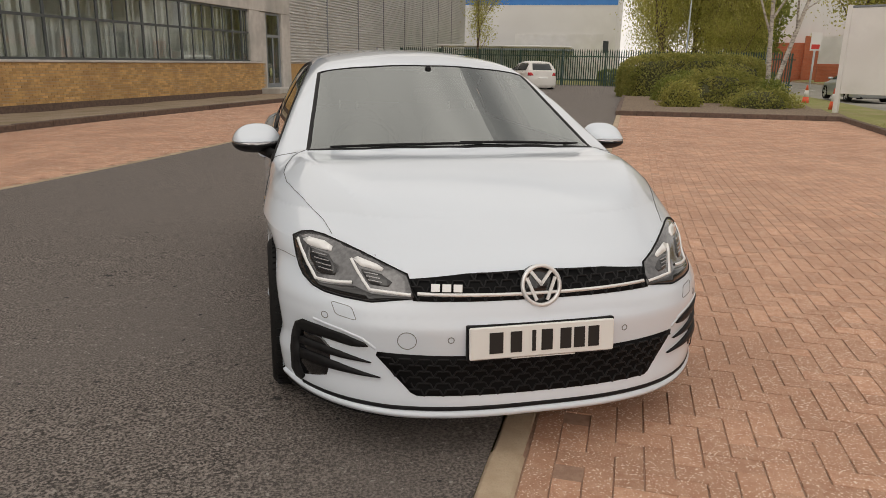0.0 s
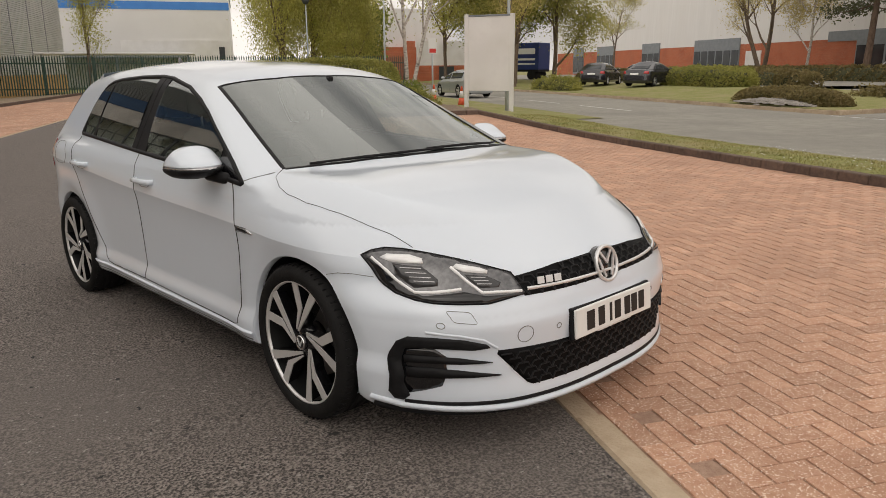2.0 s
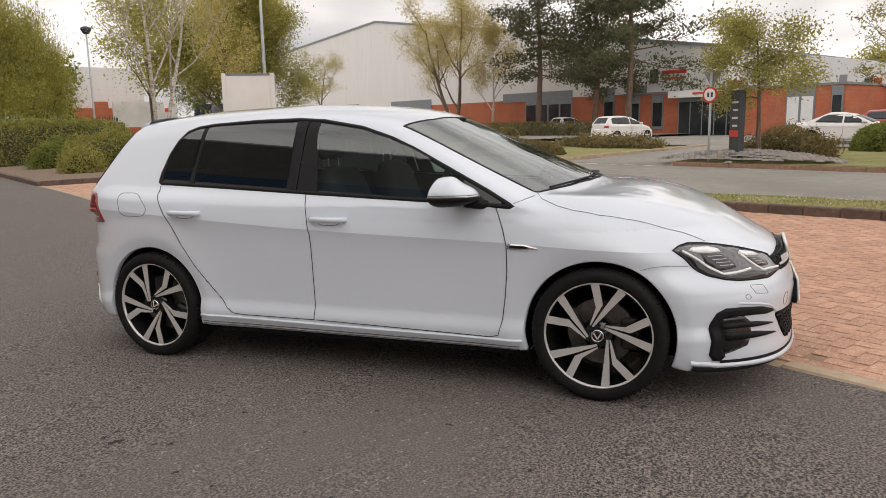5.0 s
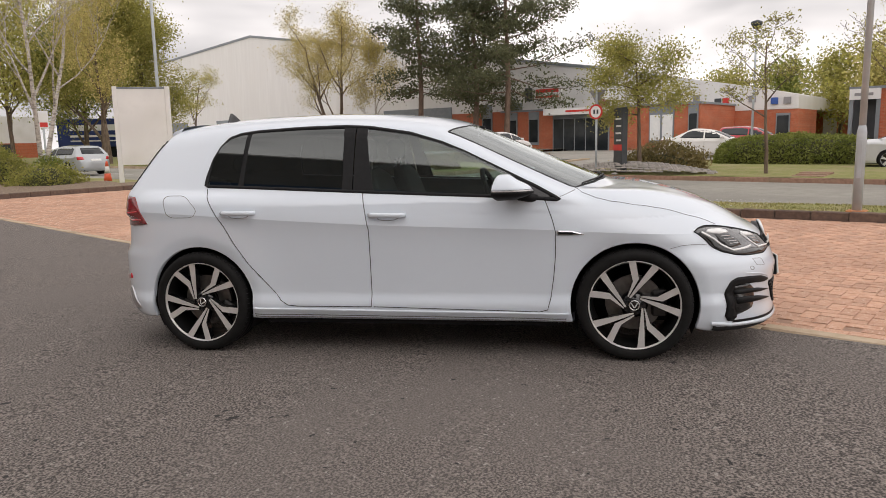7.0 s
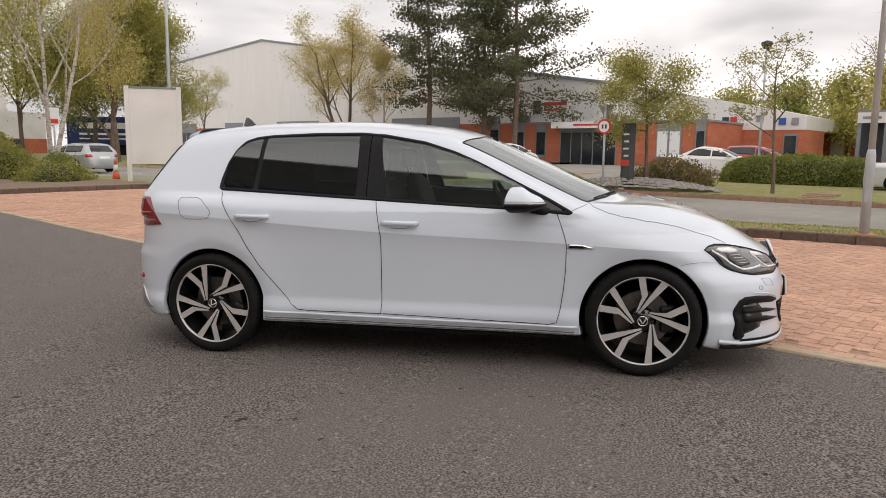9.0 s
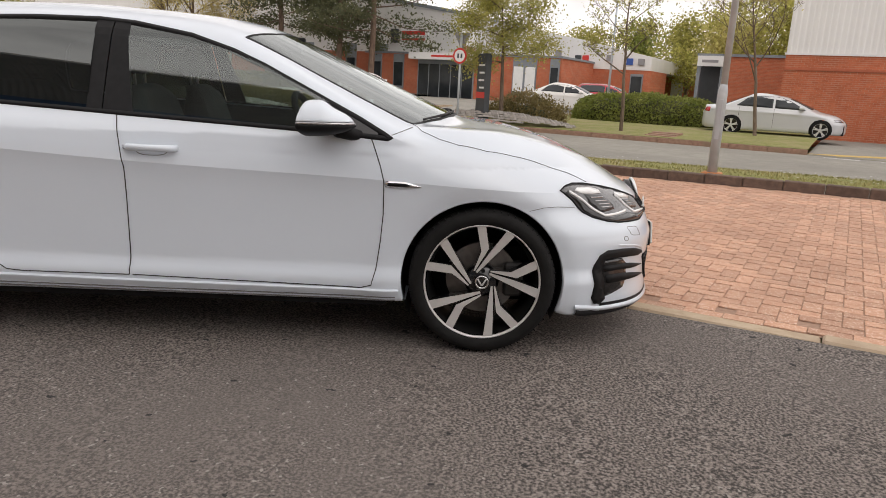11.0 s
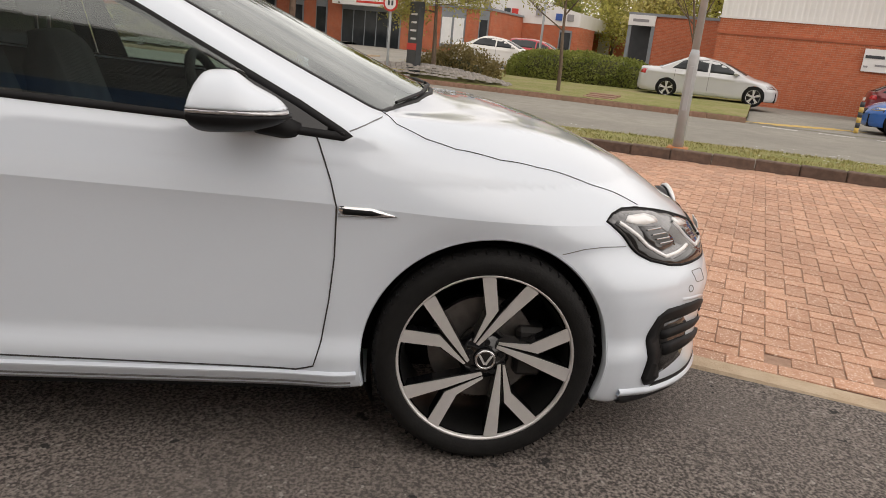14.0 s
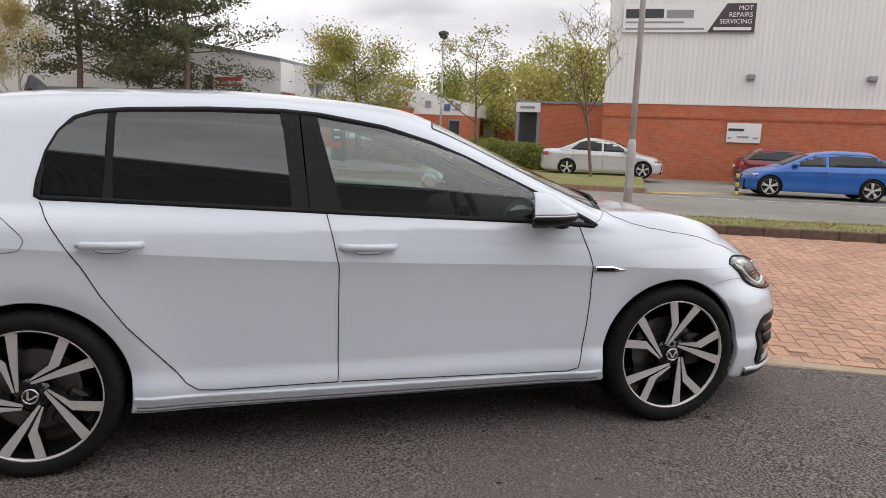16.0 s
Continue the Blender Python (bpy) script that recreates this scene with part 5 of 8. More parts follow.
for nm, cut, mat in (("front_side_window", (0.66, 0.66, 1.488, 1.572), GLASS_CLEAR), ("rear_side_window", (1.678, 1.712, 2.335, 2.335), GLASS_DARK), ("quarter_window", (2.365, 2.365, 2.572, 2.572), GLASS_DARK)):
    for ob in slab(CAR_FORM, slice_glass(*cut), "side", -0.006, mat, nm, HATCH, 0.03, "tinted side glass", skirt=0, shape=barrel):
        ob.visible_shadow = False
        smooth_glass(ob)
for nm, cut, mat in (("mirror_triangle", (0.455, 0.455, 0.665, 0.665), GLOSS_BLACK), ("pillar_trim", (1.484, 1.568, 1.612, 1.634), SATIN_BLACK), ("pillar_trim", (1.618, 1.640, 1.682, 1.716), SATIN_BLACK),
                     ("window_divider", (2.333, 2.333, 2.367, 2.367), SATIN_BLACK)):
    slab(CAR_FORM, slice_glass(*cut), "side", 0.0005, mat, nm, HATCH, 0.03, smooth=False)
strip(CAR_FORM, SIDE_GLASS, "side", 0.026, 0.004, SATIN_BLACK, "window_frame", HATCH, True, 0.012, "black window surround", sink=0.008)

# windscreen with its dark border, wipers and scuttle
for ob in slab(CAR_FORM, SCREEN, "top", -0.002, GLASS_SCREEN, "windscreen", HATCH, 0.05, "clear windscreen", both=False, skirt=0):
    ob.visible_shadow = False
    rows = np.array([tuple(q.co) for q in ob.data.vertices])
    rise = rows[:, 2] - 0.944
    slope = np.stack([1.0 * rows[:, 0], -np.ones(len(rows)), 2.42 - 0.70 * np.maximum(rise, 0)], 1)
    ob.data.normals_split_custom_set_from_vertices([tuple(q) for q in (slope / np.linalg.norm(slope, axis=1)[:, None]).tolist()])
strip(CAR_FORM, SCREEN[[6, 7, 8, 9]], "top", 0.024, 0.001, SATIN_BLACK, "windscreen_border", HATCH, sink=0.004)
strip(CAR_FORM, SCREEN[9:14], "top", 0.010, 0.001, SATIN_BLACK, "windscreen_border", HATCH, both=False, sink=0.004)
strip(CAR_FORM, SCREEN[0:7], "top", 0.022, 0.002, SATIN_BLACK, "windscreen_border", HATCH, both=False, sink=0.006)
for name, pts in (("wiper", [(-0.60, 0.285), (-0.35, 0.200), (-0.05, 0.160), (0.08, 0.158)]), ("wiper", [(-0.02, 0.170), (0.25, 0.192), (0.52, 0.262), (0.62, 0.310)])):
    base = CAR_FORM.lay(np.array(pts), "top")
    bm = bmesh.new()
    tube(bm, [Vector(p) + Vector((0, -0.006, 0.008)) for p in base], [0.005, 0.007, 0.006, 0.004], 6)
    part(name, bm, SATIN_BLACK, HATCH, "black wiper arm")

# lower sill trim
# raised grey strips draw the grooves, with their shade in the colour
for low in (0.224, 0.238):
    strip(CAR_FORM, [(0.372, low), (1.4, low + 0.004), (2.27, low + 0.010)], "side", 0.0055, 0.003, SILL_GROOVE_SHADE, "sill_groove", HATCH, sink=0.004)
v, f = CAR_FORM.ribbon([(0.360, 0.262), (1.4, 0.268), (2.272, 0.278)], "side", 0.030, 0.011, profile=((-0.5, 0), (-0.44, 0.6), (0.20, 1), (0.34, 0.98), (0.5, 0)), sink=0.004)
raw("sill_trim", v, f, CAR_WHITE, HATCH, "", False)
raw("sill_trim", *mirrored(v, f), CAR_WHITE, HATCH, "", False)


# ---- the nose ----
def honeycomb(outline, view, cell, lift, name, label, rows_skew=0.5):
    """A grille: a dark panel with thin hexagon bars over it."""
    slab(CAR_FORM, outline, view, 0.002, GRILLE_BLACK, name, HATCH, 0.03, label, both=False)
    lo, hi = outline.min(0), outline.max(0)
    bars_v, bars_f = [], []
    w, h = cell
    r = 0
    y = lo[1]
    while y < hi[1] + h:
        x = lo[0] - w + (w / 2 if r % 2 else 0)
        while x < hi[0] + w:
            pts = [(x - w * 0.5, y), (x - w * 0.30, y + h * 0.5), (x + w * 0.30, y + h * 0.5), (x + w * 0.5, y)]
            for a, b in zip(pts, pts[1:]):
                mid = np.array([((a[0] + b[0]) / 2, (a[1] + b[1]) / 2), a, b])
                if inside_outline(mid, outline).all():
                    v, f = CAR_FORM.ribbon([a, b], view, 0.006, lift, step=0.03, sink=-0.001)
                    k = len(bars_v)
                    bars_v += v
                    bars_f += [tuple(i + k for i in q) for q in f]
            x += w
        y += h * 0.5
        r += 1
    ob = raw(name + "_mesh", bars_v, bars_f, GRILLE_BARS, HATCH, "black honeycomb grille bars", True)
    return ob


def mirror_line(half):
    return np.concatenate([np.array(half), (np.array(half) * (-1, 1))[::-1]])


UPPER = mirror_line([(0.432, 0.572), (0.44, 0.60), (0.443, 0.634), (0.25, 0.653), (0.05, 0.658)])
honeycomb(UPPER, "front", (0.055, 0.040), 0.006, "upper_grille", "gloss black upper grille")
strip(CAR_FORM, mirror_line([(0.415, 0.592), (0.2, 0.590), (0.07, 0.589)]), "front", 0.014, 0.010, BRIGHT, "grille_strip", HATCH, both=False, label="bright chrome grille strip")
LOWER = mirror_line([(0.425, 0.246), (0.445, 0.256), (0.555, 0.382), (0.552, 0.396), (0.30, 0.390), (0.05, 0.388)])
honeycomb(LOWER, "front", (0.062, 0.044), 0.007, "lower_grille", "black honeycomb lower grille")
strip(CAR_FORM, mirror_line([(0.79, 0.212), (0.70, 0.207), (0.52, 0.200), (0.28, 0.200), (0.02, 0.201)]), "front", 0.018, 0.003, SATIN_BLACK, "bumper_groove", HATCH, both=False, label="black groove over the splitter")
strip(CAR_FORM, mirror_line([(0.846, 0.213), (0.82, 0.206), (0.79, 0.196), (0.62, 0.184), (0.48, 0.178), (0.2, 0.180), (0.02, 0.181)]), "front", 0.022, 0.012, CAR_WHITE, "splitter", HATCH, both=False, label="white front splitter edge")
strip(CAR_FORM, mirror_line([(0.834, 0.186), (0.82, 0.178), (0.745, 0.168), (0.60, 0.162), (0.44, 0.160), (0.2, 0.160), (0.02, 0.160)]), "front", 0.026, 0.010, SATIN_BLACK, "splitter_skirt", HATCH, both=False, label="black lower lip")

# emblem: a plain bright ring round a dark disc with plain bars
bm = bmesh.new()
turned(bm, [(0.066, 0.0), (0.073, -0.004), (0.073, -0.014), (0.066, -0.018), (0.060, -0.014), (0.060, -0.006)], 40, "y", True)
EMBLEM = part("emblem", bm, BRIGHT, HATCH, "round chrome emblem", True)
EMBLEM.matrix_basis = pose(0, -0.820, 0.615, -14, 0, 0)
bm = bmesh.new()
turned(bm, [(0.0, -0.007), (0.061, -0.006), (0.070, 0.03), (0.0, 0.03)], 32, "y")
part("emblem_disc", bm, GLOSS_BLACK, EMBLEM, "", True)
for name, pts in (("emblem_bar", [(-0.034, 0.046), (0.0, 0.004), (0.034, 0.046)]), ("emblem_bar", [(-0.050, 0.024), (-0.020, -0.048)]), ("emblem_bar", [(0.050, 0.024), (0.020, -0.048)])):
    bm = bmesh.new()
    for (x0, z0), (x1, z1) in zip(pts, pts[1:]):
        d = Vector((x1 - x0, z1 - z0)).normalized() * 0.003
        nrm = Vector((-d.y, d.x)).normalized() * 0.0055
        q = [(x0 - d.x + nrm.x, z0 - d.y + nrm.y), (x0 - d.x - nrm.x, z0 - d.y - nrm.y), (x1 + d.x - nrm.x, z1 + d.y - nrm.y), (x1 + d.x + nrm.x, z1 + d.y + nrm.y)]
        prism(q, 0.006, bm)
    bmesh.ops.transform(bm, matrix=pose(0, -0.008, 0, 90, 0, 0), verts=bm.verts[:])
    part(name, bm, BRIGHT, EMBLEM)

# model badge as plain bright bars
def badge_bars(view_pose, w, h, parent, count=3):
    for i in range(count):
        bm = boxes((i * w * 1.25, i * w * 1.25 + w, 0, 0.004, 0, h), bevel=0.001)
        ob = part("badge_bar", bm, BRIGHT, parent)
        ob.matrix_basis = view_pose


badge_bars(pose(-0.375, -0.792, 0.605, -14, 0, -16), 0.030, 0.026, HATCH)

# number plate: white with plain dark bars
bm = boxes((-0.26, 0.26, -0.012, 0.0, -0.0555, 0.0555), bevel=0.004)
PLATE = part("number_plate", bm, PLATE_WHITE, HATCH, "white number plate with dark bars")
PLATE.matrix_basis = pose(-0.002, -0.868, 0.440, -4, 0, 0)
part("plate_holder", boxes((-0.266, 0.266, 0.0, 0.02, -0.064, 0.060), bevel=0.004), SATIN_BLACK, PLATE)
for x in (-0.168, -0.098, -0.035, 0.012, 0.080, 0.130, 0.183):
    w = 0.048 if x < -0.1 else (0.014 if abs(x + 0.035) < 0.01 else 0.040)
    part("plate_bar", boxes((x - w / 2, x + w / 2, -0.0140, -0.0118, -0.036, 0.036)), PLATE_INK, PLATE)
part("plate_line", boxes((-0.11, 0.12, -0.0024, 0.001, -0.0625, -0.0590)), PLATE_WHITE, PLATE)

# headlights
LIGHT = np.array([(0.791, 0.655), (0.796, 0.690), (0.798, 0.713), (0.767, 0.729), (0.733, 0.737), (0.690, 0.733), (0.630, 0.717), (0.571, 0.698), (0.500, 0.671), (0.440, 0.648), (0.431, 0.613), (0.425, 0.580),
                  (0.496, 0.571), (0.564, 0.561), (0.654, 0.565), (0.709, 0.569), (0.744, 0.578), (0.772, 0.597), (0.783, 0.620)])


def light_unit():
    """A lamp under a clear cover: two modules, each with a bright bar over ribs and a white hooked light guide."""
    for ob in slab(CAR_FORM, LIGHT, "front", 0.004, LAMP_GREY, "headlight", HATCH, 0.02, "clear-covered LED headlight with bright hooked light guides"):
        sx = 1 if sum(v.co.x for v in ob.data.vertices) > 0 else -1

        def add(outline, lift, mat, name):
            v, f, _ = CAR_FORM.patch(np.array(outline), "front", lift, 0.012, 0.003)
            raw(name, *((v, f) if sx > 0 else mirrored(v, f)), mat, ob, "", True)

        def line(pts, width, lift, mat, name):
            v, f = CAR_FORM.ribbon(pts, "front", width, lift, step=0.01)
            raw(name, *((v, f) if sx > 0 else mirrored(v, f)), mat, ob, "", True)
        add([(0.786, 0.662), (0.792, 0.704), (0.776, 0.712), (0.757, 0.650), (0.722, 0.588), (0.610, 0.598), (0.560, 0.583), (0.432, 0.580), (0.430, 0.576), (0.500, 0.574), (0.564, 0.565), (0.654, 0.569), (0.709, 0.573), (0.742, 0.582), (0.768, 0.600), (0.779, 0.622)], 0.0052, GLOSS_BLACK, "lower_bezel")
        add([(0.745, 0.690), (0.722, 0.684), (0.684, 0.680), (0.660, 0.640), (0.668, 0.618), (0.725, 0.612), (0.752, 0.655)], 0.0058, LAMP_BASE, "lamp_bowl")
        add([(0.586, 0.652), (0.522, 0.642), (0.490, 0.620), (0.505, 0.606), (0.562, 0.608), (0.578, 0.630)], 0.0058, LAMP_BASE, "lamp_bowl")
        add([(0.764, 0.706), (0.741, 0.717), (0.690, 0.714), (0.668, 0.702), (0.674, 0.689), (0.722, 0.690), (0.748, 0.695)], 0.0075, LAMP_WHITE, "bright_bar")
        add([(0.606, 0.676), (0.590, 0.684), (0.530, 0.668), (0.512, 0.658), (0.520, 0.650), (0.585, 0.660)], 0.0075, LAMP_WHITE, "bright_bar")
        for k in range(4):
            z0 = 0.676 - 0.014 * k
            line([(0.735 - 0.006 * k, z0), (0.688 - 0.006 * k, z0 - 0.003)], 0.005, 0.009, LAMP_SILVER, "reflector_rib")
        for k in range(3):
            z0 = 0.642 - 0.011 * k
            line([(0.572 - 0.004 * k, z0), (0.530 - 0.004 * k, z0 - 0.004)], 0.0045, 0.009, LAMP_SILVER, "reflector_rib")
        line([(0.781, 0.706), (0.770, 0.676), (0.752, 0.636), (0.731, 0.598), (0.690, 0.599), (0.655, 0.602), (0.615, 0.607)], 0.013, 0.009, LAMP_WHITE, "light_guide")
        line([(0.612, 0.676), (0.596, 0.645), (0.580, 0.617), (0.564, 0.593), (0.520, 0.592), (0.480, 0.590), (0.436, 0.588)], 0.012, 0.009, LAMP_WHITE, "light_guide")
    strip(CAR_FORM, LIGHT, "front", 0.006, 0.0050, GRILLE_BLACK, "headlight_gasket", HATCH, True, 0.015)


light_unit()

# corner intakes with fins
slab(CAR_FORM, np.array([(0.795, 0.415), (0.727, 0.412), (0.700, 0.385), (0.700, 0.330), (0.712, 0.277), (0.784, 0.248), (0.800, 0.290)]), "front", 0.0025, GLOSS_BLACK, "intake_pocket", HATCH, 0.02)
slab(CAR_FORM, np.array([(0.824, 0.249), (0.826, 0.329), (0.817, 0.396), (0.806, 0.438), (0.786, 0.457), (0.731, 0.456), (0.656, 0.445), (0.591, 0.423), (0.580, 0.411), (0.628, 0.406), (0.693, 0.414), (0.749, 0.417), (0.789, 0.415), (0.797, 0.354),
                         (0.797, 0.287), (0.783, 0.238), (0.792, 0.218), (0.810, 0.222)]), "front", 0.006, SATIN_BLACK, "intake_frame", HATCH, 0.012, "black corner intake frame")
for pts in ([(0.790, 0.388), (0.728, 0.386), (0.668, 0.378), (0.569, 0.354), (0.668, 0.356), (0.729, 0.361), (0.790, 0.362)], [(0.790, 0.345), (0.731, 0.343), (0.671, 0.334), (0.540, 0.303), (0.663, 0.308), (0.719, 0.310), (0.790, 0.312)]):
    slab(CAR_FORM, np.array(pts), "front", 0.010, SATIN_BLACK, "intake_fin", HATCH, 0.02)
strip(CAR_FORM, [(0.75, 0.474), (0.663, 0.458), (0.60, 0.438), (0.556, 0.405)], "front", 0.012, 0.003, CAR_WHITE, "bumper_crease", HATCH)
for name, x, z, r in (("parking_sensor", 0.316, 0.448, 0.010), ("parking_sensor", 0.714, 0.498, 0.010), ("tow_cap", -0.458, 0.443, 0.030)):
    ring = np.array([(abs(x) + r * math.cos(a), z + r * math.sin(a)) for a in np.linspace(0, 2 * math.pi, 25)[:-1]])
    strip(CAR_FORM, ring, "front", 0.0035, 0.0012, SEAM_SOFT, name, HATCH, True, 0.01, both=r < 0.02)
    if r > 0.02:
        ob = bpy.data.objects[name]
        ob.scale = (-1, 1, 1)
strip(CAR_FORM, rounded([(0.615, 0.498), (0.680, 0.508), (0.692, 0.547), (0.629, 0.540)], 4, 0.2), "front", 0.003, 0.001, SEAM_SOFT, "washer_cap", HATCH, True, 0.01)

# side badge on the wing
slab(CAR_FORM, np.array([(0.418, 0.716), (0.418, 0.742), (0.33, 0.740), (0.268, 0.722), (0.33, 0.716)]), "side", 0.005, CHROME, "wing_badge", HATCH, 0.02, "chrome wing badge")
slab(CAR_FORM, np.array([(0.408, 0.722), (0.408, 0.736), (0.335, 0.735), (0.305, 0.726), (0.335, 0.721)]), "side", 0.0065, SATIN_BLACK, "wing_badge_inlay", HATCH, 0.02)

slab(CAR_FORM, np.array([(3.140, 1.03), (3.215, 1.03), (3.02, 1.330), (2.945, 1.328), (3.00, 1.25)]), "side", 0.004, GLOSS_BLACK, "tailgate_finisher", HATCH, 0.02)
# tail: lamp, bumper trim, spoiler, glass, aerial fin
TAIL = np.array([(3.25, 0.80), (3.25, 0.965), (3.16, 0.988), (3.089, 0.982), (3.03, 0.90), (2.971, 0.813), (3.10, 0.80)])
for ob in slab(CAR_FORM, TAIL, "side", 0.005, TAIL_RED, "tail_light", HATCH, 0.02, "dark red tail light"):
    sx = 1 if sum(v.co.x for v in ob.data.vertices) > 0 else -1
    for z0 in (0.835, 0.885):
        v, f = CAR_FORM.ribbon([(3.012 + (z0 - 0.835) * 0.7, z0 + 0.006), (3.10, z0), (3.24, z0)], "side", 0.014, 0.008, step=0.02)
        raw("lamp_bar", *((v, f) if sx > 0 else mirrored(v, f)), TAIL_BRIGHT, ob, "", True)
slab(CAR_FORM, np.array([(3.08, 0.27), (3.26, 0.25), (3.28, 0.36), (3.20, 0.40)]), "side", 0.006, SATIN_METAL, "bumper_trim", HATCH, 0.02)
slab(CAR_FORM, np.array([(3.17, 0.455), (3.27, 0.43), (3.30, 0.445), (3.18, 0.485)]), "side", 0.005, TAIL_BRIGHT, "rear_reflector", HATCH, 0.02)
slab(CAR_FORM, np.array([(-0.66, 1.02), (0.66, 1.02), (0.57, 1.30), (-0.57, 1.30)]), "back", 0.003, GLOSS_BLACK, "rear_window", HATCH, 0.04, "dark rear window", both=False)
bm = bmesh.new()
for i in range(17):
    x = -0.50 + 1.0 * i / 16
    k = 1 - (x / 0.62) ** 4
    end = 3.006 - 0.16 * x * x
    ring = [bm.verts.new(p) for p in ((x, 2.86 + 0.03 * (1 - k), 1.437 - 0.06 * (1 - k)), (x, end - 0.02, 1.412 - 0.05 * (1 - k)), (x, end, 1.392 - 0.05 * (1 - k)), (x, 2.95, 1.345 - 0.03 * (1 - k)))]
    if i:
        for a in range(3):
            bm.faces.new((last[a], last[a + 1], ring[a + 1], ring[a]))
    if i in (0, 16):
        bm.faces.new(ring)
    last = ring
bmesh.ops.recalc_face_normals(bm, faces=bm.faces[:])
part("roof_spoiler", bm, CAR_WHITE, HATCH, "white roof spoiler", True)
bm = bmesh.new()
for y, w, h in ((2.68, 0.002, 0.0), (2.72, 0.018, 0.022), (2.755, 0.022, 0.058), (2.785, 0.016, 0.080), (2.800, 0.004, 0.078), (2.83, 0.004, 0.0)):
    ring = [bm.verts.new((sx * w * (1 - 0.8 * t), y, 1.44 + h * t)) for sx, t in ((-1, 0), (-1, 1), (1, 1), (1, 0))]
    if y > 2.68:
        for a in range(3):
            bm.faces.new((last[a], last[a + 1], ring[a + 1], ring[a]))
    last = ring
part("aerial_fin", bm, GLOSS_BLACK, HATCH, "black aerial fin", True)


# ---- door handles and mirrors ----
for y0, door in ((1.285, "front_door"), (2.222, "rear_door")):
    z0 = 0.845 if y0 < 2 else 0.874
    for sx in (-1, 1):
        base = CAR_FORM.lay(np.array([(y0 + 0.108, z0)]), "side")[0]
        owner = DOORS[door, sx]
        bm = bmesh.new()
        tube(bm, [(sx * (base[0] - 0.004), y0 + 0.0, z0), (sx * (base[0] + 0.022), y0 + 0.02, z0), (sx * (base[0] + 0.032), y0 + 0.07, z0 + 0.001), (sx * (base[0] + 0.034), y0 + 0.13, z0 + 0.002),
                  (sx * (base[0] + 0.026), y0 + 0.19, z0 + 0.002), (sx * (base[0] - 0.004), y0 + 0.216, z0 + 0.002)], [0.014, 0.015, 0.014, 0.014, 0.015, 0.013], 10)
        part("door_handle", bm, CAR_WHITE, owner, "", True)
        bowl = rounded([(y0 + 0.045, z0 - 0.030), (y0 + 0.160, z0 - 0.030), (y0 + 0.172, z0 + 0.004), (y0 + 0.033, z0 + 0.004)], 6, 0.42)
        v, f = CAR_FORM.ribbon(bowl, "side", 0.004, 0.0012, True, 0.012, sink=0.003)
        raw("handle_recess", *((v, f) if sx > 0 else mirrored(v, f)), SEAM_SOFT, owner, "", True)
        # black strip on the door skin paints in the shade behind the handle
        v, f = CAR_FORM.ribbon([(y0 + 0.028, z0 - 0.010), (y0 + 0.190, z0 - 0.008)], "side", 0.010, 0.002, sink=0.003)
        raw("handle_gap", *((v, f) if sx > 0 else mirrored(v, f)), SATIN_BLACK, owner, "", True)


cap_top = curve_through([(0.0, 0.004), (0.12, 0.034), (0.35, 0.063), (0.60, 0.096), (0.80, 0.093), (0.94, 0.070), (1.0, 0.04)])
cap_low = curve_through([(0.0, 0.006), (0.2, 0.028), (0.5, 0.044), (0.8, 0.048), (1.0, 0.038)])
cap_wide = curve_through([(0.0, 0.030), (0.15, 0.078), (0.45, 0.112), (0.8, 0.122), (1.0, 0.118)])


def mirror_form(lo_z, hi_z, grow):
    """A teardrop shell, low at its front tip and cut slantwise at the glass."""
    def f(p):
        x = p[:, 0] - 0.925
        s = (p[:, 1] + 0.16 * x - 0.535) / 0.245
        z = p[:, 2] - 0.966
        sc = np.clip(s, 0, 1)
        high = np.where(z > 0, cap_top(sc), cap_low(sc)) + grow
        e = (np.abs(x / (cap_wide(sc) + grow)) ** 2.4 + np.abs(z / high) ** 2.0) ** (1 / 2.2) - 1
        g = np.maximum(np.maximum(e * 0.05, (s - 1) * 0.245), -s * 0.245)
        g = np.maximum(g, (p[:, 1] - 0.720 - 0.32 * x) * 0.95)
        return np.maximum(np.maximum(g, lo_z - p[:, 2]), p[:, 2] - hi_z)
    return f


for name, lo_z, hi_z, grow, mat in (("mirror_cap", 0.980, 1.2, 0.001, CAR_WHITE), ("mirror_indicator", 0.969, 0.980, -0.001, LAMP_SILVER), ("mirror_base", 0.5, 0.969, 0.0, SATIN_BLACK)):
    mp, mq = skin(mirror_form(lo_z, hi_z, grow), (0.78, 0.48, 0.90), (1.07, 0.83, 1.09), 0.0055)
    for sx in (-1, 1):
        q = mp * (sx, 1, 1)
        ob = raw(name, q, mq if sx > 0 else mq[:, ::-1], mat, HATCH, "", True)
for sx in (-1, 1):
    bm = bmesh.new()
    tube(bm, [(sx * 0.815, 0.50, 0.918), (sx * 0.85, 0.55, 0.922), (sx * 0.90, 0.62, 0.942)], [0.020, 0.026, 0.028], 8)
    part("mirror_stem", bm, SATIN_BLACK, HATCH, "", True)
    bm = bmesh.new()
    turned(bm, [(0.0, 0.0), (0.9, 0.0), (1.0, -0.004)], 24, "y")
    ob = part("mirror_glass", bm, CHROME, HATCH, "mirror glass", True)
    ob.matrix_basis = pose(sx * 0.925, 0.7225, 0.990, 0, 0, sx * 17.7) @ Matrix.Diagonal((0.088, 1, 0.044, 1))


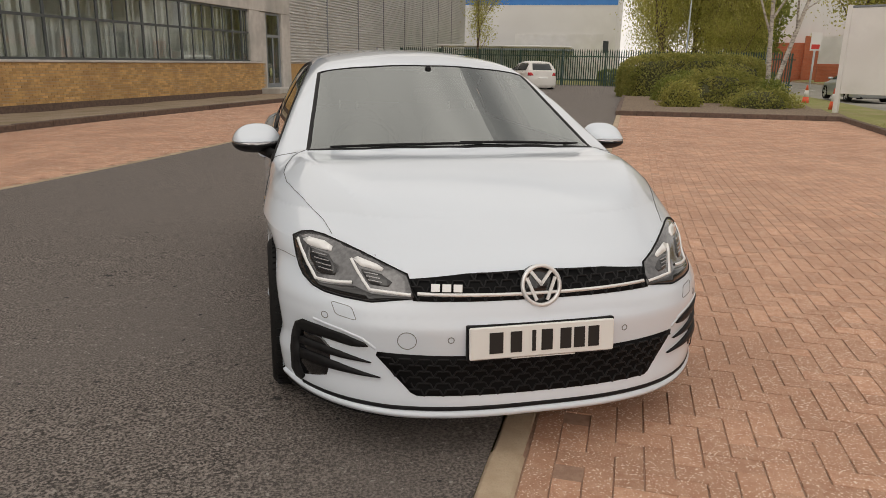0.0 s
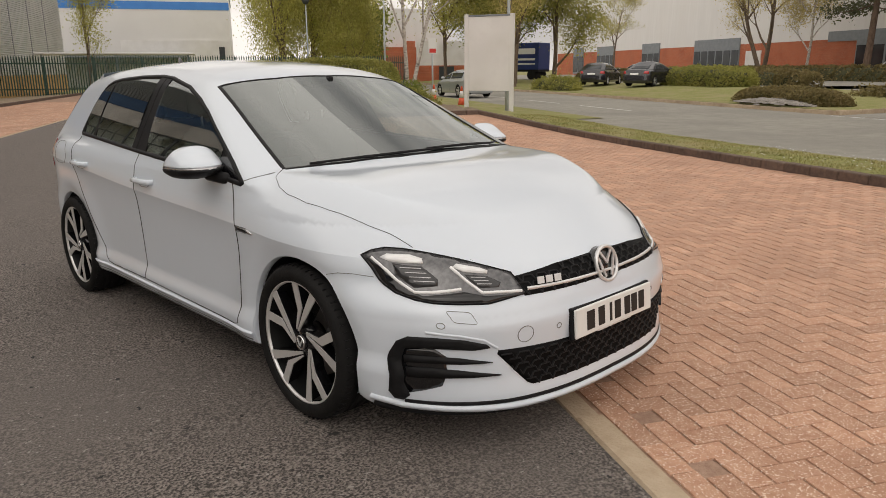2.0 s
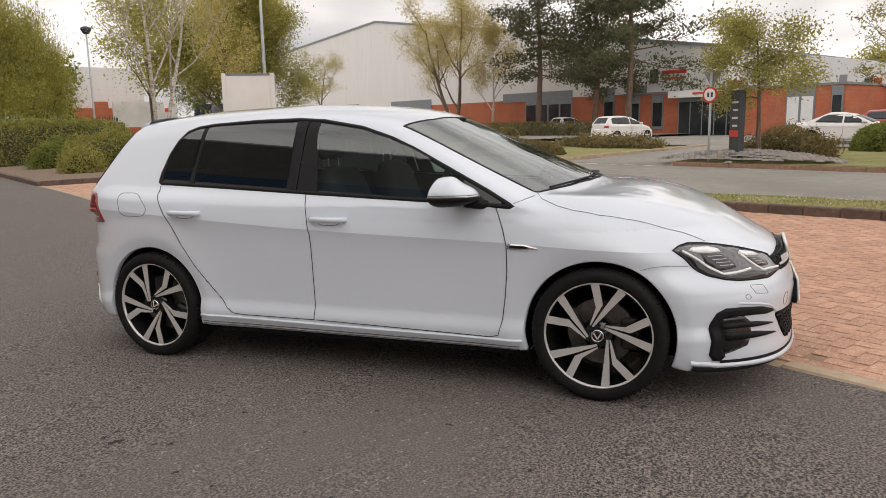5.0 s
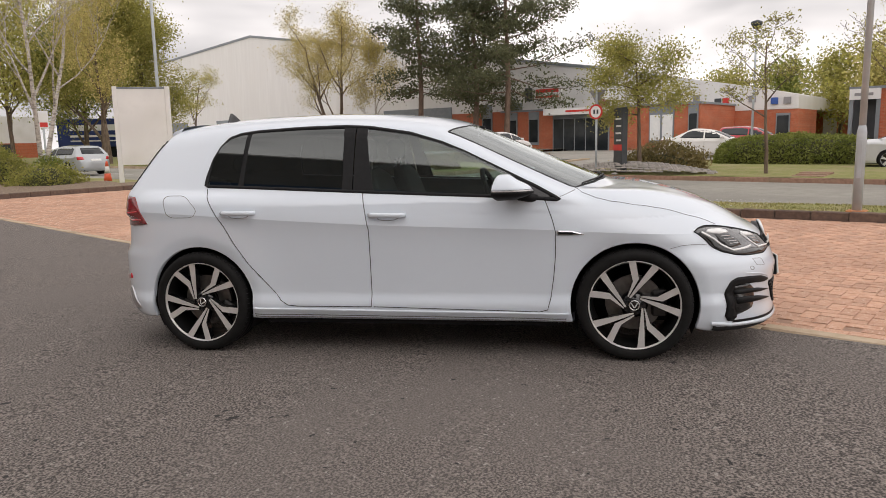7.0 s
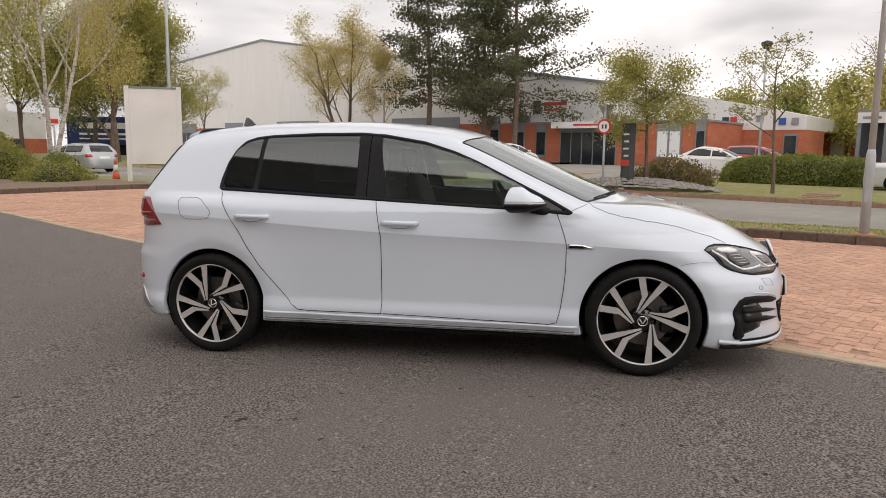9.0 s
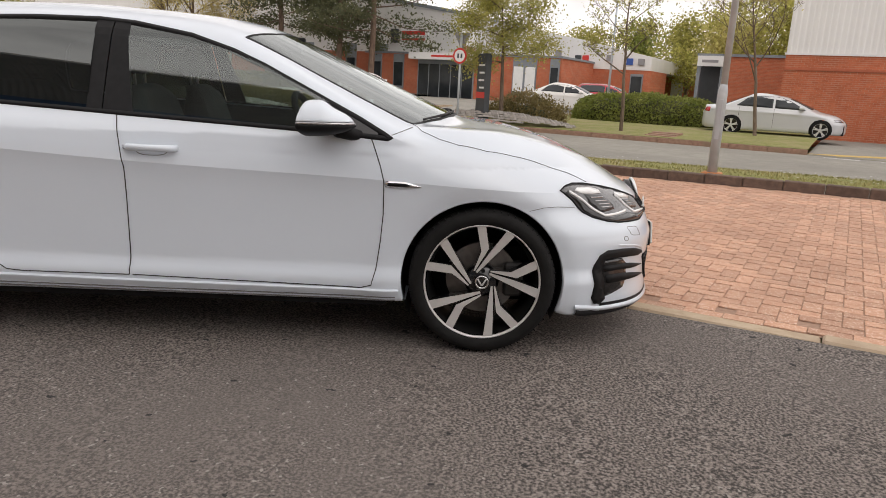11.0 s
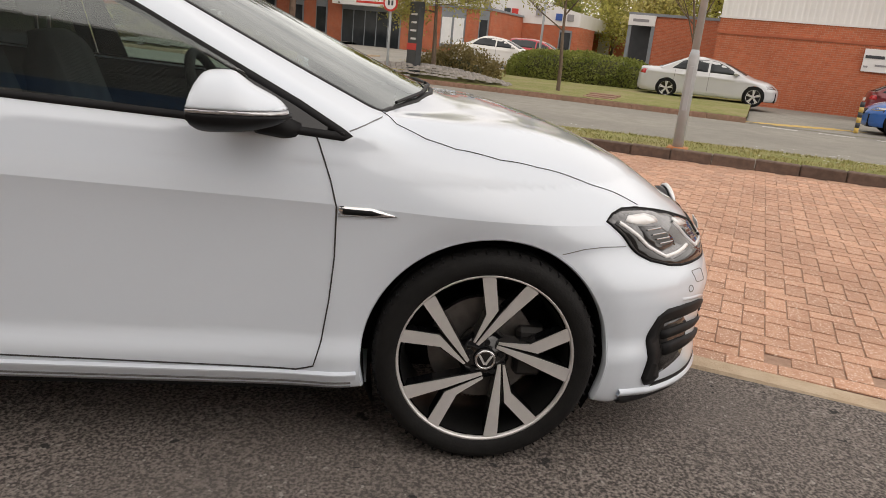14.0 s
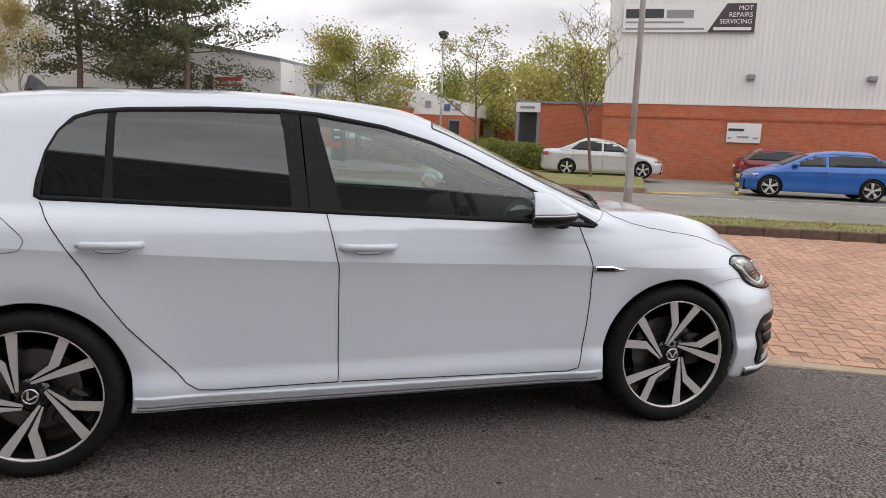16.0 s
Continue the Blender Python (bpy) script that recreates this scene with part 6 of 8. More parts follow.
# ---- wheels ----
def wheel_parts(theta):
    """One alloy wheel with its outer face towards local -x; theta turns the spokes."""
    hub = new("wheel")
    hub.parent = HATCH
    bm = bmesh.new()
    prof = [(0.245, -0.005), (0.250, -0.016), (0.262, -0.026), (0.285, -0.030), (0.300, -0.022), (0.311, -0.006), (0.3165, 0.014), (0.3175, 0.045), (0.3135, 0.047), (0.3135, 0.053), (0.3178, 0.055), (0.318, 0.085),
            (0.3135, 0.087), (0.3135, 0.094), (0.318, 0.096), (0.318, 0.13), (0.3135, 0.132), (0.3135, 0.138), (0.3175, 0.140), (0.3165, 0.176), (0.311, 0.196), (0.300, 0.212), (0.270, 0.220), (0.245, 0.200)]
    turned(bm, prof, 64)
    tyre = part("tyre", bm, RUBBER, hub, "low-profile black tyre", True)
    bm = bmesh.new()
    for k in range(64):
        a = 2 * math.pi * (k + 0.3) / 64
        for x0, da in ((-0.004, 0.0), (0.17, 0.03)):
            box(bm, -0.010, 0.014, -0.0022, 0.0022, 0.304, 0.3168, m=Matrix.Rotation(a + da, 4, "X") @ Matrix.Translation((x0 + 0.004, 0, 0)))
    tagged(part("tread_block", bm, SATIN_BLACK, tyre), kind="stuff")
    bm = bmesh.new()
    turned(bm, [(0.2455, -0.004), (0.2525, -0.009), (0.2510, -0.017), (0.2450, -0.015), (0.2425, -0.004)], 64)
    part("rim_lip", bm, ALLOY, hub, "machined rim edge", True)
    bm = bmesh.new()
    turned(bm, [(0.238, -0.006), (0.230, 0.03), (0.222, 0.10), (0.226, 0.20), (0.240, 0.205)], 48)
    part("rim_barrel", bm, CAVITY, hub, "gloss black rim barrel", True)
    blades = (("spoke", [(0.12, 0.127), (0.52, -0.042), (0.945, -0.222), (0.968, -0.145), (0.983, -0.066), (0.55, 0.060), (0.125, 0.163)]),
              ("bent_spoke", [(0.135, 0.181), (0.592, 0.103), (0.950, 0.298), (0.925, 0.370), (0.888, 0.435), (0.495, 0.204), (0.140, 0.204)]))

    def dish(r):
        return 0.012 * (1 - min(1.0, r / 0.243)) + 0.016 * max(0.0, 0.3 - r / 0.243)

    for k in range(5):
        rot = Matrix.Rotation(math.radians(theta + 72 * k + 8.4), 2)
        for name, flat in blades:
            pts = [rot @ (Vector(q) * 0.249) for q in flat]
            mid = sum(pts, Vector((0, 0))) / len(pts)
            for layer, mat, x0, x1, grow in (("", ALLOY, -0.013, 0.004, 0.0), ("_side", GLOSS_BLACK, -0.009, 0.034, 0.004)):
                ring = []
                for i, q in enumerate(pts):
                    a, b = (q - pts[i - 1]).normalized(), (pts[(i + 1) % len(pts)] - q).normalized()
                    out = Vector((a.y + b.y, -a.x - b.x)).normalized()
                    ring.append(q + out * grow if q.length < 0.235 else q)
                bm = bmesh.new()
                top = [bm.verts.new((x0 + dish(q.length), -q.x, q.y)) for q in ring]
                low = [bm.verts.new((x1 + dish(q.length), -q.x, q.y)) for q in ring]
                bm.faces.new(top)
                bm.faces.new(low[::-1])
                for i in range(len(ring)):
                    j = (i + 1) % len(ring)
                    bm.faces.new((top[j], top[i], low[i], low[j]))
                bmesh.ops.recalc_face_normals(bm, faces=bm.faces[:])
                part(name + layer, bm, mat, hub)
    bm = bmesh.new()
    turned(bm, [(0.0, -0.002), (0.060, 0.006), (0.075, 0.03), (0.075, 0.06), (0.0, 0.06)], 32)
    part("wheel_hub", bm, GLOSS_BLACK, hub, "", True)
    bm = bmesh.new()
    turned(bm, [(0.0, -0.012), (0.026, -0.012), (0.030, -0.010), (0.033, -0.002), (0.033, 0.01)], 28)
    part("hub_cap", bm, GLOSS_BLACK, hub, "black hub cap with a bright ring", True)
    for x0, x1, lean in ((-0.012, -0.006, 30), (0.006, 0.012, -30)):
        bm = bmesh.new()
        box(bm, -0.0145, -0.011, -0.0032, 0.0032, -0.016, 0.016, m=Matrix.Translation((0, (x0 + x1) / 2, 0)) @ Matrix.Rotation(math.radians(lean), 4, "X"))
        part("hub_mark", bm, BRIGHT, hub)
    bm = bmesh.new()
    turned(bm, [(0.0235, -0.0125), (0.0255, -0.0145), (0.029, -0.0135), (0.030, -0.009)], 28)
    part("hub_ring", bm, CHROME, hub, "", True)
    for k in range(5):
        bm = bmesh.new()
        turned(bm, [(0.0, 0.0), (0.008, 0.0), (0.009, 0.004), (0.009, 0.03)], 10)
        ob = part("wheel_bolt", bm, SATIN_BLACK, hub)
        a = math.radians(theta + 72 * k + 95)
        ob.matrix_basis = pose(-0.001, -0.047 * math.cos(a), 0.047 * math.sin(a))
    bm = bmesh.new()
    turned(bm, [(0.07, 0.075), (0.156, 0.075), (0.156, 0.098), (0.07, 0.098)], 48)
    part("brake_disc", bm, DISC_STEEL, hub, "grey steel brake disc", False)
    bm = boxes((0.045, 0.125, -0.18, -0.095, -0.075, 0.075), bevel=0.012)
    part("brake_caliper", bm, CALIPER, hub, "dark brake caliper")
    return hub


WHEEL = wheel_parts(134.5)
WHEEL.matrix_basis = pose(-0.868, 0.0, 0.3175)
for hy, turn, sx in ((2.63, 33.5, -1), (0.0, 20.0, 1), (2.63, 60.0, 1)):
    ob = copy_thing(WHEEL, Matrix())
    ob.parent = HATCH
    ob.matrix_basis = pose(sx * 0.868, hy, 0.3175, 0, 0, 180 if sx > 0 else 0) @ Matrix.Rotation(math.radians(turn), 4, "X")

# ---- cabin ----
part("cabin_floor", boxes((-0.70, 0.70, 0.3, 3.0, 0.43, 0.46)), CABIN, HATCH)
bm = bmesh.new()
for y, z, w in ((0.22, 0.86, 0.66), (0.36, 0.925, 0.70), (0.55, 0.935, 0.72), (0.70, 0.91, 0.73), (0.76, 0.84, 0.73), (0.70, 0.66, 0.73), (0.60, 0.48, 0.73)):
    ring = [bm.verts.new((x * w, y + 0.06 * (abs(x)) ** 2, z + (0.02 if x < -0.2 and 0.4 < y < 0.75 else 0))) for x in (-1, -0.75, -0.5, -0.25, 0, 0.5, 1)]
    if y > 0.22:
        for a in range(6):
            bm.faces.new((last[a], ring[a], ring[a + 1], last[a + 1]))
    last = ring
part("dashboard", bm, CABIN, HATCH, "dark soft dashboard", True)
bm = bmesh.new()
r_, rt = 0.185, 0.016
for i in range(32):
    a = 2 * math.pi * i / 32
    ring = [bm.verts.new(((r_ + rt * math.cos(b)) * math.cos(a), (r_ + rt * math.cos(b)) * math.sin(a), rt * math.sin(b))) for b in (2 * math.pi * j / 8 for j in range(8))]
    if i:
        for j in range(8):
            bm.faces.new((last[j], ring[j], ring[(j + 1) % 8], last[(j + 1) % 8]))
    else:
        first = ring
    last = ring
for j in range(8):
    bm.faces.new((last[j], first[j], first[(j + 1) % 8], last[(j + 1) % 8]))
for x0, x1, y0, y1 in ((-0.18, -0.05, -0.02, 0.02), (0.05, 0.18, -0.02, 0.02), (-0.02, 0.02, -0.18, -0.05), (-0.075, 0.075, -0.065, 0.055)):
    box(bm, x0, x1, y0, y1, -0.012, 0.012)
bmesh.ops.recalc_face_normals(bm, faces=bm.faces[:])
wheel_ob = part("steering_wheel", bm, SATIN_BLACK, HATCH, "black steering wheel", True)
wheel_ob.matrix_basis = pose(-0.36, 0.83, 0.90, 68, 0, 0)


def seat_mesh(w, y, wide=1):
    bm = bmesh.new()
    prof = [(y - 0.42, 0.50), (y - 0.44, 0.60), (y - 0.40, 0.645), (y - 0.1, 0.625), (y + 0.02, 0.64), (y + 0.10, 0.85), (y + 0.17, 1.06), (y + 0.20, 1.10), (y + 0.26, 1.09), (y + 0.24, 0.9), (y + 0.18, 0.6), (y + 0.1, 0.48)]
    for i in range(9):
        t = -1 + i / 4
        k = 1 - 0.12 * abs(t) ** 4
        ring = [bm.verts.new((t * w, yy - (0.03 if abs(t) > 0.7 and zz > 0.7 else 0), zz * k + (0.02 if abs(t) > 0.7 and zz < 0.7 else 0))) for yy, zz in prof]
        if i:
            for a in range(len(prof)):
                b = (a + 1) % len(prof)
                bm.faces.new((last[a], last[b], ring[b], ring[a]))
        else:
            bm.faces.new(ring)
        last = ring
    bm.faces.new(last[::-1])
    bmesh.ops.recalc_face_normals(bm, faces=bm.faces[:])
    return bm


for x in (-0.36, 0.36):
    ob = part("front_seat", seat_mesh(0.24, 1.40), SEAT_CLOTH, HATCH, "dark cloth front seat", True)
    ob.matrix_basis = pose(x, 0, 0)
    hb = boxes((-0.13, 0.13, 1.62, 1.70, 1.14, 1.29), bevel=0.03)
    part("headrest", hb, SEAT_CLOTH, ob, "", True)
    part("headrest_post", boxes((-0.06, -0.05, 1.645, 1.655, 1.06, 1.16), (0.05, 0.06, 1.645, 1.655, 1.06, 1.16)), SATIN_METAL, ob)
part("rear_bench", seat_mesh(0.62, 2.30), SEAT_CLOTH, HATCH, "dark rear bench", True)
for x in (-0.36, 0.36):
    part("rear_headrest", boxes((x - 0.12, x + 0.12, 2.50, 2.57, 1.10, 1.21), bevel=0.03), SEAT_CLOTH, HATCH)
part("rear_view_mirror", boxes((-0.06, 0.06, 0.95, 0.97, 1.300, 1.325), bevel=0.008), SATIN_BLACK, HATCH, "black inside mirror")
part("mirror_mount", boxes((-0.015, 0.015, 0.93, 0.97, 1.318, 1.352), bevel=0.006), SATIN_BLACK, HATCH)

# ---- other parked cars ----
def car_form(style):
    length, base, height = style["length"], style["base"], style["height"]
    f0, r0 = -style["nose"], length - style["nose"]
    k = height / 1.46
    front = curve_through([(0.15, f0 + 0.06), (0.30, f0), (0.50, f0), (0.62, f0 + 0.05), (0.74, f0 + 0.16), (0.85, f0 + 0.3)])
    rear = curve_through([(0.15, r0 - 0.08), (0.35, r0), (0.60, r0 - 0.01), (0.85, r0 - 0.06), (1.1, r0 - 0.10)])
    deck = curve_through([(f0, 0.60 * k), (f0 + 0.12, 0.69 * k), (f0 + 0.4, 0.83 * k), (f0 + 0.85, 0.92 * k), (0.45, 0.99 * k), (base, 1.0 * k), (r0 - style["boot"], 1.02 * k), (r0, style["deck"] * k)])
    y0 = 0.35
    roof = curve_through([(y0 + 0.5, 1.30 * k), (y0 + 0.95, 1.40 * k), (y0 + 1.5, height), (base - 0.1, height - 0.015), (r0 - style["boot"] - style["slope"] * 0.45, height - style["fall"]), (r0, height - style["fall"] - 0.1)])
    back = r0 - style["boot"]

    def f(p):
        x, y, z = np.abs(p[:, 0]), p[:, 1], p[:, 2]
        t = z - (0.74 + 0.03 * y) * k
        w = 0.89 - 0.45 * np.maximum(t, 0) ** 1.6 - 0.010 * (1 - np.exp(-np.maximum(-t, 0) / 0.03)) - 0.8 * np.maximum(0.32 - z, 0) ** 1.6
        w = np.maximum(w, 0.4)
        s = np.maximum((front(z) + 0.8 - y) / 0.8, 0)
        g = (((x / w) ** 2.5 + s**2.5) ** 0.4 - 1) * w
        s = np.maximum((y - rear(z) + 0.6) / 0.6, 0)
        g = np.maximum(g, (((x / w) ** 2.8 + s**2.8) ** (1 / 2.8) - 1) * w)
        g = smax(g, z - deck(y) + 0.07 * (x / 0.75) ** 2.5, 0.08)
        g = smax(g, 0.19 - z, 0.03)
        side = (x - (0.84 - 0.52 * np.maximum(z / k - 0.93, -0.02))) * 0.88
        h = smax(side, z - roof(y) + 0.05 * (x / 0.55) ** 2.4, 0.09)
        h = smax(h, (y0 - 0.25 + 2.2 * (z / k - 0.95) + 0.45 * x**2 - y) * 0.4, 0.04)
        h = smax(h, (y - (back - style["slope"] * np.maximum(z / k - 1.0, 0) / 0.42 - 0.25 * x**2)) * 0.7, 0.05)
        return smin(g, np.maximum(h, 0.86 * k - z), 0.03)
    return f, f0, r0, k, roof


STYLES = {"hatch": dict(length=4.32, base=2.69, nose=0.78, height=1.42, boot=0.12, deck=0.95, slope=0.72, fall=0.06),
          "estate": dict(length=4.58, base=2.65, nose=0.93, height=1.43, boot=0.14, deck=0.95, slope=0.42, fall=0.05),
          "saloon": dict(length=4.58, base=2.76, nose=0.80, height=1.44, boot=0.62, deck=0.98, slope=0.95, fall=0.10),
          "coupe": dict(length=4.4, base=2.6, nose=0.85, height=1.36, boot=0.35, deck=0.95, slope=1.1, fall=0.10),
          "suv": dict(length=4.45, base=2.67, nose=0.83, height=1.60, boot=0.14, deck=0.95, slope=0.40, fall=0.05)}
SMALL_WHEEL = {}


def small_wheel():
    if not SMALL_WHEEL:
        bm = bmesh.new()
        turned(bm, [(0.225, -0.01), (0.245, -0.03), (0.30, -0.02), (0.32, 0.01), (0.32, 0.19), (0.29, 0.21), (0.2, 0.2)], 28)
        SMALL_WHEEL["tyre"] = to_mesh("tyre", bm)
        bm = bmesh.new()
        turned(bm, [(0.215, 0.0), (0.235, -0.016), (0.226, 0.05), (0.10, 0.06), (0.0, 0.06)], 28)
        SMALL_WHEEL["rim_dish"] = to_mesh("rim_dish", bm)
        bm = bmesh.new()
        for i in range(5):
            for off in (-0.12, 0.12):
                a = 2 * math.pi * i / 5 + off
                box(bm, -0.012, 0.02, -0.017, 0.017, 0.02, 0.226, m=Matrix.Rotation(a, 4, "X"))
        turned(bm, [(0.0, -0.016), (0.045, -0.014), (0.06, 0.01)], 16)
        turned(bm, [(0.218, -0.004), (0.232, -0.014), (0.236, -0.004)], 28)
        SMALL_WHEEL["rim_spokes"] = to_mesh("rim_spokes", bm)
        for key, mt in (("tyre", RUBBER), ("rim_dish", GLOSS_BLACK), ("rim_spokes", ALLOY)):
            SMALL_WHEEL[key].materials.append(mt)
            SMALL_WHEEL[key].shade_smooth() if key == "tyre" else None
    return SMALL_WHEEL


def parked_car(style_name, v, u, z, turn, paint, label, h=0.042):
    style = STYLES[style_name]
    f, f0, r0, k, roof = car_form(style)
    form = Form(f)
    car = thing("parked_car", at_lot(v, u, z, turn), label, "car", "parked cars")
    p, q = skin(f, (-1.0, f0 - 0.1, 0.1), (1.0, r0 + 0.1, style["height"] + 0.1), h)
    n = form.out(p)
    c = p[q].mean(1)
    cut = np.zeros(len(c), bool)
    for hy in (0.0, style["base"]):
        ring = np.array([(hy + 0.345 * math.cos(a), 0.32 + 0.345 * math.sin(a)) for a in np.linspace(0, 2 * math.pi, 49)[:-1]])
        snap(form, p, ring, "side", h * 0.62, (np.abs(p[:, 0]) > 0.6) & (p[:, 2] > 0.2))
        c = p[q].mean(1)
        cut |= (np.hypot(c[:, 1] - hy, c[:, 2] - 0.32) < 0.345) & (np.abs(c[:, 0]) > 0.5)
    n = form.out(p)
    shell("body", p, n, q[~cut], paint, car)
    part("underbody", boxes((-0.58, 0.58, f0 + 0.1, r0 - 0.1, 0.18, 0.5), (-0.80, 0.80, -0.40, 0.40, 0.3, 0.62), (-0.80, 0.80, style["base"] - 0.4, style["base"] + 0.4, 0.3, 0.62)), SATIN_BLACK, car)
    b = style["base"]
    back = r0 - style["boot"] - style["slope"]
    zb, zt = 0.95 * k, style["height"] - 0.11
    ya, yb = 0.62, min(back + 0.15, b + 0.35)
    mid = 1.48
    tail = (yb + 0.30 * (style["slope"] > 0.6), zb + 0.05)
    slab(form, np.array([(ya - 0.12, zb - 0.005), (mid - 0.03, zb + 0.015), (mid - 0.03, zt), (1.25, zt - 0.03), (0.95, zt - 0.14)]), "side", 0.003, GLASS_BACK, "side_window", car, 0.08)
    slab(form, np.array([(mid + 0.04, zb + 0.015), tail, (yb - 0.02, zt - 0.08), (yb - 0.25, zt - 0.01), (mid + 0.04, zt)]), "side", 0.003, GLASS_BACK, "side_window", car, 0.08)
    slab(form, np.array([(-0.66, 0.32), (0.0, 0.2), (0.66, 0.32), (0.55, 1.02), (0.0, 0.95), (-0.55, 1.02)]), "top", 0.004, GLASS_BACK, "windscreen", car, 0.10, both=False)
    slab(form, np.array([(-0.55, 1.0 * k + 0.02), (0.55, 1.0 * k + 0.02), (0.48, style["height"] - 0.14), (-0.48, style["height"] - 0.14)]), "back", 0.004, GLASS_BACK, "rear_window", car, 0.10, both=False)
    slab(form, np.array([(0.50, 0.60), (0.78, 0.62), (0.80, 0.70), (0.60, 0.70)]) * (1, k), "front", 0.004, LAMP_SILVER, "headlight", car, 0.05)
    slab(form, np.array([(0.52, 0.76), (0.80, 0.74), (0.80, 0.90), (0.60, 0.90)]) * (1, k), "back", 0.004, TAIL_BRIGHT, "tail_light", car, 0.05)
    slab(form, np.array([(-0.35, 0.48), (0.35, 0.48), (0.35, 0.62), (-0.35, 0.62)]), "front", 0.004, SATIN_BLACK, "grille", car, 0.06, both=False)
    slab(form, np.array([(-0.26, 0.66), (0.26, 0.66), (0.26, 0.77), (-0.26, 0.77)]), "back", 0.008, PLATE_WHITE, "number_plate", car, 0.06, both=False)
    for y0 in (1.46, min(b + 0.02, 2.55)):
        strip(form, [(y0, 0.32), (y0, zb)], "side", 0.012, 0.001, SEAM, "panel_gap", car, step=0.05)
    for y0 in (1.28, 2.25):
        strip(form, [(y0, 0.82 * k), (y0 + 0.2, 0.82 * k)], "side", 0.03, 0.02, paint, "door_handle", car, step=0.05)
    for sx in (-1, 1):
        bm = boxes((sx * 0.92 - 0.10, sx * 0.92 + 0.10, 0.55, 0.72, 0.95 * k, 1.07 * k), bevel=0.04)
        part("door_mirror", bm, paint, car, "", True)
    w = small_wheel()
    for hy in (0.0, b):
        for sx in (-1, 1):
            hub = new("wheel")
            hub.parent = car
            hub.matrix_basis = pose(sx * 0.86, hy, 0.32, 0, 0, 180 if sx > 0 else 0)
            for key in ("tyre", "rim_dish", "rim_spokes"):
                part(key, w[key], RUBBER, hub)
    return car


PAINT_BLUE = material("blue_car_paint", (0.02, 0.12, 0.45), 0.3, 0.2, coat=1.0, second=(0.025, 0.135, 0.48), scale=2)
PAINT_SILVER = material("silver_car_paint", (0.42, 0.44, 0.46), 0.3, 0.5, coat=1.0, second=(0.44, 0.46, 0.48), scale=2)
PAINT_PALE = material("pale_silver_paint", (0.58, 0.585, 0.60), 0.3, 0.2, coat=1.0, second=(0.60, 0.605, 0.62), scale=2)
PAINT_WINE = material("dark_red_paint", (0.16, 0.012, 0.02), 0.3, 0.2, coat=1.0, second=(0.18, 0.014, 0.022), scale=2)
PAINT_RED = material("red_car_paint", (0.42, 0.02, 0.035), 0.3, 0.2, coat=1.0, second=(0.45, 0.025, 0.04), scale=2)
PAINT_DARK = material("black_car_paint", (0.015, 0.015, 0.022), 0.25, coat=1.0, second=(0.018, 0.018, 0.026), scale=2)
parked_car("hatch", 19.3, -4.3, -0.10, 180, PAINT_BLUE, "bright blue hatchback parked on the workshop forecourt")
parked_car("saloon", 24.1, -0.75, 0.03, 4, PAINT_PALE, "silver saloon parked before the red brick wall")
parked_car("hatch", 25.2, -7.7, -0.09, 0, PAINT_WINE, "dark red hatchback parked behind the blue car")
parked_car("suv", 21.0, -13.4, -0.10, 60, PAINT_WINE, "dark red car parked on the forecourt end")
parked_car("hatch", 24.3, -9.9, -0.09, 180, PAINT_WINE, "dark red car parked beside the workshop wall")
parked_car("coupe", 35.6, 10.8, 0.17, 12, WHITE_PAINT, "white coupe parked behind the clipped hedge")
parked_car("saloon", 32.4, 9.8, 0.17, 10, WHITE_PAINT, "white saloon parked in the rear car park")
parked_car("suv", 40.6, 10.2, 0.17, 6, PAINT_RED, "red estate car parked in the rear car park")
parked_car("suv", 37.4, 26.3, 0.165, 80, WHITE_PAINT, "white people carrier on the side road")
parked_car("saloon", 24.4, 37.4, 0.33, 125, PAINT_DARK, "black saloon parked beyond the road")
parked_car("hatch", 23.2, 42.0, 0.33, 135, PAINT_DARK, "dark blue hatchback parked beyond the road")
parked_car("hatch", 33.0, 50.5, 0.36, 30, PAINT_SILVER, "grey hatchback parked under the trees")
parked_car("suv", 52.0, 43.5, 0.36, 90, WHITE_PAINT, "white car parked before the warehouse")
parked_car("estate", 10.6, 36.2, -0.06, 186, PAINT_SILVER, "silver estate car on the estate road")
parked_car("suv", -5.7, 39.6, -0.12, -153, WHITE_PAINT, "white crossover parked before the green fence")


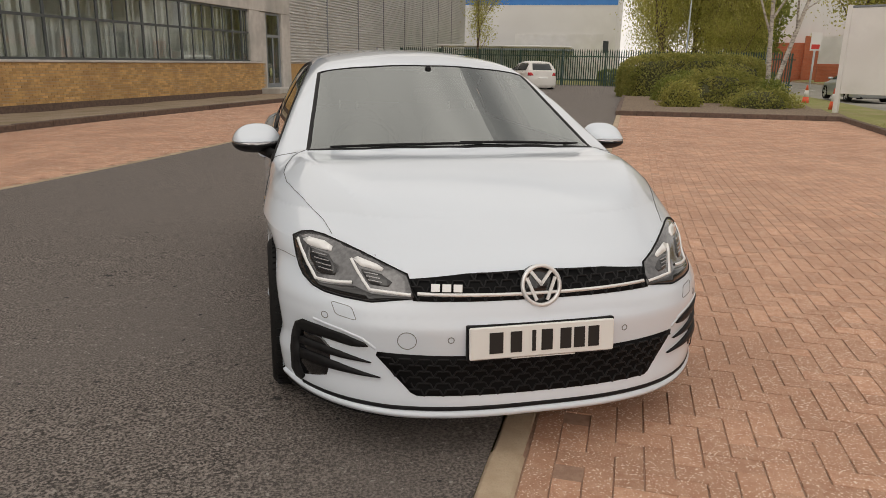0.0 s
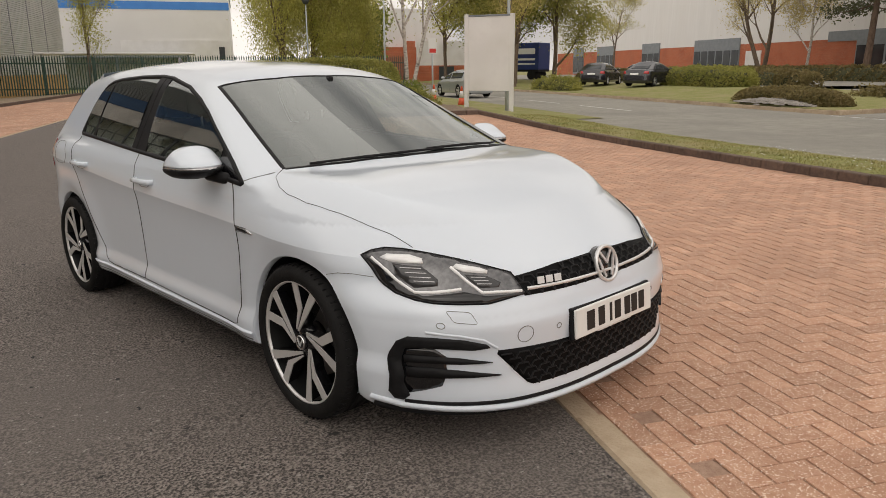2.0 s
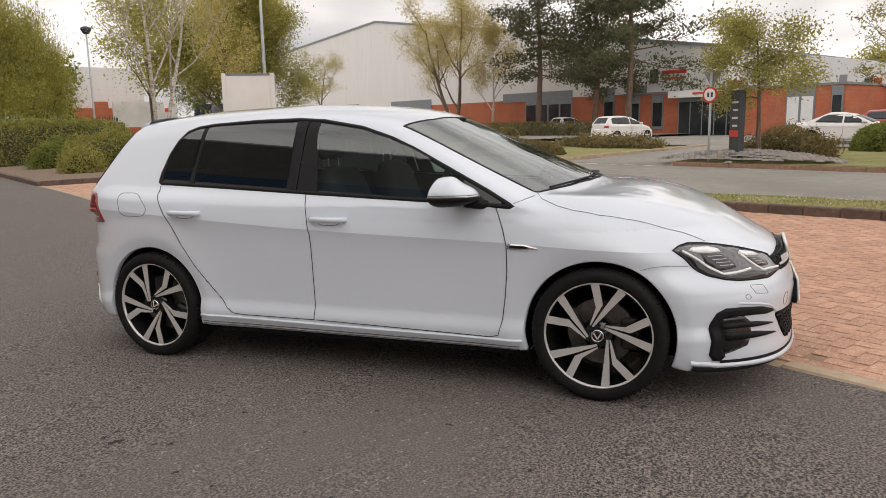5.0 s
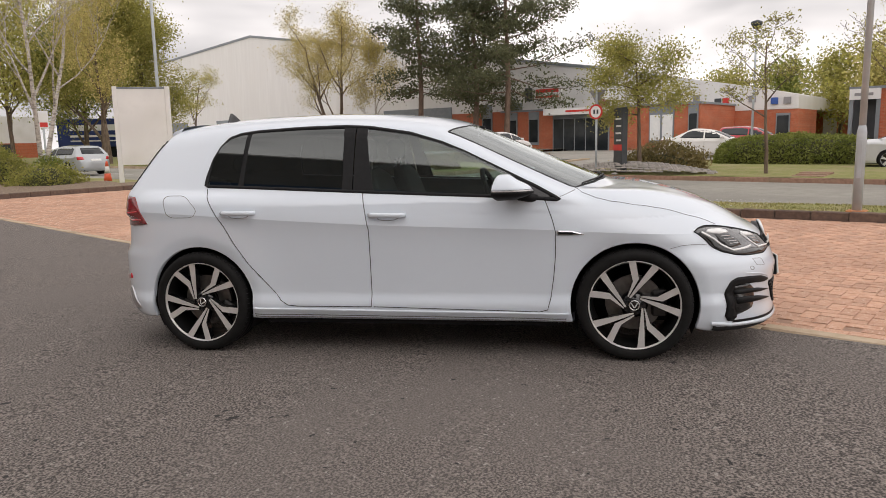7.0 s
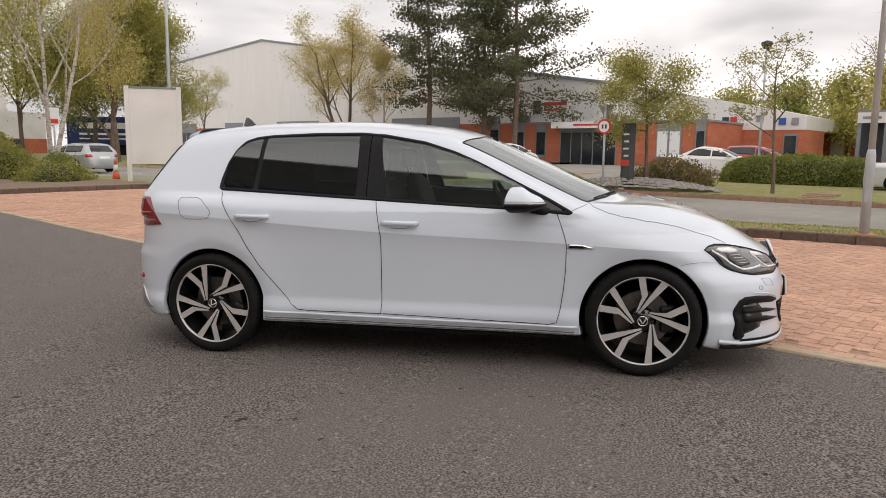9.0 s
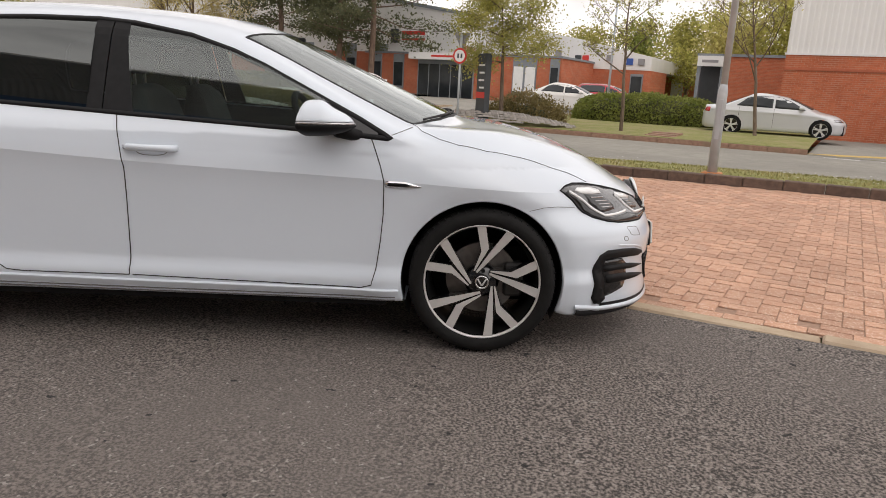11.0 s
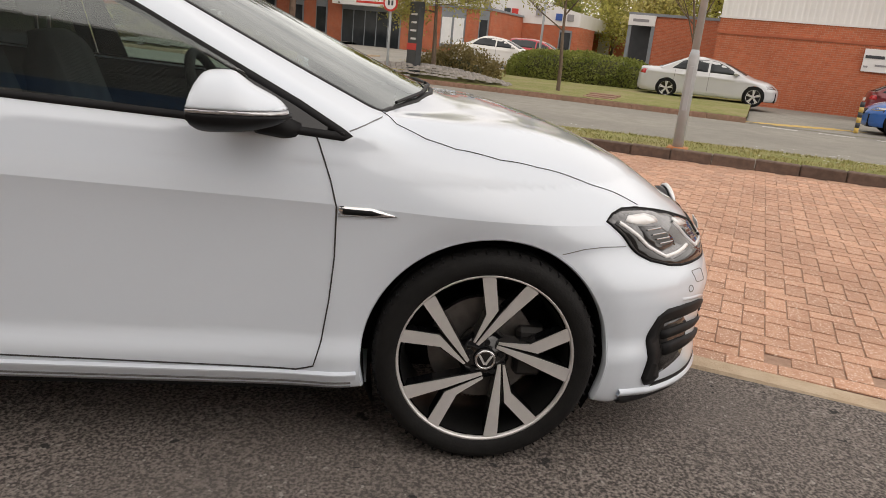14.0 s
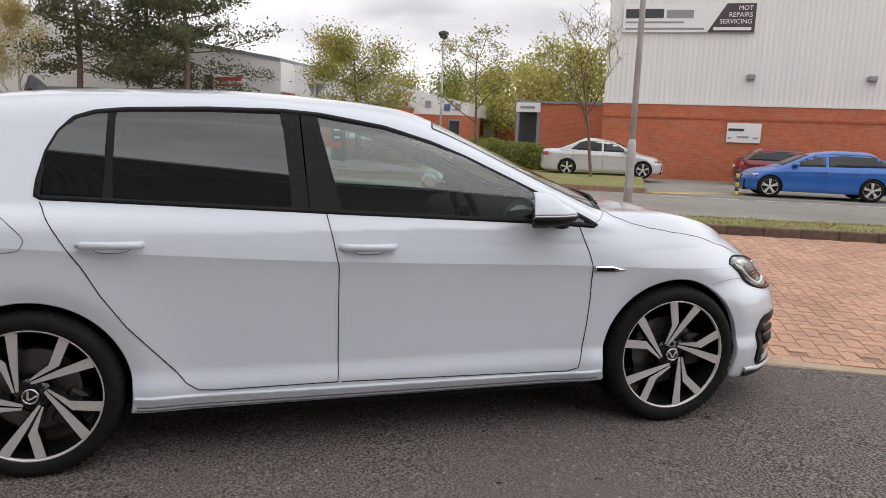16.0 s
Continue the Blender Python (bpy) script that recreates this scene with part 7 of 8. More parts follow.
# ---- lamp posts, signs, cones, fence ----
def lamp_post(v, u, z, height, r, label, head=False, collar=1.05, foot=True):
    post = thing("lamp_post", at_lot(v, u, z), label, "lamp post", "lamp posts")
    bm = bmesh.new()
    tube(bm, [(0, 0, -0.1), (0, 0, collar), (0, 0, collar + 0.08)], [r * 1.35, r * 1.3, r * 0.95], 14)
    part("post_base", bm, GALV, post, "", True)
    bm = bmesh.new()
    tube(bm, [(0, 0, collar + 0.06), (0, 0, height * 0.5), (0, 0, height)], [r * 0.95, r * 0.85, r * 0.65], 14)
    part("post_shaft", bm, GALV, post, "", True)
    part("access_door", boxes((-r * 1.38, -r * 1.2, -r * 0.6, r * 0.6, 0.45, 0.95), bevel=0.004), GALV, post)
    if foot:
        bm = bmesh.new()
        box(bm, -r * 2.6, r * 2.6, -r * 2.6, r * 2.6, -0.12, 0.035, 0.012)
        part("post_foot", bm, RUST, post, "square orange foot block")
    if head:
        bm = bmesh.new()
        turned(bm, [(0.0, height + 0.45), (0.28, height + 0.35), (0.30, height + 0.25), (0.16, height), (0.0, height - 0.02)], 16, "z")
        part("lantern", bm, SIGN_DARK, post, "dark lantern head", True)
    else:
        part("lantern", boxes((-0.1, 0.75, -0.12, 0.12, height - 0.04, height + 0.08), bevel=0.03), GALV, post)
    return post


lamp_post(6.22, -0.22, 0.20, 8.0, 0.045, "galvanised street lamp post with a rusty foot")
lamp_post(8.1, 21.0, -0.06, 8.0, 0.062, "galvanised street lamp post beside the tall sign", foot=False)
lamp_post(35.8, 10.2, 0.15, 6.6, 0.07, "slim grey lamp post with a dark lantern", True, foot=False)
lamp_post(4.4, 56.6, -0.2, 6.6, 0.07, "slim grey lamp post with a dark lantern", True, foot=False)
lamp_post(8.2, 44.0, -0.2, 7.2, 0.07, "slim grey lamp post with a dark lantern", True, foot=False)

SIGN = thing("site_sign", at_lot(7.2, 20.4, 0.03, -125), "large blank white sign board on two posts", "sign")
for du in (-0.79, 0.79):
    part("sign_post", boxes((-0.07, 0.07, du - 0.07, du + 0.07, -0.2, 3.12), bevel=0.01), WHITE_PAINT, SIGN)
part("sign_panel", boxes((-0.045, 0.045, -0.72, 0.72, 0.62, 3.04), bevel=0.008), WHITE_PAINT, SIGN)
part("sign_cap", boxes((-0.06, 0.06, -0.72, 0.72, 3.04, 3.10), bevel=0.005), GREY_FRAME, SIGN)


def cone(v, u, z, name_label):
    c = thing("traffic_cone", at_lot(v, u, z), name_label, "traffic cone", "traffic cones")
    part("cone_foot", boxes((-0.19, 0.19, -0.19, 0.19, 0, 0.04), bevel=0.01), CONE_RED, c)
    for nm, z0, z1, r0, r1, mt in (("cone_body", 0.04, 0.32, 0.14, 0.095, CONE_RED), ("cone_sleeve", 0.32, 0.56, 0.098, 0.062, CONE_WHITE), ("cone_tip", 0.56, 0.74, 0.060, 0.028, CONE_RED)):
        bm = bmesh.new()
        tube(bm, [(0, 0, z0), (0, 0, z1)], [r0, r1], 18)
        part(nm, bm, mt, c, "", True)


cone(6.9, 22.6, 0.03, "red traffic cone with a white sleeve")
cone(7.0, 27.0, 0.0, "red traffic cone with a white sleeve")

NOTICE = thing("notice_sign", at_lot(7.6, 29.5, -0.05), "small white and red notice on a grey post", "sign")
bm = bmesh.new()
tube(bm, [(0, 0, -0.1), (0, 0, 2.7)], [0.04, 0.04], 10)
part("notice_post", bm, GALV, NOTICE, "", True)
part("notice_panel", boxes((-0.20, 0.20, -0.06, -0.045, 2.1, 2.80), bevel=0.004), SIGN_WHITE, NOTICE)
part("notice_bar", boxes((-0.15, 0.15, -0.068, -0.06, 2.16, 2.34)), SIGN_RED, NOTICE)

TOTEM = thing("totem_sign", at_lot(18.2, 9.1, 0.08, -38), "dark grey totem sign with plain pale bars", "sign")
part("totem_slab", boxes((-0.10, 0.10, -0.32, 0.32, 0, 2.15), bevel=0.01), SIGN_DARK, TOTEM)
for i, w in enumerate((0.42, 0.36, 0.40, 0.34)):
    part("totem_bar", boxes((-0.112, -0.10, -0.24, -0.24 + w, 1.75 - 0.24 * i, 1.81 - 0.24 * i)), SIGN_WHITE, TOTEM)
part("totem_stripe", boxes((-0.112, -0.10, -0.32, 0.32, 0.72, 0.92)), SIGN_RED, TOTEM)
ROUND = thing("speed_sign", at_lot(17.7, 9.75, 0.05), "round red-edged road sign on a grey post", "sign")
bm = bmesh.new()
tube(bm, [(0, 0, -0.1), (0, 0, 2.76)], [0.038, 0.038], 10)
part("sign_pole", bm, GALV, ROUND, "", True)
bm = bmesh.new()
turned(bm, [(0.0, -0.06), (0.20, -0.06), (0.25, -0.06), (0.25, -0.045), (0.0, -0.045)], 28)
part("sign_disc", bm, SIGN_RED, ROUND).matrix_basis = pose(0, 0, 2.06)
bm = bmesh.new()
turned(bm, [(0.0, -0.068), (0.19, -0.068), (0.19, -0.06)], 28)
part("sign_face", bm, SIGN_WHITE, ROUND).matrix_basis = pose(0, 0, 2.06)
for x0 in (-0.07, 0.05):
    ob = part("sign_mark", boxes((-0.074, -0.068, x0 - 0.032, x0 + 0.032, 1.99, 2.13)), SIGN_DARK, ROUND)
part("give_way_plate", prism([(-0.31, 2.78), (0.31, 2.78), (0.0, 2.26)], 0.015, None, Matrix(((0, 0, 1, 0.045), (1, 0, 0, 0), (0, 1, 0, 0), (0, 0, 0, 1)))), SIGN_GREY, ROUND)

BOLLARD = thing("striped_bollard", at_lot(18.4, -3.4, -0.1), "short black and yellow striped post", "bollard")
for i in range(6):
    bm = bmesh.new()
    tube(bm, [(0, 0, i * 0.13), (0, 0, i * 0.13 + 0.13)], [0.055, 0.055], 12)
    part("bollard_band", bm, SIGN_DARK if i % 2 else YELLOW_LINE, BOLLARD, "", True)

FENCE = thing("palisade_fence", at_lot(0, 45.2, -0.15), "dark green steel palisade fence", "fence")
pale = to_mesh("pale", prism([(-0.034, 0), (0.034, 0), (0.034, 2.2), (0.0, 2.36), (-0.034, 2.2)], 0.01, None, Matrix(((1, 0, 0, 0), (0, 0, -1, 0), (0, 1, 0, 0), (0, 0, 0, 1)))))
pale.materials.append(FENCE_GREEN)
for i in range(172):
    ob = part("pale", pale, FENCE_GREEN, FENCE)
    ob.matrix_basis = pose(-15.0 + i * 0.145, 0, 0.1)
for z0 in (0.45, 1.95):
    part("rail", boxes((-15, 10, 0.01, 0.06, z0, z0 + 0.06)), FENCE_GREEN, FENCE)
for i in range(10):
    part("fence_post", boxes((-15.0 + i * 2.75, -14.9 + i * 2.75, 0.02, 0.12, 0, 2.35)), FENCE_GREEN, FENCE)
SHELTER = thing("bike_shelter", at_lot(-9.0, 52, 0.0), "pale curved shelter roof behind the fence", "shelter")
part("shelter_roof", boxes((-5, 5, -1.2, 1.2, 2.45, 2.6), bevel=0.05), CLAD_WHITE, SHELTER)
for x in (-4.6, 0, 4.6):
    part("shelter_post", boxes((x - 0.05, x + 0.05, -0.9, -0.8, -0.3, 2.45)), GREY_FRAME, SHELTER)

TRAILER = thing("lorry_trailer", at_lot(26.6, 67.5, 0.3, 40), "blue curtain-sided lorry trailer with plain white bars", "trailer")
part("trailer_body", boxes((-1.25, 1.25, -3, 3, 1.0, 3.6), bevel=0.04), PAINT_NAVY, TRAILER)
for y0, w, z0, h in ((-2.6, 4.4, 2.5, 0.55), (-2.6, 4.4, 1.9, 0.2), (-2.6, 4.4, 1.5, 0.12)):
    part("trailer_bar", boxes((-1.27, -1.25, y0, y0 + w, z0, z0 + h)), SIGN_WHITE, TRAILER)
for y0 in (-2.2, 1.4, 2.4):
    bm = bmesh.new()
    turned(bm, [(0.0, -1.2), (0.48, -1.2), (0.5, -1.1), (0.5, 1.1), (0.48, 1.2), (0.0, 1.2)], 20)
    ob = part("trailer_wheel", bm, RUBBER, TRAILER)
    ob.matrix_basis = pose(0, y0, 0.5)
part("trailer_bed", boxes((-1.2, 1.2, -3, 3, 0.8, 1.0)), SATIN_BLACK, TRAILER)


# ---- planting ----
def leaf_cards(points, size, rng, droop=0.0):
    """Small folded leaf cards at many points."""
    n = len(points)
    a = rng.normal(size=(n, 3))
    a[:, 2] -= droop
    a /= np.linalg.norm(a, axis=1)[:, None]
    b = np.cross(a, rng.normal(size=(n, 3)))
    b /= np.linalg.norm(b, axis=1)[:, None]
    s = size * rng.uniform(0.6, 1.4, n)[:, None]
    v = np.stack([points - a * s, points + b * s * 0.55, points + a * s, points - b * s * 0.55], 1).reshape(-1, 3)
    f = np.arange(4 * n).reshape(n, 4)
    return v, f


def cloud_mesh(name, v, f, mat, parent, label=""):
    me = bpy.data.meshes.new(name)
    me.vertices.add(len(v))
    me.vertices.foreach_set("co", v.astype(np.float32).ravel())
    me.loops.add(f.size)
    me.loops.foreach_set("vertex_index", f.astype(np.int32).ravel())
    me.polygons.add(len(f))
    me.polygons.foreach_set("loop_start", np.arange(0, f.size, f.shape[1], dtype=np.int32))
    me.update(calc_edges=True)
    me.materials.append(mat)
    return part(name, me, mat, parent, label)


def limbs(rng, base, height, spread, levels, first, upright, r0, fork=3, lean=(0, 0)):
    """Trunk and limbs as paths; returns the paths with radii and the outer twig points."""
    paths, tips = [], []

    def grow(p, d, length, r, level):
        pts, rad = [p.copy()], [r]
        n = 5 if level == 0 else 4
        for i in range(n):
            d = d + rng.normal(size=3) * (0.05 if level == 0 else 0.16) + np.array([0, 0, upright * 0.06])
            d /= np.linalg.norm(d)
            p = p + d * length / n
            pts.append(p.copy())
            rad.append(r * (1 - 0.75 * (i + 1) / n))
        paths.append((pts, rad))
        if level >= levels:
            tips.extend(pts[1:])
            return
        kids = (7 if level == 0 else fork) + int(rng.integers(0, 2))
        for k in range(kids):
            t = (first if level == 0 else 0.3) + (1 - (first if level == 0 else 0.3)) * (k + rng.random() * 0.8) / kids
            i = min(n - 1, int(t * n))
            q = pts[i] + (pts[i + 1] - pts[i]) * (t * n - i)
            ang = 2.4 * k + rng.random()
            out = np.array([math.cos(ang), math.sin(ang), 0])
            dd = d * (0.55 * upright) + out * spread + np.array([0, 0, 0.25 * upright])
            dd /= np.linalg.norm(dd)
            grow(q, dd, length * rng.uniform(0.38, 0.55) * (1.15 - 0.5 * t if level == 0 else 1), max(rad[i] * 0.55, 0.008), level + 1)
        tips.extend(pts[-2:])
    grow(np.array(base, float), np.array([lean[0], lean[1], 1.0]), height, r0, 0)
    return paths, np.array(tips)


def broad_tree(name, v, u, z, height, r0, spread, leaf_mat, bark, count, size, label, seed, first=0.3, levels=3, upright=1.0, blob=0.45, droop=0.0, trunks=1, group="", tall=1.0):
    rng = np.random.default_rng(seed)
    tree = thing(name, at_lot(v, u, z, seed * 37 % 360), label, "tree", group)
    bm, all_tips = bmesh.new(), []
    for k in range(trunks):
        lean = (0.0, 0.0) if trunks == 1 else (0.28 * math.cos(2.5 * k + 1), 0.28 * math.sin(2.5 * k + 1))
        paths, tips = limbs(rng, (0.06 * k, 0, -0.1), height * 0.72, spread, levels, first, upright, r0, lean=lean)
        all_tips.append(tips)
        for pts, rad in paths:
            tube(bm, pts, [max(x, 0.006) for x in rad], 7 if rad[0] > 0.04 else 4, caps=False)
    part("trunk", bm, bark, tree, "", True)
    tips = np.concatenate(all_tips)
    pick = tips[rng.integers(0, len(tips), count)]
    pts = pick + rng.normal(size=(count, 3)) * blob * np.array([1, 1, 0.8])
    pts[:, 2] -= droop * rng.random(count) ** 2 * height * 0.25
    vv, ff = leaf_cards(pts, size, rng, droop * 2)
    tagged(cloud_mesh("crown", vv, ff, leaf_mat, tree, ""), kind="stuff")
    return tree


def pine_tree(v, u, z, height, label, seed, bare=0.35, reach=3.6, count=12000, size=0.11):
    rng = np.random.default_rng(seed)
    tree = thing("pine_tree", at_lot(v, u, z), label, "tree", "pines")
    bm = bmesh.new()
    trunk = [(0.1 * math.sin(i), 0.1 * math.cos(i * 1.3), height * i / 7) for i in range(8)]
    tube(bm, trunk, [0.30 - 0.035 * i for i in range(8)], 9, caps=False)
    tips = []
    n = 46
    for k in range(n):
        t = bare + (0.98 - bare) * (k + rng.random() * 0.6) / n
        a = 2.4 * k + rng.random()
        ln = reach * (1.05 - 0.65 * (t - bare) / (1 - bare)) * rng.uniform(0.55, 1.1)
        p = np.array([0.1 * math.sin(t * 7), 0.1 * math.cos(t * 9), height * t])
        d = np.array([math.cos(a), math.sin(a), rng.uniform(-0.30, 0.45)])
        pts = [p + d * ln * s + np.array([0, 0, -0.25 * ln * s * (1 - s) * 1.2]) for s in (0, 0.35, 0.7, 1.0)]
        tube(bm, pts, [0.06, 0.045, 0.03, 0.012], 5, caps=False)
        for s in np.linspace(0.3, 1.0, 9):
            q = p + d * ln * s
            tips.append((q, 0.22 + 0.30 * s * (1.2 - s)))
    part("trunk", bm, BARK_PINE, tree, "", True)
    idx = rng.integers(0, len(tips), count)
    base = np.array([tips[i][0] for i in idx])
    w = np.array([tips[i][1] for i in idx])[:, None]
    pts = base + rng.normal(size=(count, 3)) * w * np.array([1.2, 1.2, 0.85]) * 1.35
    vv, ff = leaf_cards(pts, size, rng)
    tagged(cloud_mesh("crown", vv, ff, LEAF_PINE, tree, ""), kind="stuff")


def bush_points(rng, count, half, bumps=0.12, top_round=3.0):
    """Points on a lumpy rounded box, upper side."""
    d = rng.normal(size=(count, 3))
    d[:, 2] = np.abs(d[:, 2]) * 0.9
    d /= (np.abs(d) ** top_round).sum(1)[:, None] ** (1 / top_round)
    ph = rng.random(3) * 6
    k = 1 + bumps * (np.sin(d[:, 0] * half[0] * 3.1 + ph[0]) * np.sin(d[:, 1] * half[1] * 2.7 + ph[1]) + np.sin(d[:, 2] * 4 + ph[2] + d[:, 1] * half[1] * 4) * 0.5)
    return d * np.array(half) * k[:, None]


def hedge(name, v, u, z, half, mat, label, count, size, seed, turn=0.0, bumps=0.06, square=5.0, loose=0.05, category="hedge", core=0.90):
    rng = np.random.default_rng(seed)
    h = thing(name, at_lot(v, u, z, turn), label, category, "planting")
    # solid core, coloured dark for the shade behind the leaf cards
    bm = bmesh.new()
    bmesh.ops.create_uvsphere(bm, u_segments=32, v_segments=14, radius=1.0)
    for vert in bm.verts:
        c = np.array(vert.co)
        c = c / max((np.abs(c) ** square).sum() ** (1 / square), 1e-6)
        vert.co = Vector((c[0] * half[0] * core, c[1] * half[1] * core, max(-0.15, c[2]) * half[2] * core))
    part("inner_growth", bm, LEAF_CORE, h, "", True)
    pts = bush_points(rng, count, half, bumps, square) + rng.normal(size=(count, 3)) * loose
    vv, ff = leaf_cards(pts, size, rng)
    tagged(cloud_mesh("leaves", vv, ff, mat, h, ""), kind="stuff")
    return h


# trees by the road and round the car parks
broad_tree("birch_tree", 5.0, 23.0, 0.0, 10.5, 0.088, 0.62, LEAF_BUD, BARK_BIRCH, 9000, 0.030, "white-barked birch with two stems and sparse buds", 5, 0.30, 4, 1.2, 0.22, 0.9, 2)
broad_tree("young_tree", 18.6, 8.55, 0.06, 5.2, 0.085, 1.35, LEAF_FRESH, BARK, 17000, 0.040, "young tree with a broad fresh green crown", 11, 0.50, 4, 0.62, 0.28)
broad_tree("young_tree", 18.9, 4.56, 0.06, 5.6, 0.065, 1.0, LEAF_FRESH, BARK, 2600, 0.036, "young tree with bare twigs and few leaves", 12, 0.42, 4, 0.8, 0.12)
broad_tree("young_tree", 21.6, 0.95, 0.04, 6.4, 0.065, 0.8, LEAF_BUD, BARK, 1300, 0.034, "thin young tree with bare brown twigs", 13, 0.36, 4, 1.0, 0.12)
broad_tree("yellow_tree", 47.3, 56.4, 0.3, 16.5, 0.24, 0.80, LEAF_YELLOW, BARK, 26000, 0.080, "broad twin-stemmed tree with thin yellow spring leaves", 21, 0.22, 4, 1.0, 0.55, 0.0, 2)
broad_tree("yellow_tree", 47.0, 50.6, 0.3, 12.0, 0.15, 0.6, LEAF_YELLOW, BARK_BIRCH, 11000, 0.075, "slim tree with yellow spring leaves", 22, 0.25, 4, 1.2, 0.45)
pine_tree(48.6, 45.6, 0.2, 21, "tall dark pine with a bare trunk", 31, 0.27, 5.6, 19000, 0.13)
pine_tree(48.8, 38.9, 0.2, 18, "dark pine with low hanging boughs", 32, 0.22, 4.8, 17000, 0.13)
pine_tree(48.6, 35.2, 0.2, 20, "tall dark pine with spreading flat boughs", 33, 0.24, 7.6, 24000, 0.13)
broad_tree("small_tree", 41.5, 75.0, 0.2, 11.0, 0.14, 0.8, LEAF_BUD, BARK, 5000, 0.075, "thin tree with pale spring buds", 41, 0.36, 4, 0.9, 0.3)
broad_tree("green_tree", 20.5, 52.5, 0.1, 14.0, 0.24, 0.70, LEAF_FRESH, BARK, 42000, 0.085, "dense green pointed tree", 42, 0.10, 4, 1.1, 0.8)
broad_tree("green_tree", 22.5, 60.0, 0.1, 13.0, 0.22, 0.7, LEAF_DARK, BARK, 32000, 0.095, "dense green tree behind the road", 43, 0.10, 4, 1.0, 0.85)
broad_tree("green_tree", 25.5, 56.0, 0.3, 13.5, 0.22, 0.65, LEAF_FRESH, BARK, 32000, 0.09, "broad fresh green tree by the road", 46, 0.10, 4, 1.0, 0.8)
broad_tree("yellow_tree", 18.6, 47.5, 0.1, 12.5, 0.13, 0.6, LEAF_YELLOW, BARK, 9000, 0.08, "tall thin tree with yellowish leaves", 44, 0.25, 3, 1.3, 0.5)
broad_tree("yellow_tree", 16.8, 60.0, 0.1, 14.0, 0.18, 0.65, LEAF_WILLOW, BARK, 14000, 0.11, "tree with yellow green leaves behind the birch", 45, 0.15, 3, 1.2, 0.8)
for k, (v, u, hgt) in enumerate(((2.6, 61.0, 17.0), (5.4, 63.0, 15.0), (8.6, 61.0, 11.5))):
    broad_tree("willow_tree", v, u, -0.2, hgt, 0.26, 0.62, LEAF_WILLOW, BARK, 40000, 0.075, "tall willow with hanging green strands", 51 + k, 0.10, 4, 1.2, 0.55, 1.5)
broad_tree("green_tree", 7.5, 69.0, -0.2, 13.0, 0.2, 0.55, LEAF_DARK, BARK, 8000, 0.2, "dark green pointed tree in the distance", 55, 0.1, 3, 1.3, 0.8)
broad_tree("green_tree", 11.5, 76.0, -0.2, 9.0, 0.2, 0.6, LEAF_DARK, BARK, 6000, 0.2, "dark green tree in the distance", 56, 0.1, 3, 1.2, 0.8)
broad_tree("small_tree", -10.2, 47.5, -0.2, 9.5, 0.09, 0.4, LEAF_WILLOW, BARK, 9000, 0.06, "slim young tree behind the green fence", 57, 0.15, 3, 1.3, 0.35)
for k, (v, u, hgt, mt) in enumerate(((70, 9.0, 11, LEAF_WILLOW), (73, 13.5, 9.5, LEAF_FRESH), (66, 4.5, 11, LEAF_WILLOW), (78, 20.0, 9, LEAF_DARK), (80, 26.0, 9, LEAF_FRESH), (70, 0.0, 13, LEAF_WILLOW), (64, 8.0, 8, LEAF_BUD))):
    broad_tree("far_tree", v, u, 0, hgt, 0.22, 0.6, mt, BARK, 5000, 0.17, "green tree behind the far buildings", 61 + k, 0.1, 3, 1.2, 0.9, group="far trees")

# hedges and shrubs
hedge("box_hedge", 3.1, 30.0, 0.0, (2.9, 1.1, 1.75), LEAF_HEDGE, "tall clipped green hedge at the end of the bed", 26000, 0.045, 71)
hedge("round_shrub", 3.7, 24.6, 0.0, (1.25, 1.0, 1.15), LEAF_HEDGE, "loose yellow green shrub in the bed", 9000, 0.045, 72, bumps=0.2, square=2.2, loose=0.1, category="shrub")
hedge("round_shrub", 2.4, 25.8, 0.0, (0.9, 0.9, 1.0), LEAF_DARK, "dark green shrub in the bed", 7000, 0.045, 73, bumps=0.2, square=2.2, loose=0.1, category="shrub")
hedge("round_shrub", 2.15, 21.6, 0.0, (0.55, 0.5, 0.72), LEAF_FRESH, "small fresh green shrub in the bed", 4200, 0.04, 74, bumps=0.2, square=2.2, loose=0.1, category="shrub")
hedge("round_shrub", 4.6, 21.8, 0.0, (0.85, 0.6, 0.72), LEAF_HEDGE, "low loose shrub at the foot of the birch", 4200, 0.04, 75, bumps=0.25, square=2.2, loose=0.12, category="shrub")
hedge("round_shrub", 4.9, 22.3, 0.0, (0.45, 0.45, 0.75), LEAF_DARK, "dark upright shrub at the foot of the birch", 3000, 0.04, 76, bumps=0.25, square=2.2, loose=0.1, category="shrub")
hedge("clipped_hedge", 18.9, 19.8, 0.02, (0.85, 2.7, 0.60), LEAF_BROWN, "low clipped brown green hedge on the corner mound", 15000, 0.045, 77, bumps=0.04, square=2.6)
hedge("clipped_hedge", 25.5, 34.2, 0.25, (1.5, 3.2, 1.15), LEAF_HEDGE, "clipped green hedge beyond the side road", 12000, 0.06, 78)
hedge("long_hedge", 30.0, 45.0, 0.3, (0.9, 14.0, 1.0), LEAF_BROWN, "long low hedge along the far car park", 16000, 0.08, 79)
hedge("long_hedge", 44.5, 52.0, 0.35, (0.8, 20.0, 1.1), LEAF_BROWN, "long low hedge before the warehouse", 16000, 0.09, 80)
hedge("round_hedge", 26.0, 5.6, 0.10, (1.2, 3.0, 1.08), LEAF_DARK, "clipped green hedge behind the verge", 16000, 0.05, 81, bumps=0.05, square=3.0)
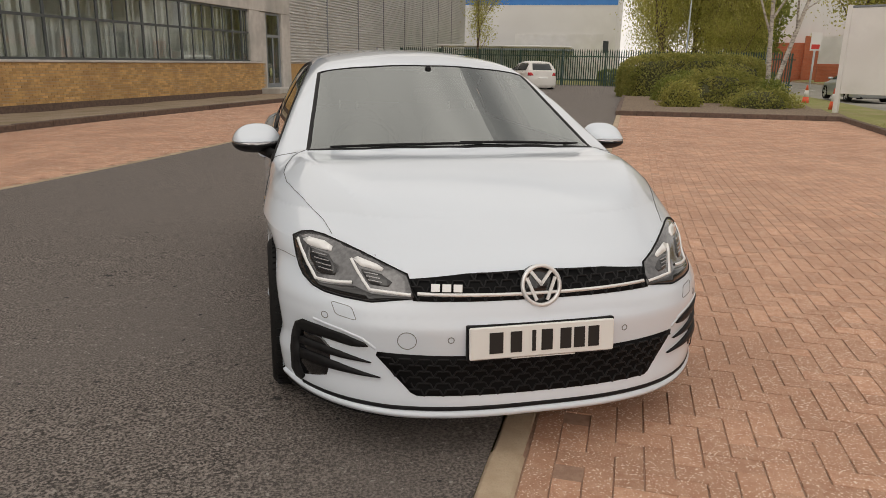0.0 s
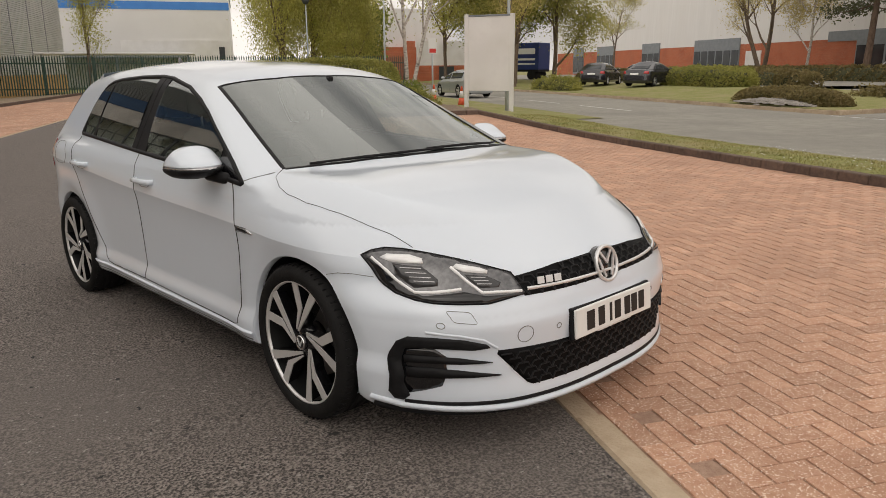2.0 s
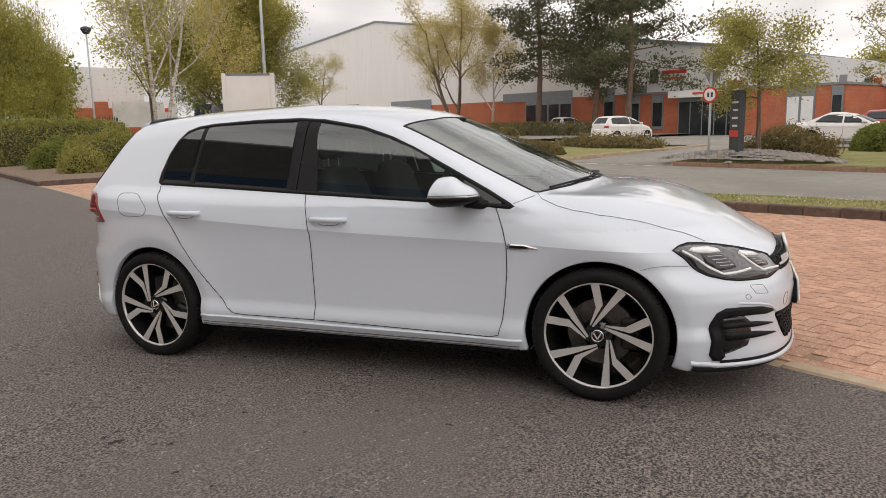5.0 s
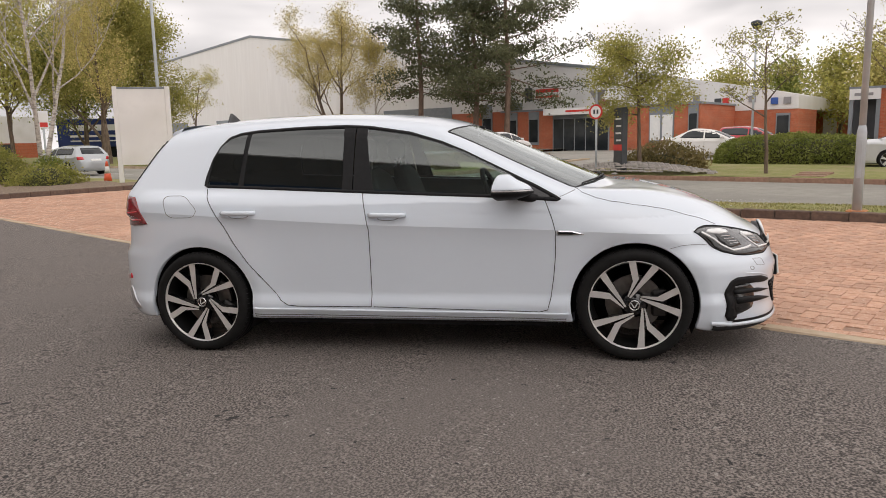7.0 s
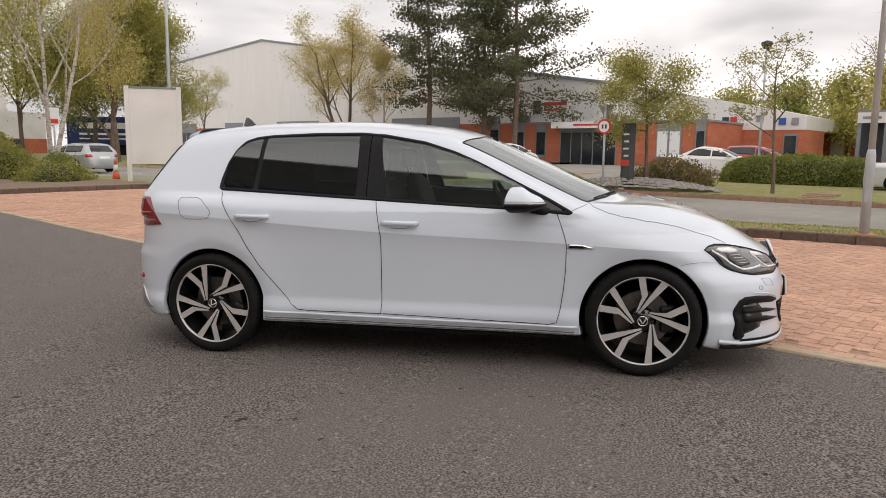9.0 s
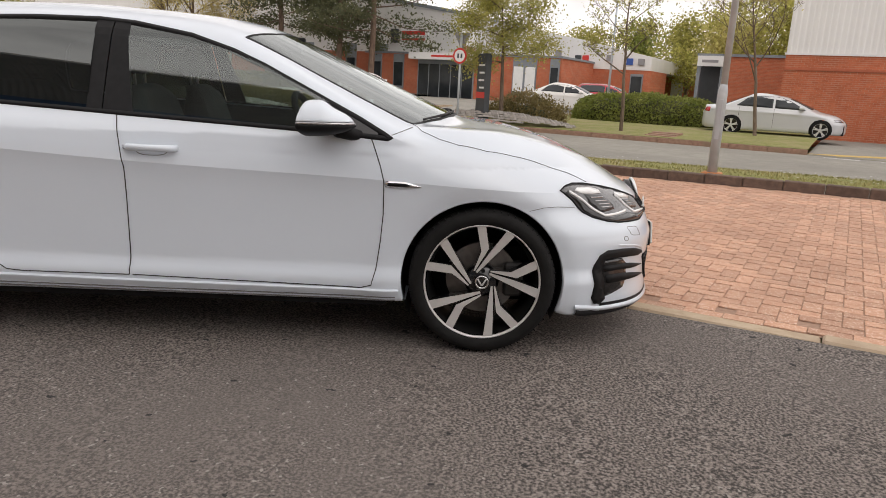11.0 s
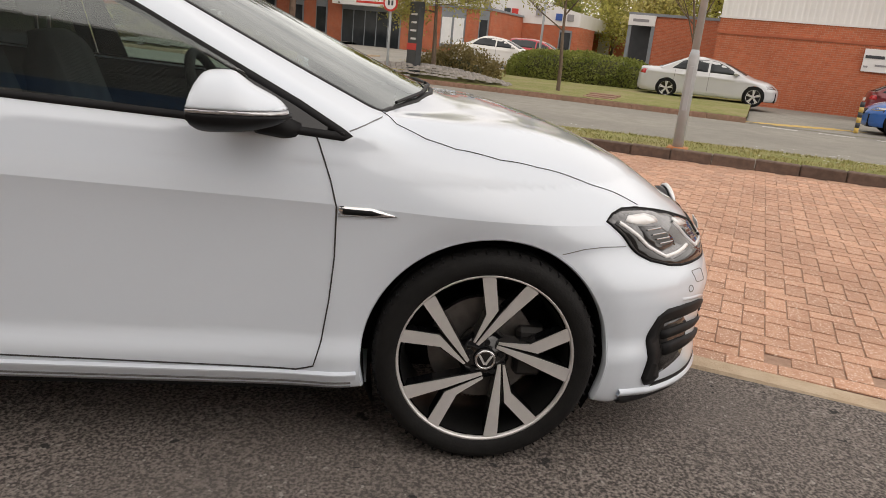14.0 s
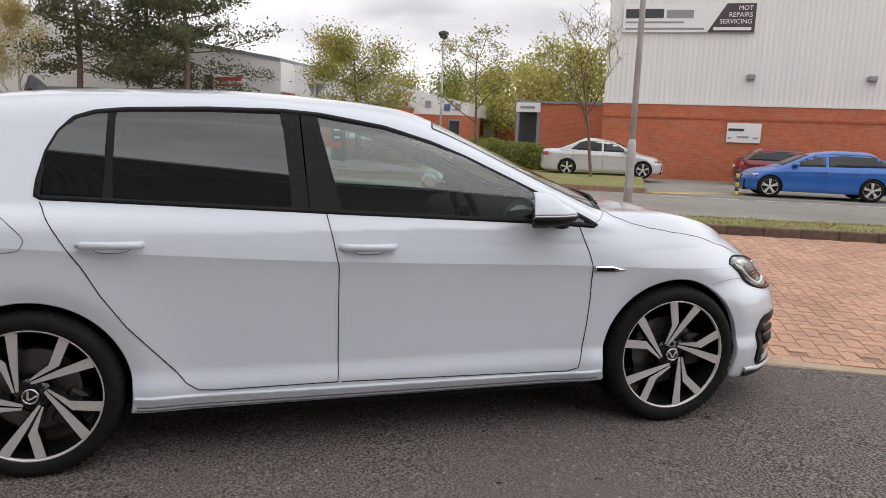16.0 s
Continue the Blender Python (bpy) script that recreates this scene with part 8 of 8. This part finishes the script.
hedge("low_shrub", 20.4, 8.6, 0.05, (0.8, 1.5, 0.80), LEAF_BROWN, "brownish loose shrub beside the totem sign", 6500, 0.05, 82, bumps=0.25, square=2.3, loose=0.14, category="shrub", core=0.7)
hedge("low_shrub", 25.5, 19.6, 0.1, (0.9, 3.0, 0.45), LEAF_BROWN, "low brown shrubs beside the side road", 7000, 0.06, 83, bumps=0.25, square=2.4, loose=0.14, category="shrub", core=0.7)
hedge("low_hedge", 29.6, 5.0, 0.15, (0.7, 4.6, 0.6), LEAF_BROWN, "low hedge before the rear car park", 10000, 0.07, 84, category="hedge")
hedge("low_shrub", 18.6, 40.0, 0.1, (0.7, 3.0, 0.7), LEAF_HEDGE, "low green shrubs along the far verge", 5000, 0.06, 85, bumps=0.15, square=2.6, loose=0.1, category="shrub")
hedge("far_hedge", 4.0, 48.5, -0.2, (5.5, 1.0, 1.3), LEAF_DARK, "dark hedge behind the green fence", 9000, 0.09, 86)
hedge("low_hedge", 9.5, 60.0, -0.2, (1.6, 5.0, 1.0), LEAF_DARK, "dark low hedge in the distance", 6000, 0.09, 87)

# worn brick steps up the grass bank
STEPS = thing("garden_steps", at_lot(17.9, 3.15, 0.0), "worn red brick steps up the grass bank", "steps")
for i in range(3):
    part("step", boxes((0.42 * i, 0.42 * i + 0.46, -0.42, 0.42, -0.1, 0.055 + 0.03 * i), bevel=0.012), KERB_RED, STEPS)

# cobbled corner mounds
def cobbles(name, v, u, z, half, label, seed):
    rng = np.random.default_rng(seed)
    verts, faces = [], []
    for i in range(int(half[1] * 2 / 0.2)):
        for j in range(int(half[0] * 2 / 0.16)):
            y, x = -half[1] + 0.2 * i + (0.1 if j % 2 else 0), -half[0] + 0.16 * j
            if (x / half[0]) ** 2 + (y / half[1]) ** 2 > 1:
                continue
            zz = half[2] * (1 - (x / half[0]) ** 2) * (1 - (y / half[1]) ** 2) + rng.uniform(-0.01, 0.015)
            k = len(verts)
            for s, h in ((0.46, 0.0), (0.34, 0.05)):
                verts += [(x - 0.16 * s, y - 0.2 * s, zz + h), (x + 0.16 * s, y - 0.2 * s, zz + h), (x + 0.16 * s, y + 0.2 * s, zz + h), (x - 0.16 * s, y + 0.2 * s, zz + h)]
            faces += [(k + 4, k + 5, k + 6, k + 7)] + [(k + a, k + (a + 1) % 4, k + 4 + (a + 1) % 4, k + 4 + a) for a in range(4)]
    ob = raw(name, verts, faces, SETT)
    ob.matrix_world = at_lot(v, u, z)
    tagged(ob, label, "cobbles", "", "stuff")


cobbles("cobble_mound", 18.4, 8.9, 0.03, (1.0, 3.0, 0.34), "grey stone setts laid on the corner mound", 91)
cobbles("cobble_mound", 18.0, 19.5, 0.03, (0.7, 2.0, 0.20), "grey stone setts below the clipped hedge", 92)


# grass blades and daisies on the near verge
rng = np.random.default_rng(101)
n = 26000
vv, uu = rng.uniform(6.14, 7.5, n), rng.uniform(-8, 16, n)
gz = np.array([lot_z(6, b) for b in uu]) + 0.105 - 0.05 * np.maximum(0, vv - 7.0)
hgt = rng.uniform(0.010, 0.032, n) * (0.5 + 0.8 * (np.sin(uu * 3.1) * np.sin(vv * 5.3) > -0.3))
ang = rng.random(n) * 6.28
dx, dy = np.cos(ang) * 0.006, np.sin(ang) * 0.006
tip = rng.normal(size=(n, 2)) * 0.015
tri = np.stack([np.stack([vv - dx, uu - dy, gz], 1), np.stack([vv + dx, uu + dy, gz], 1), np.stack([vv + tip[:, 0], uu + tip[:, 1], gz + hgt], 1)], 1).reshape(-1, 3)
GRASS = cloud_mesh("grass_blades", tri, np.arange(3 * n).reshape(n, 3), GRASS_BLADE, None)
GRASS.matrix_world = LOT
tagged(GRASS, "short worn green and straw grass blades", "grass", "", "stuff")
n = 260
vv, uu = rng.uniform(6.2, 7.4, n), np.concatenate([rng.normal(c, 0.5, n // 5) for c in (1.6, 2.6, 4.4, 6.2, -1.8)])
gz = np.array([lot_z(6, b) for b in uu]) + 0.145
pts = np.stack([vv, uu, gz], 1)
quad = np.array([(-1, -1, 0), (1, -1, 0), (1, 1, 0), (-1, 1, 0)]) * 0.011
DAISY = cloud_mesh("daisies", (pts[:, None, :] + quad[None]).reshape(-1, 3), np.arange(4 * n).reshape(n, 4), SIGN_WHITE, None)
DAISY.matrix_world = LOT
tagged(DAISY, "small white daisies scattered in the grass", "flowers", "", "stuff")

# ---- paving bricks and wall bricks, the nearest as pieces of their own ----
def slab_mesh(name, lx, ly, drop, chamfer, mat):
    x, y, c = lx / 2, ly / 2, chamfer
    top = [(-x + c, -y + c, 0), (x - c, -y + c, 0), (x - c, y - c, 0), (-x + c, y - c, 0)]
    low = [(-x, -y, -drop), (x, -y, -drop), (x, y, -drop), (-x, y, -drop)]
    me = bpy.data.meshes.new(name)
    me.from_pydata(top + low, [], [(0, 1, 2, 3)] + [(4 + i, 4 + (i + 1) % 4, (i + 1) % 4, i) for i in range(4)])
    me.materials.append(mat)
    return me


def herringbone(v0, v1, u0, u1):
    nv, nu = int(round((v1 - v0) / 0.1)), int(round((u1 - u0) / 0.1))
    for b in range(nu):
        for a in range(nv):
            k = (a - b) % 4
            if k == 0 and a + 1 < nv:
                yield v0 + 0.1 * (a + 1), u0 + 0.1 * (b + 0.5), True
            elif k == 3 and b + 1 < nu:
                yield v0 + 0.1 * (a + 0.5), u0 + 0.1 * (b + 1), False


def pave(spots, parent, pick, rest_name):
    """Bricks inside pick() become objects; the others share one mesh."""
    flat = {True: slab_mesh("brick", 0.1965, 0.0965, 0.005, 0.002, PAVER), False: slab_mesh("brick", 0.0965, 0.1965, 0.005, 0.002, PAVER)}
    verts, faces, made = [], [], 0
    for v, u, lie in spots:
        z = lot_z(v, u) + random.uniform(-0.0012, 0.0012)
        tx, ty = random.uniform(-0.5, 0.5), random.uniform(-0.5, 0.5)
        if made < 300 and pick(v, u):
            ob = part("brick", flat[lie], PAVER, parent)
            ob.matrix_basis = pose(v, u, z, tx * 0.6, ty * 0.6, 0)
            made += 1
            continue
        hx, hy = (0.098, 0.048) if lie else (0.048, 0.098)
        k = len(verts)
        for sx, sy in ((-1, -1), (1, -1), (1, 1), (-1, 1)):
            verts.append((v + sx * (hx - 0.002), u + sy * (hy - 0.002), z + 0.001 * (sx * tx + sy * ty)))
        for sx, sy in ((-1, -1), (1, -1), (1, 1), (-1, 1)):
            verts.append((v + sx * hx, u + sy * hy, z - 0.005))
        faces.append((k, k + 1, k + 2, k + 3))
        for i in range(4):
            j = (i + 1) % 4
            faces.append((k + 4 + i, k + 4 + j, k + j, k + i))
    ob = raw(rest_name, verts, faces, PAVER, parent)
    tagged(ob, kind="stuff")


border = [(0.43, -9.95 + 0.2 * i, False) for i in range(139)]
pave(border + list(herringbone(0.48, 5.97, -10.0, 17.8)), BED, lambda v, u: v < 2.0 and -2.6 < u < 1.6, "brick_field")
pave(herringbone(-10.28, -6.08, 1.0, 34.0), BED_LEFT, lambda v, u: False, "brick_field")

# buff bricks of the office wall
brick = None
verts, faces, made = [], [], 0
for row in range(15):
    z = 0.004 + row * 0.075
    for i in range(int(30 / 0.225)):
        u = -3.0 + 0.225 * i + (0.1125 if row % 2 else 0.0)
        if u > 26.5:
            continue
        out = WALL_V + random.uniform(-0.002, 0.003)
        if made < 300 and 11.0 < u < 16.0:
            if brick is None:
                bm = boxes((-0.03, 0.0, -0.1075, 0.1075, 0.0, 0.065), bevel=0.003)
                brick = to_mesh("brick", bm)
                brick.materials.append(YELLOW_BRICK)
            ob = part("brick", brick, YELLOW_BRICK, OFFICE)
            ob.matrix_basis = pose(out, u, z)
            made += 1
            continue
        k = len(verts)
        verts += [(out, u - 0.1075, z), (out, u + 0.1075, z), (out, u + 0.1075, z + 0.065), (out, u - 0.1075, z + 0.065)]
        verts += [(WALL_V - 0.02, u - 0.1075, z), (WALL_V - 0.02, u + 0.1075, z), (WALL_V - 0.02, u + 0.1075, z + 0.065), (WALL_V - 0.02, u - 0.1075, z + 0.065)]
        faces += [(k, k + 1, k + 2, k + 3)] + [(k + 4 + i2, k + 4 + (i2 + 1) % 4, k + (i2 + 1) % 4, k + i2) for i2 in range(4)]
tagged(raw("brickwork", verts, faces, YELLOW_BRICK, OFFICE), kind="stuff")
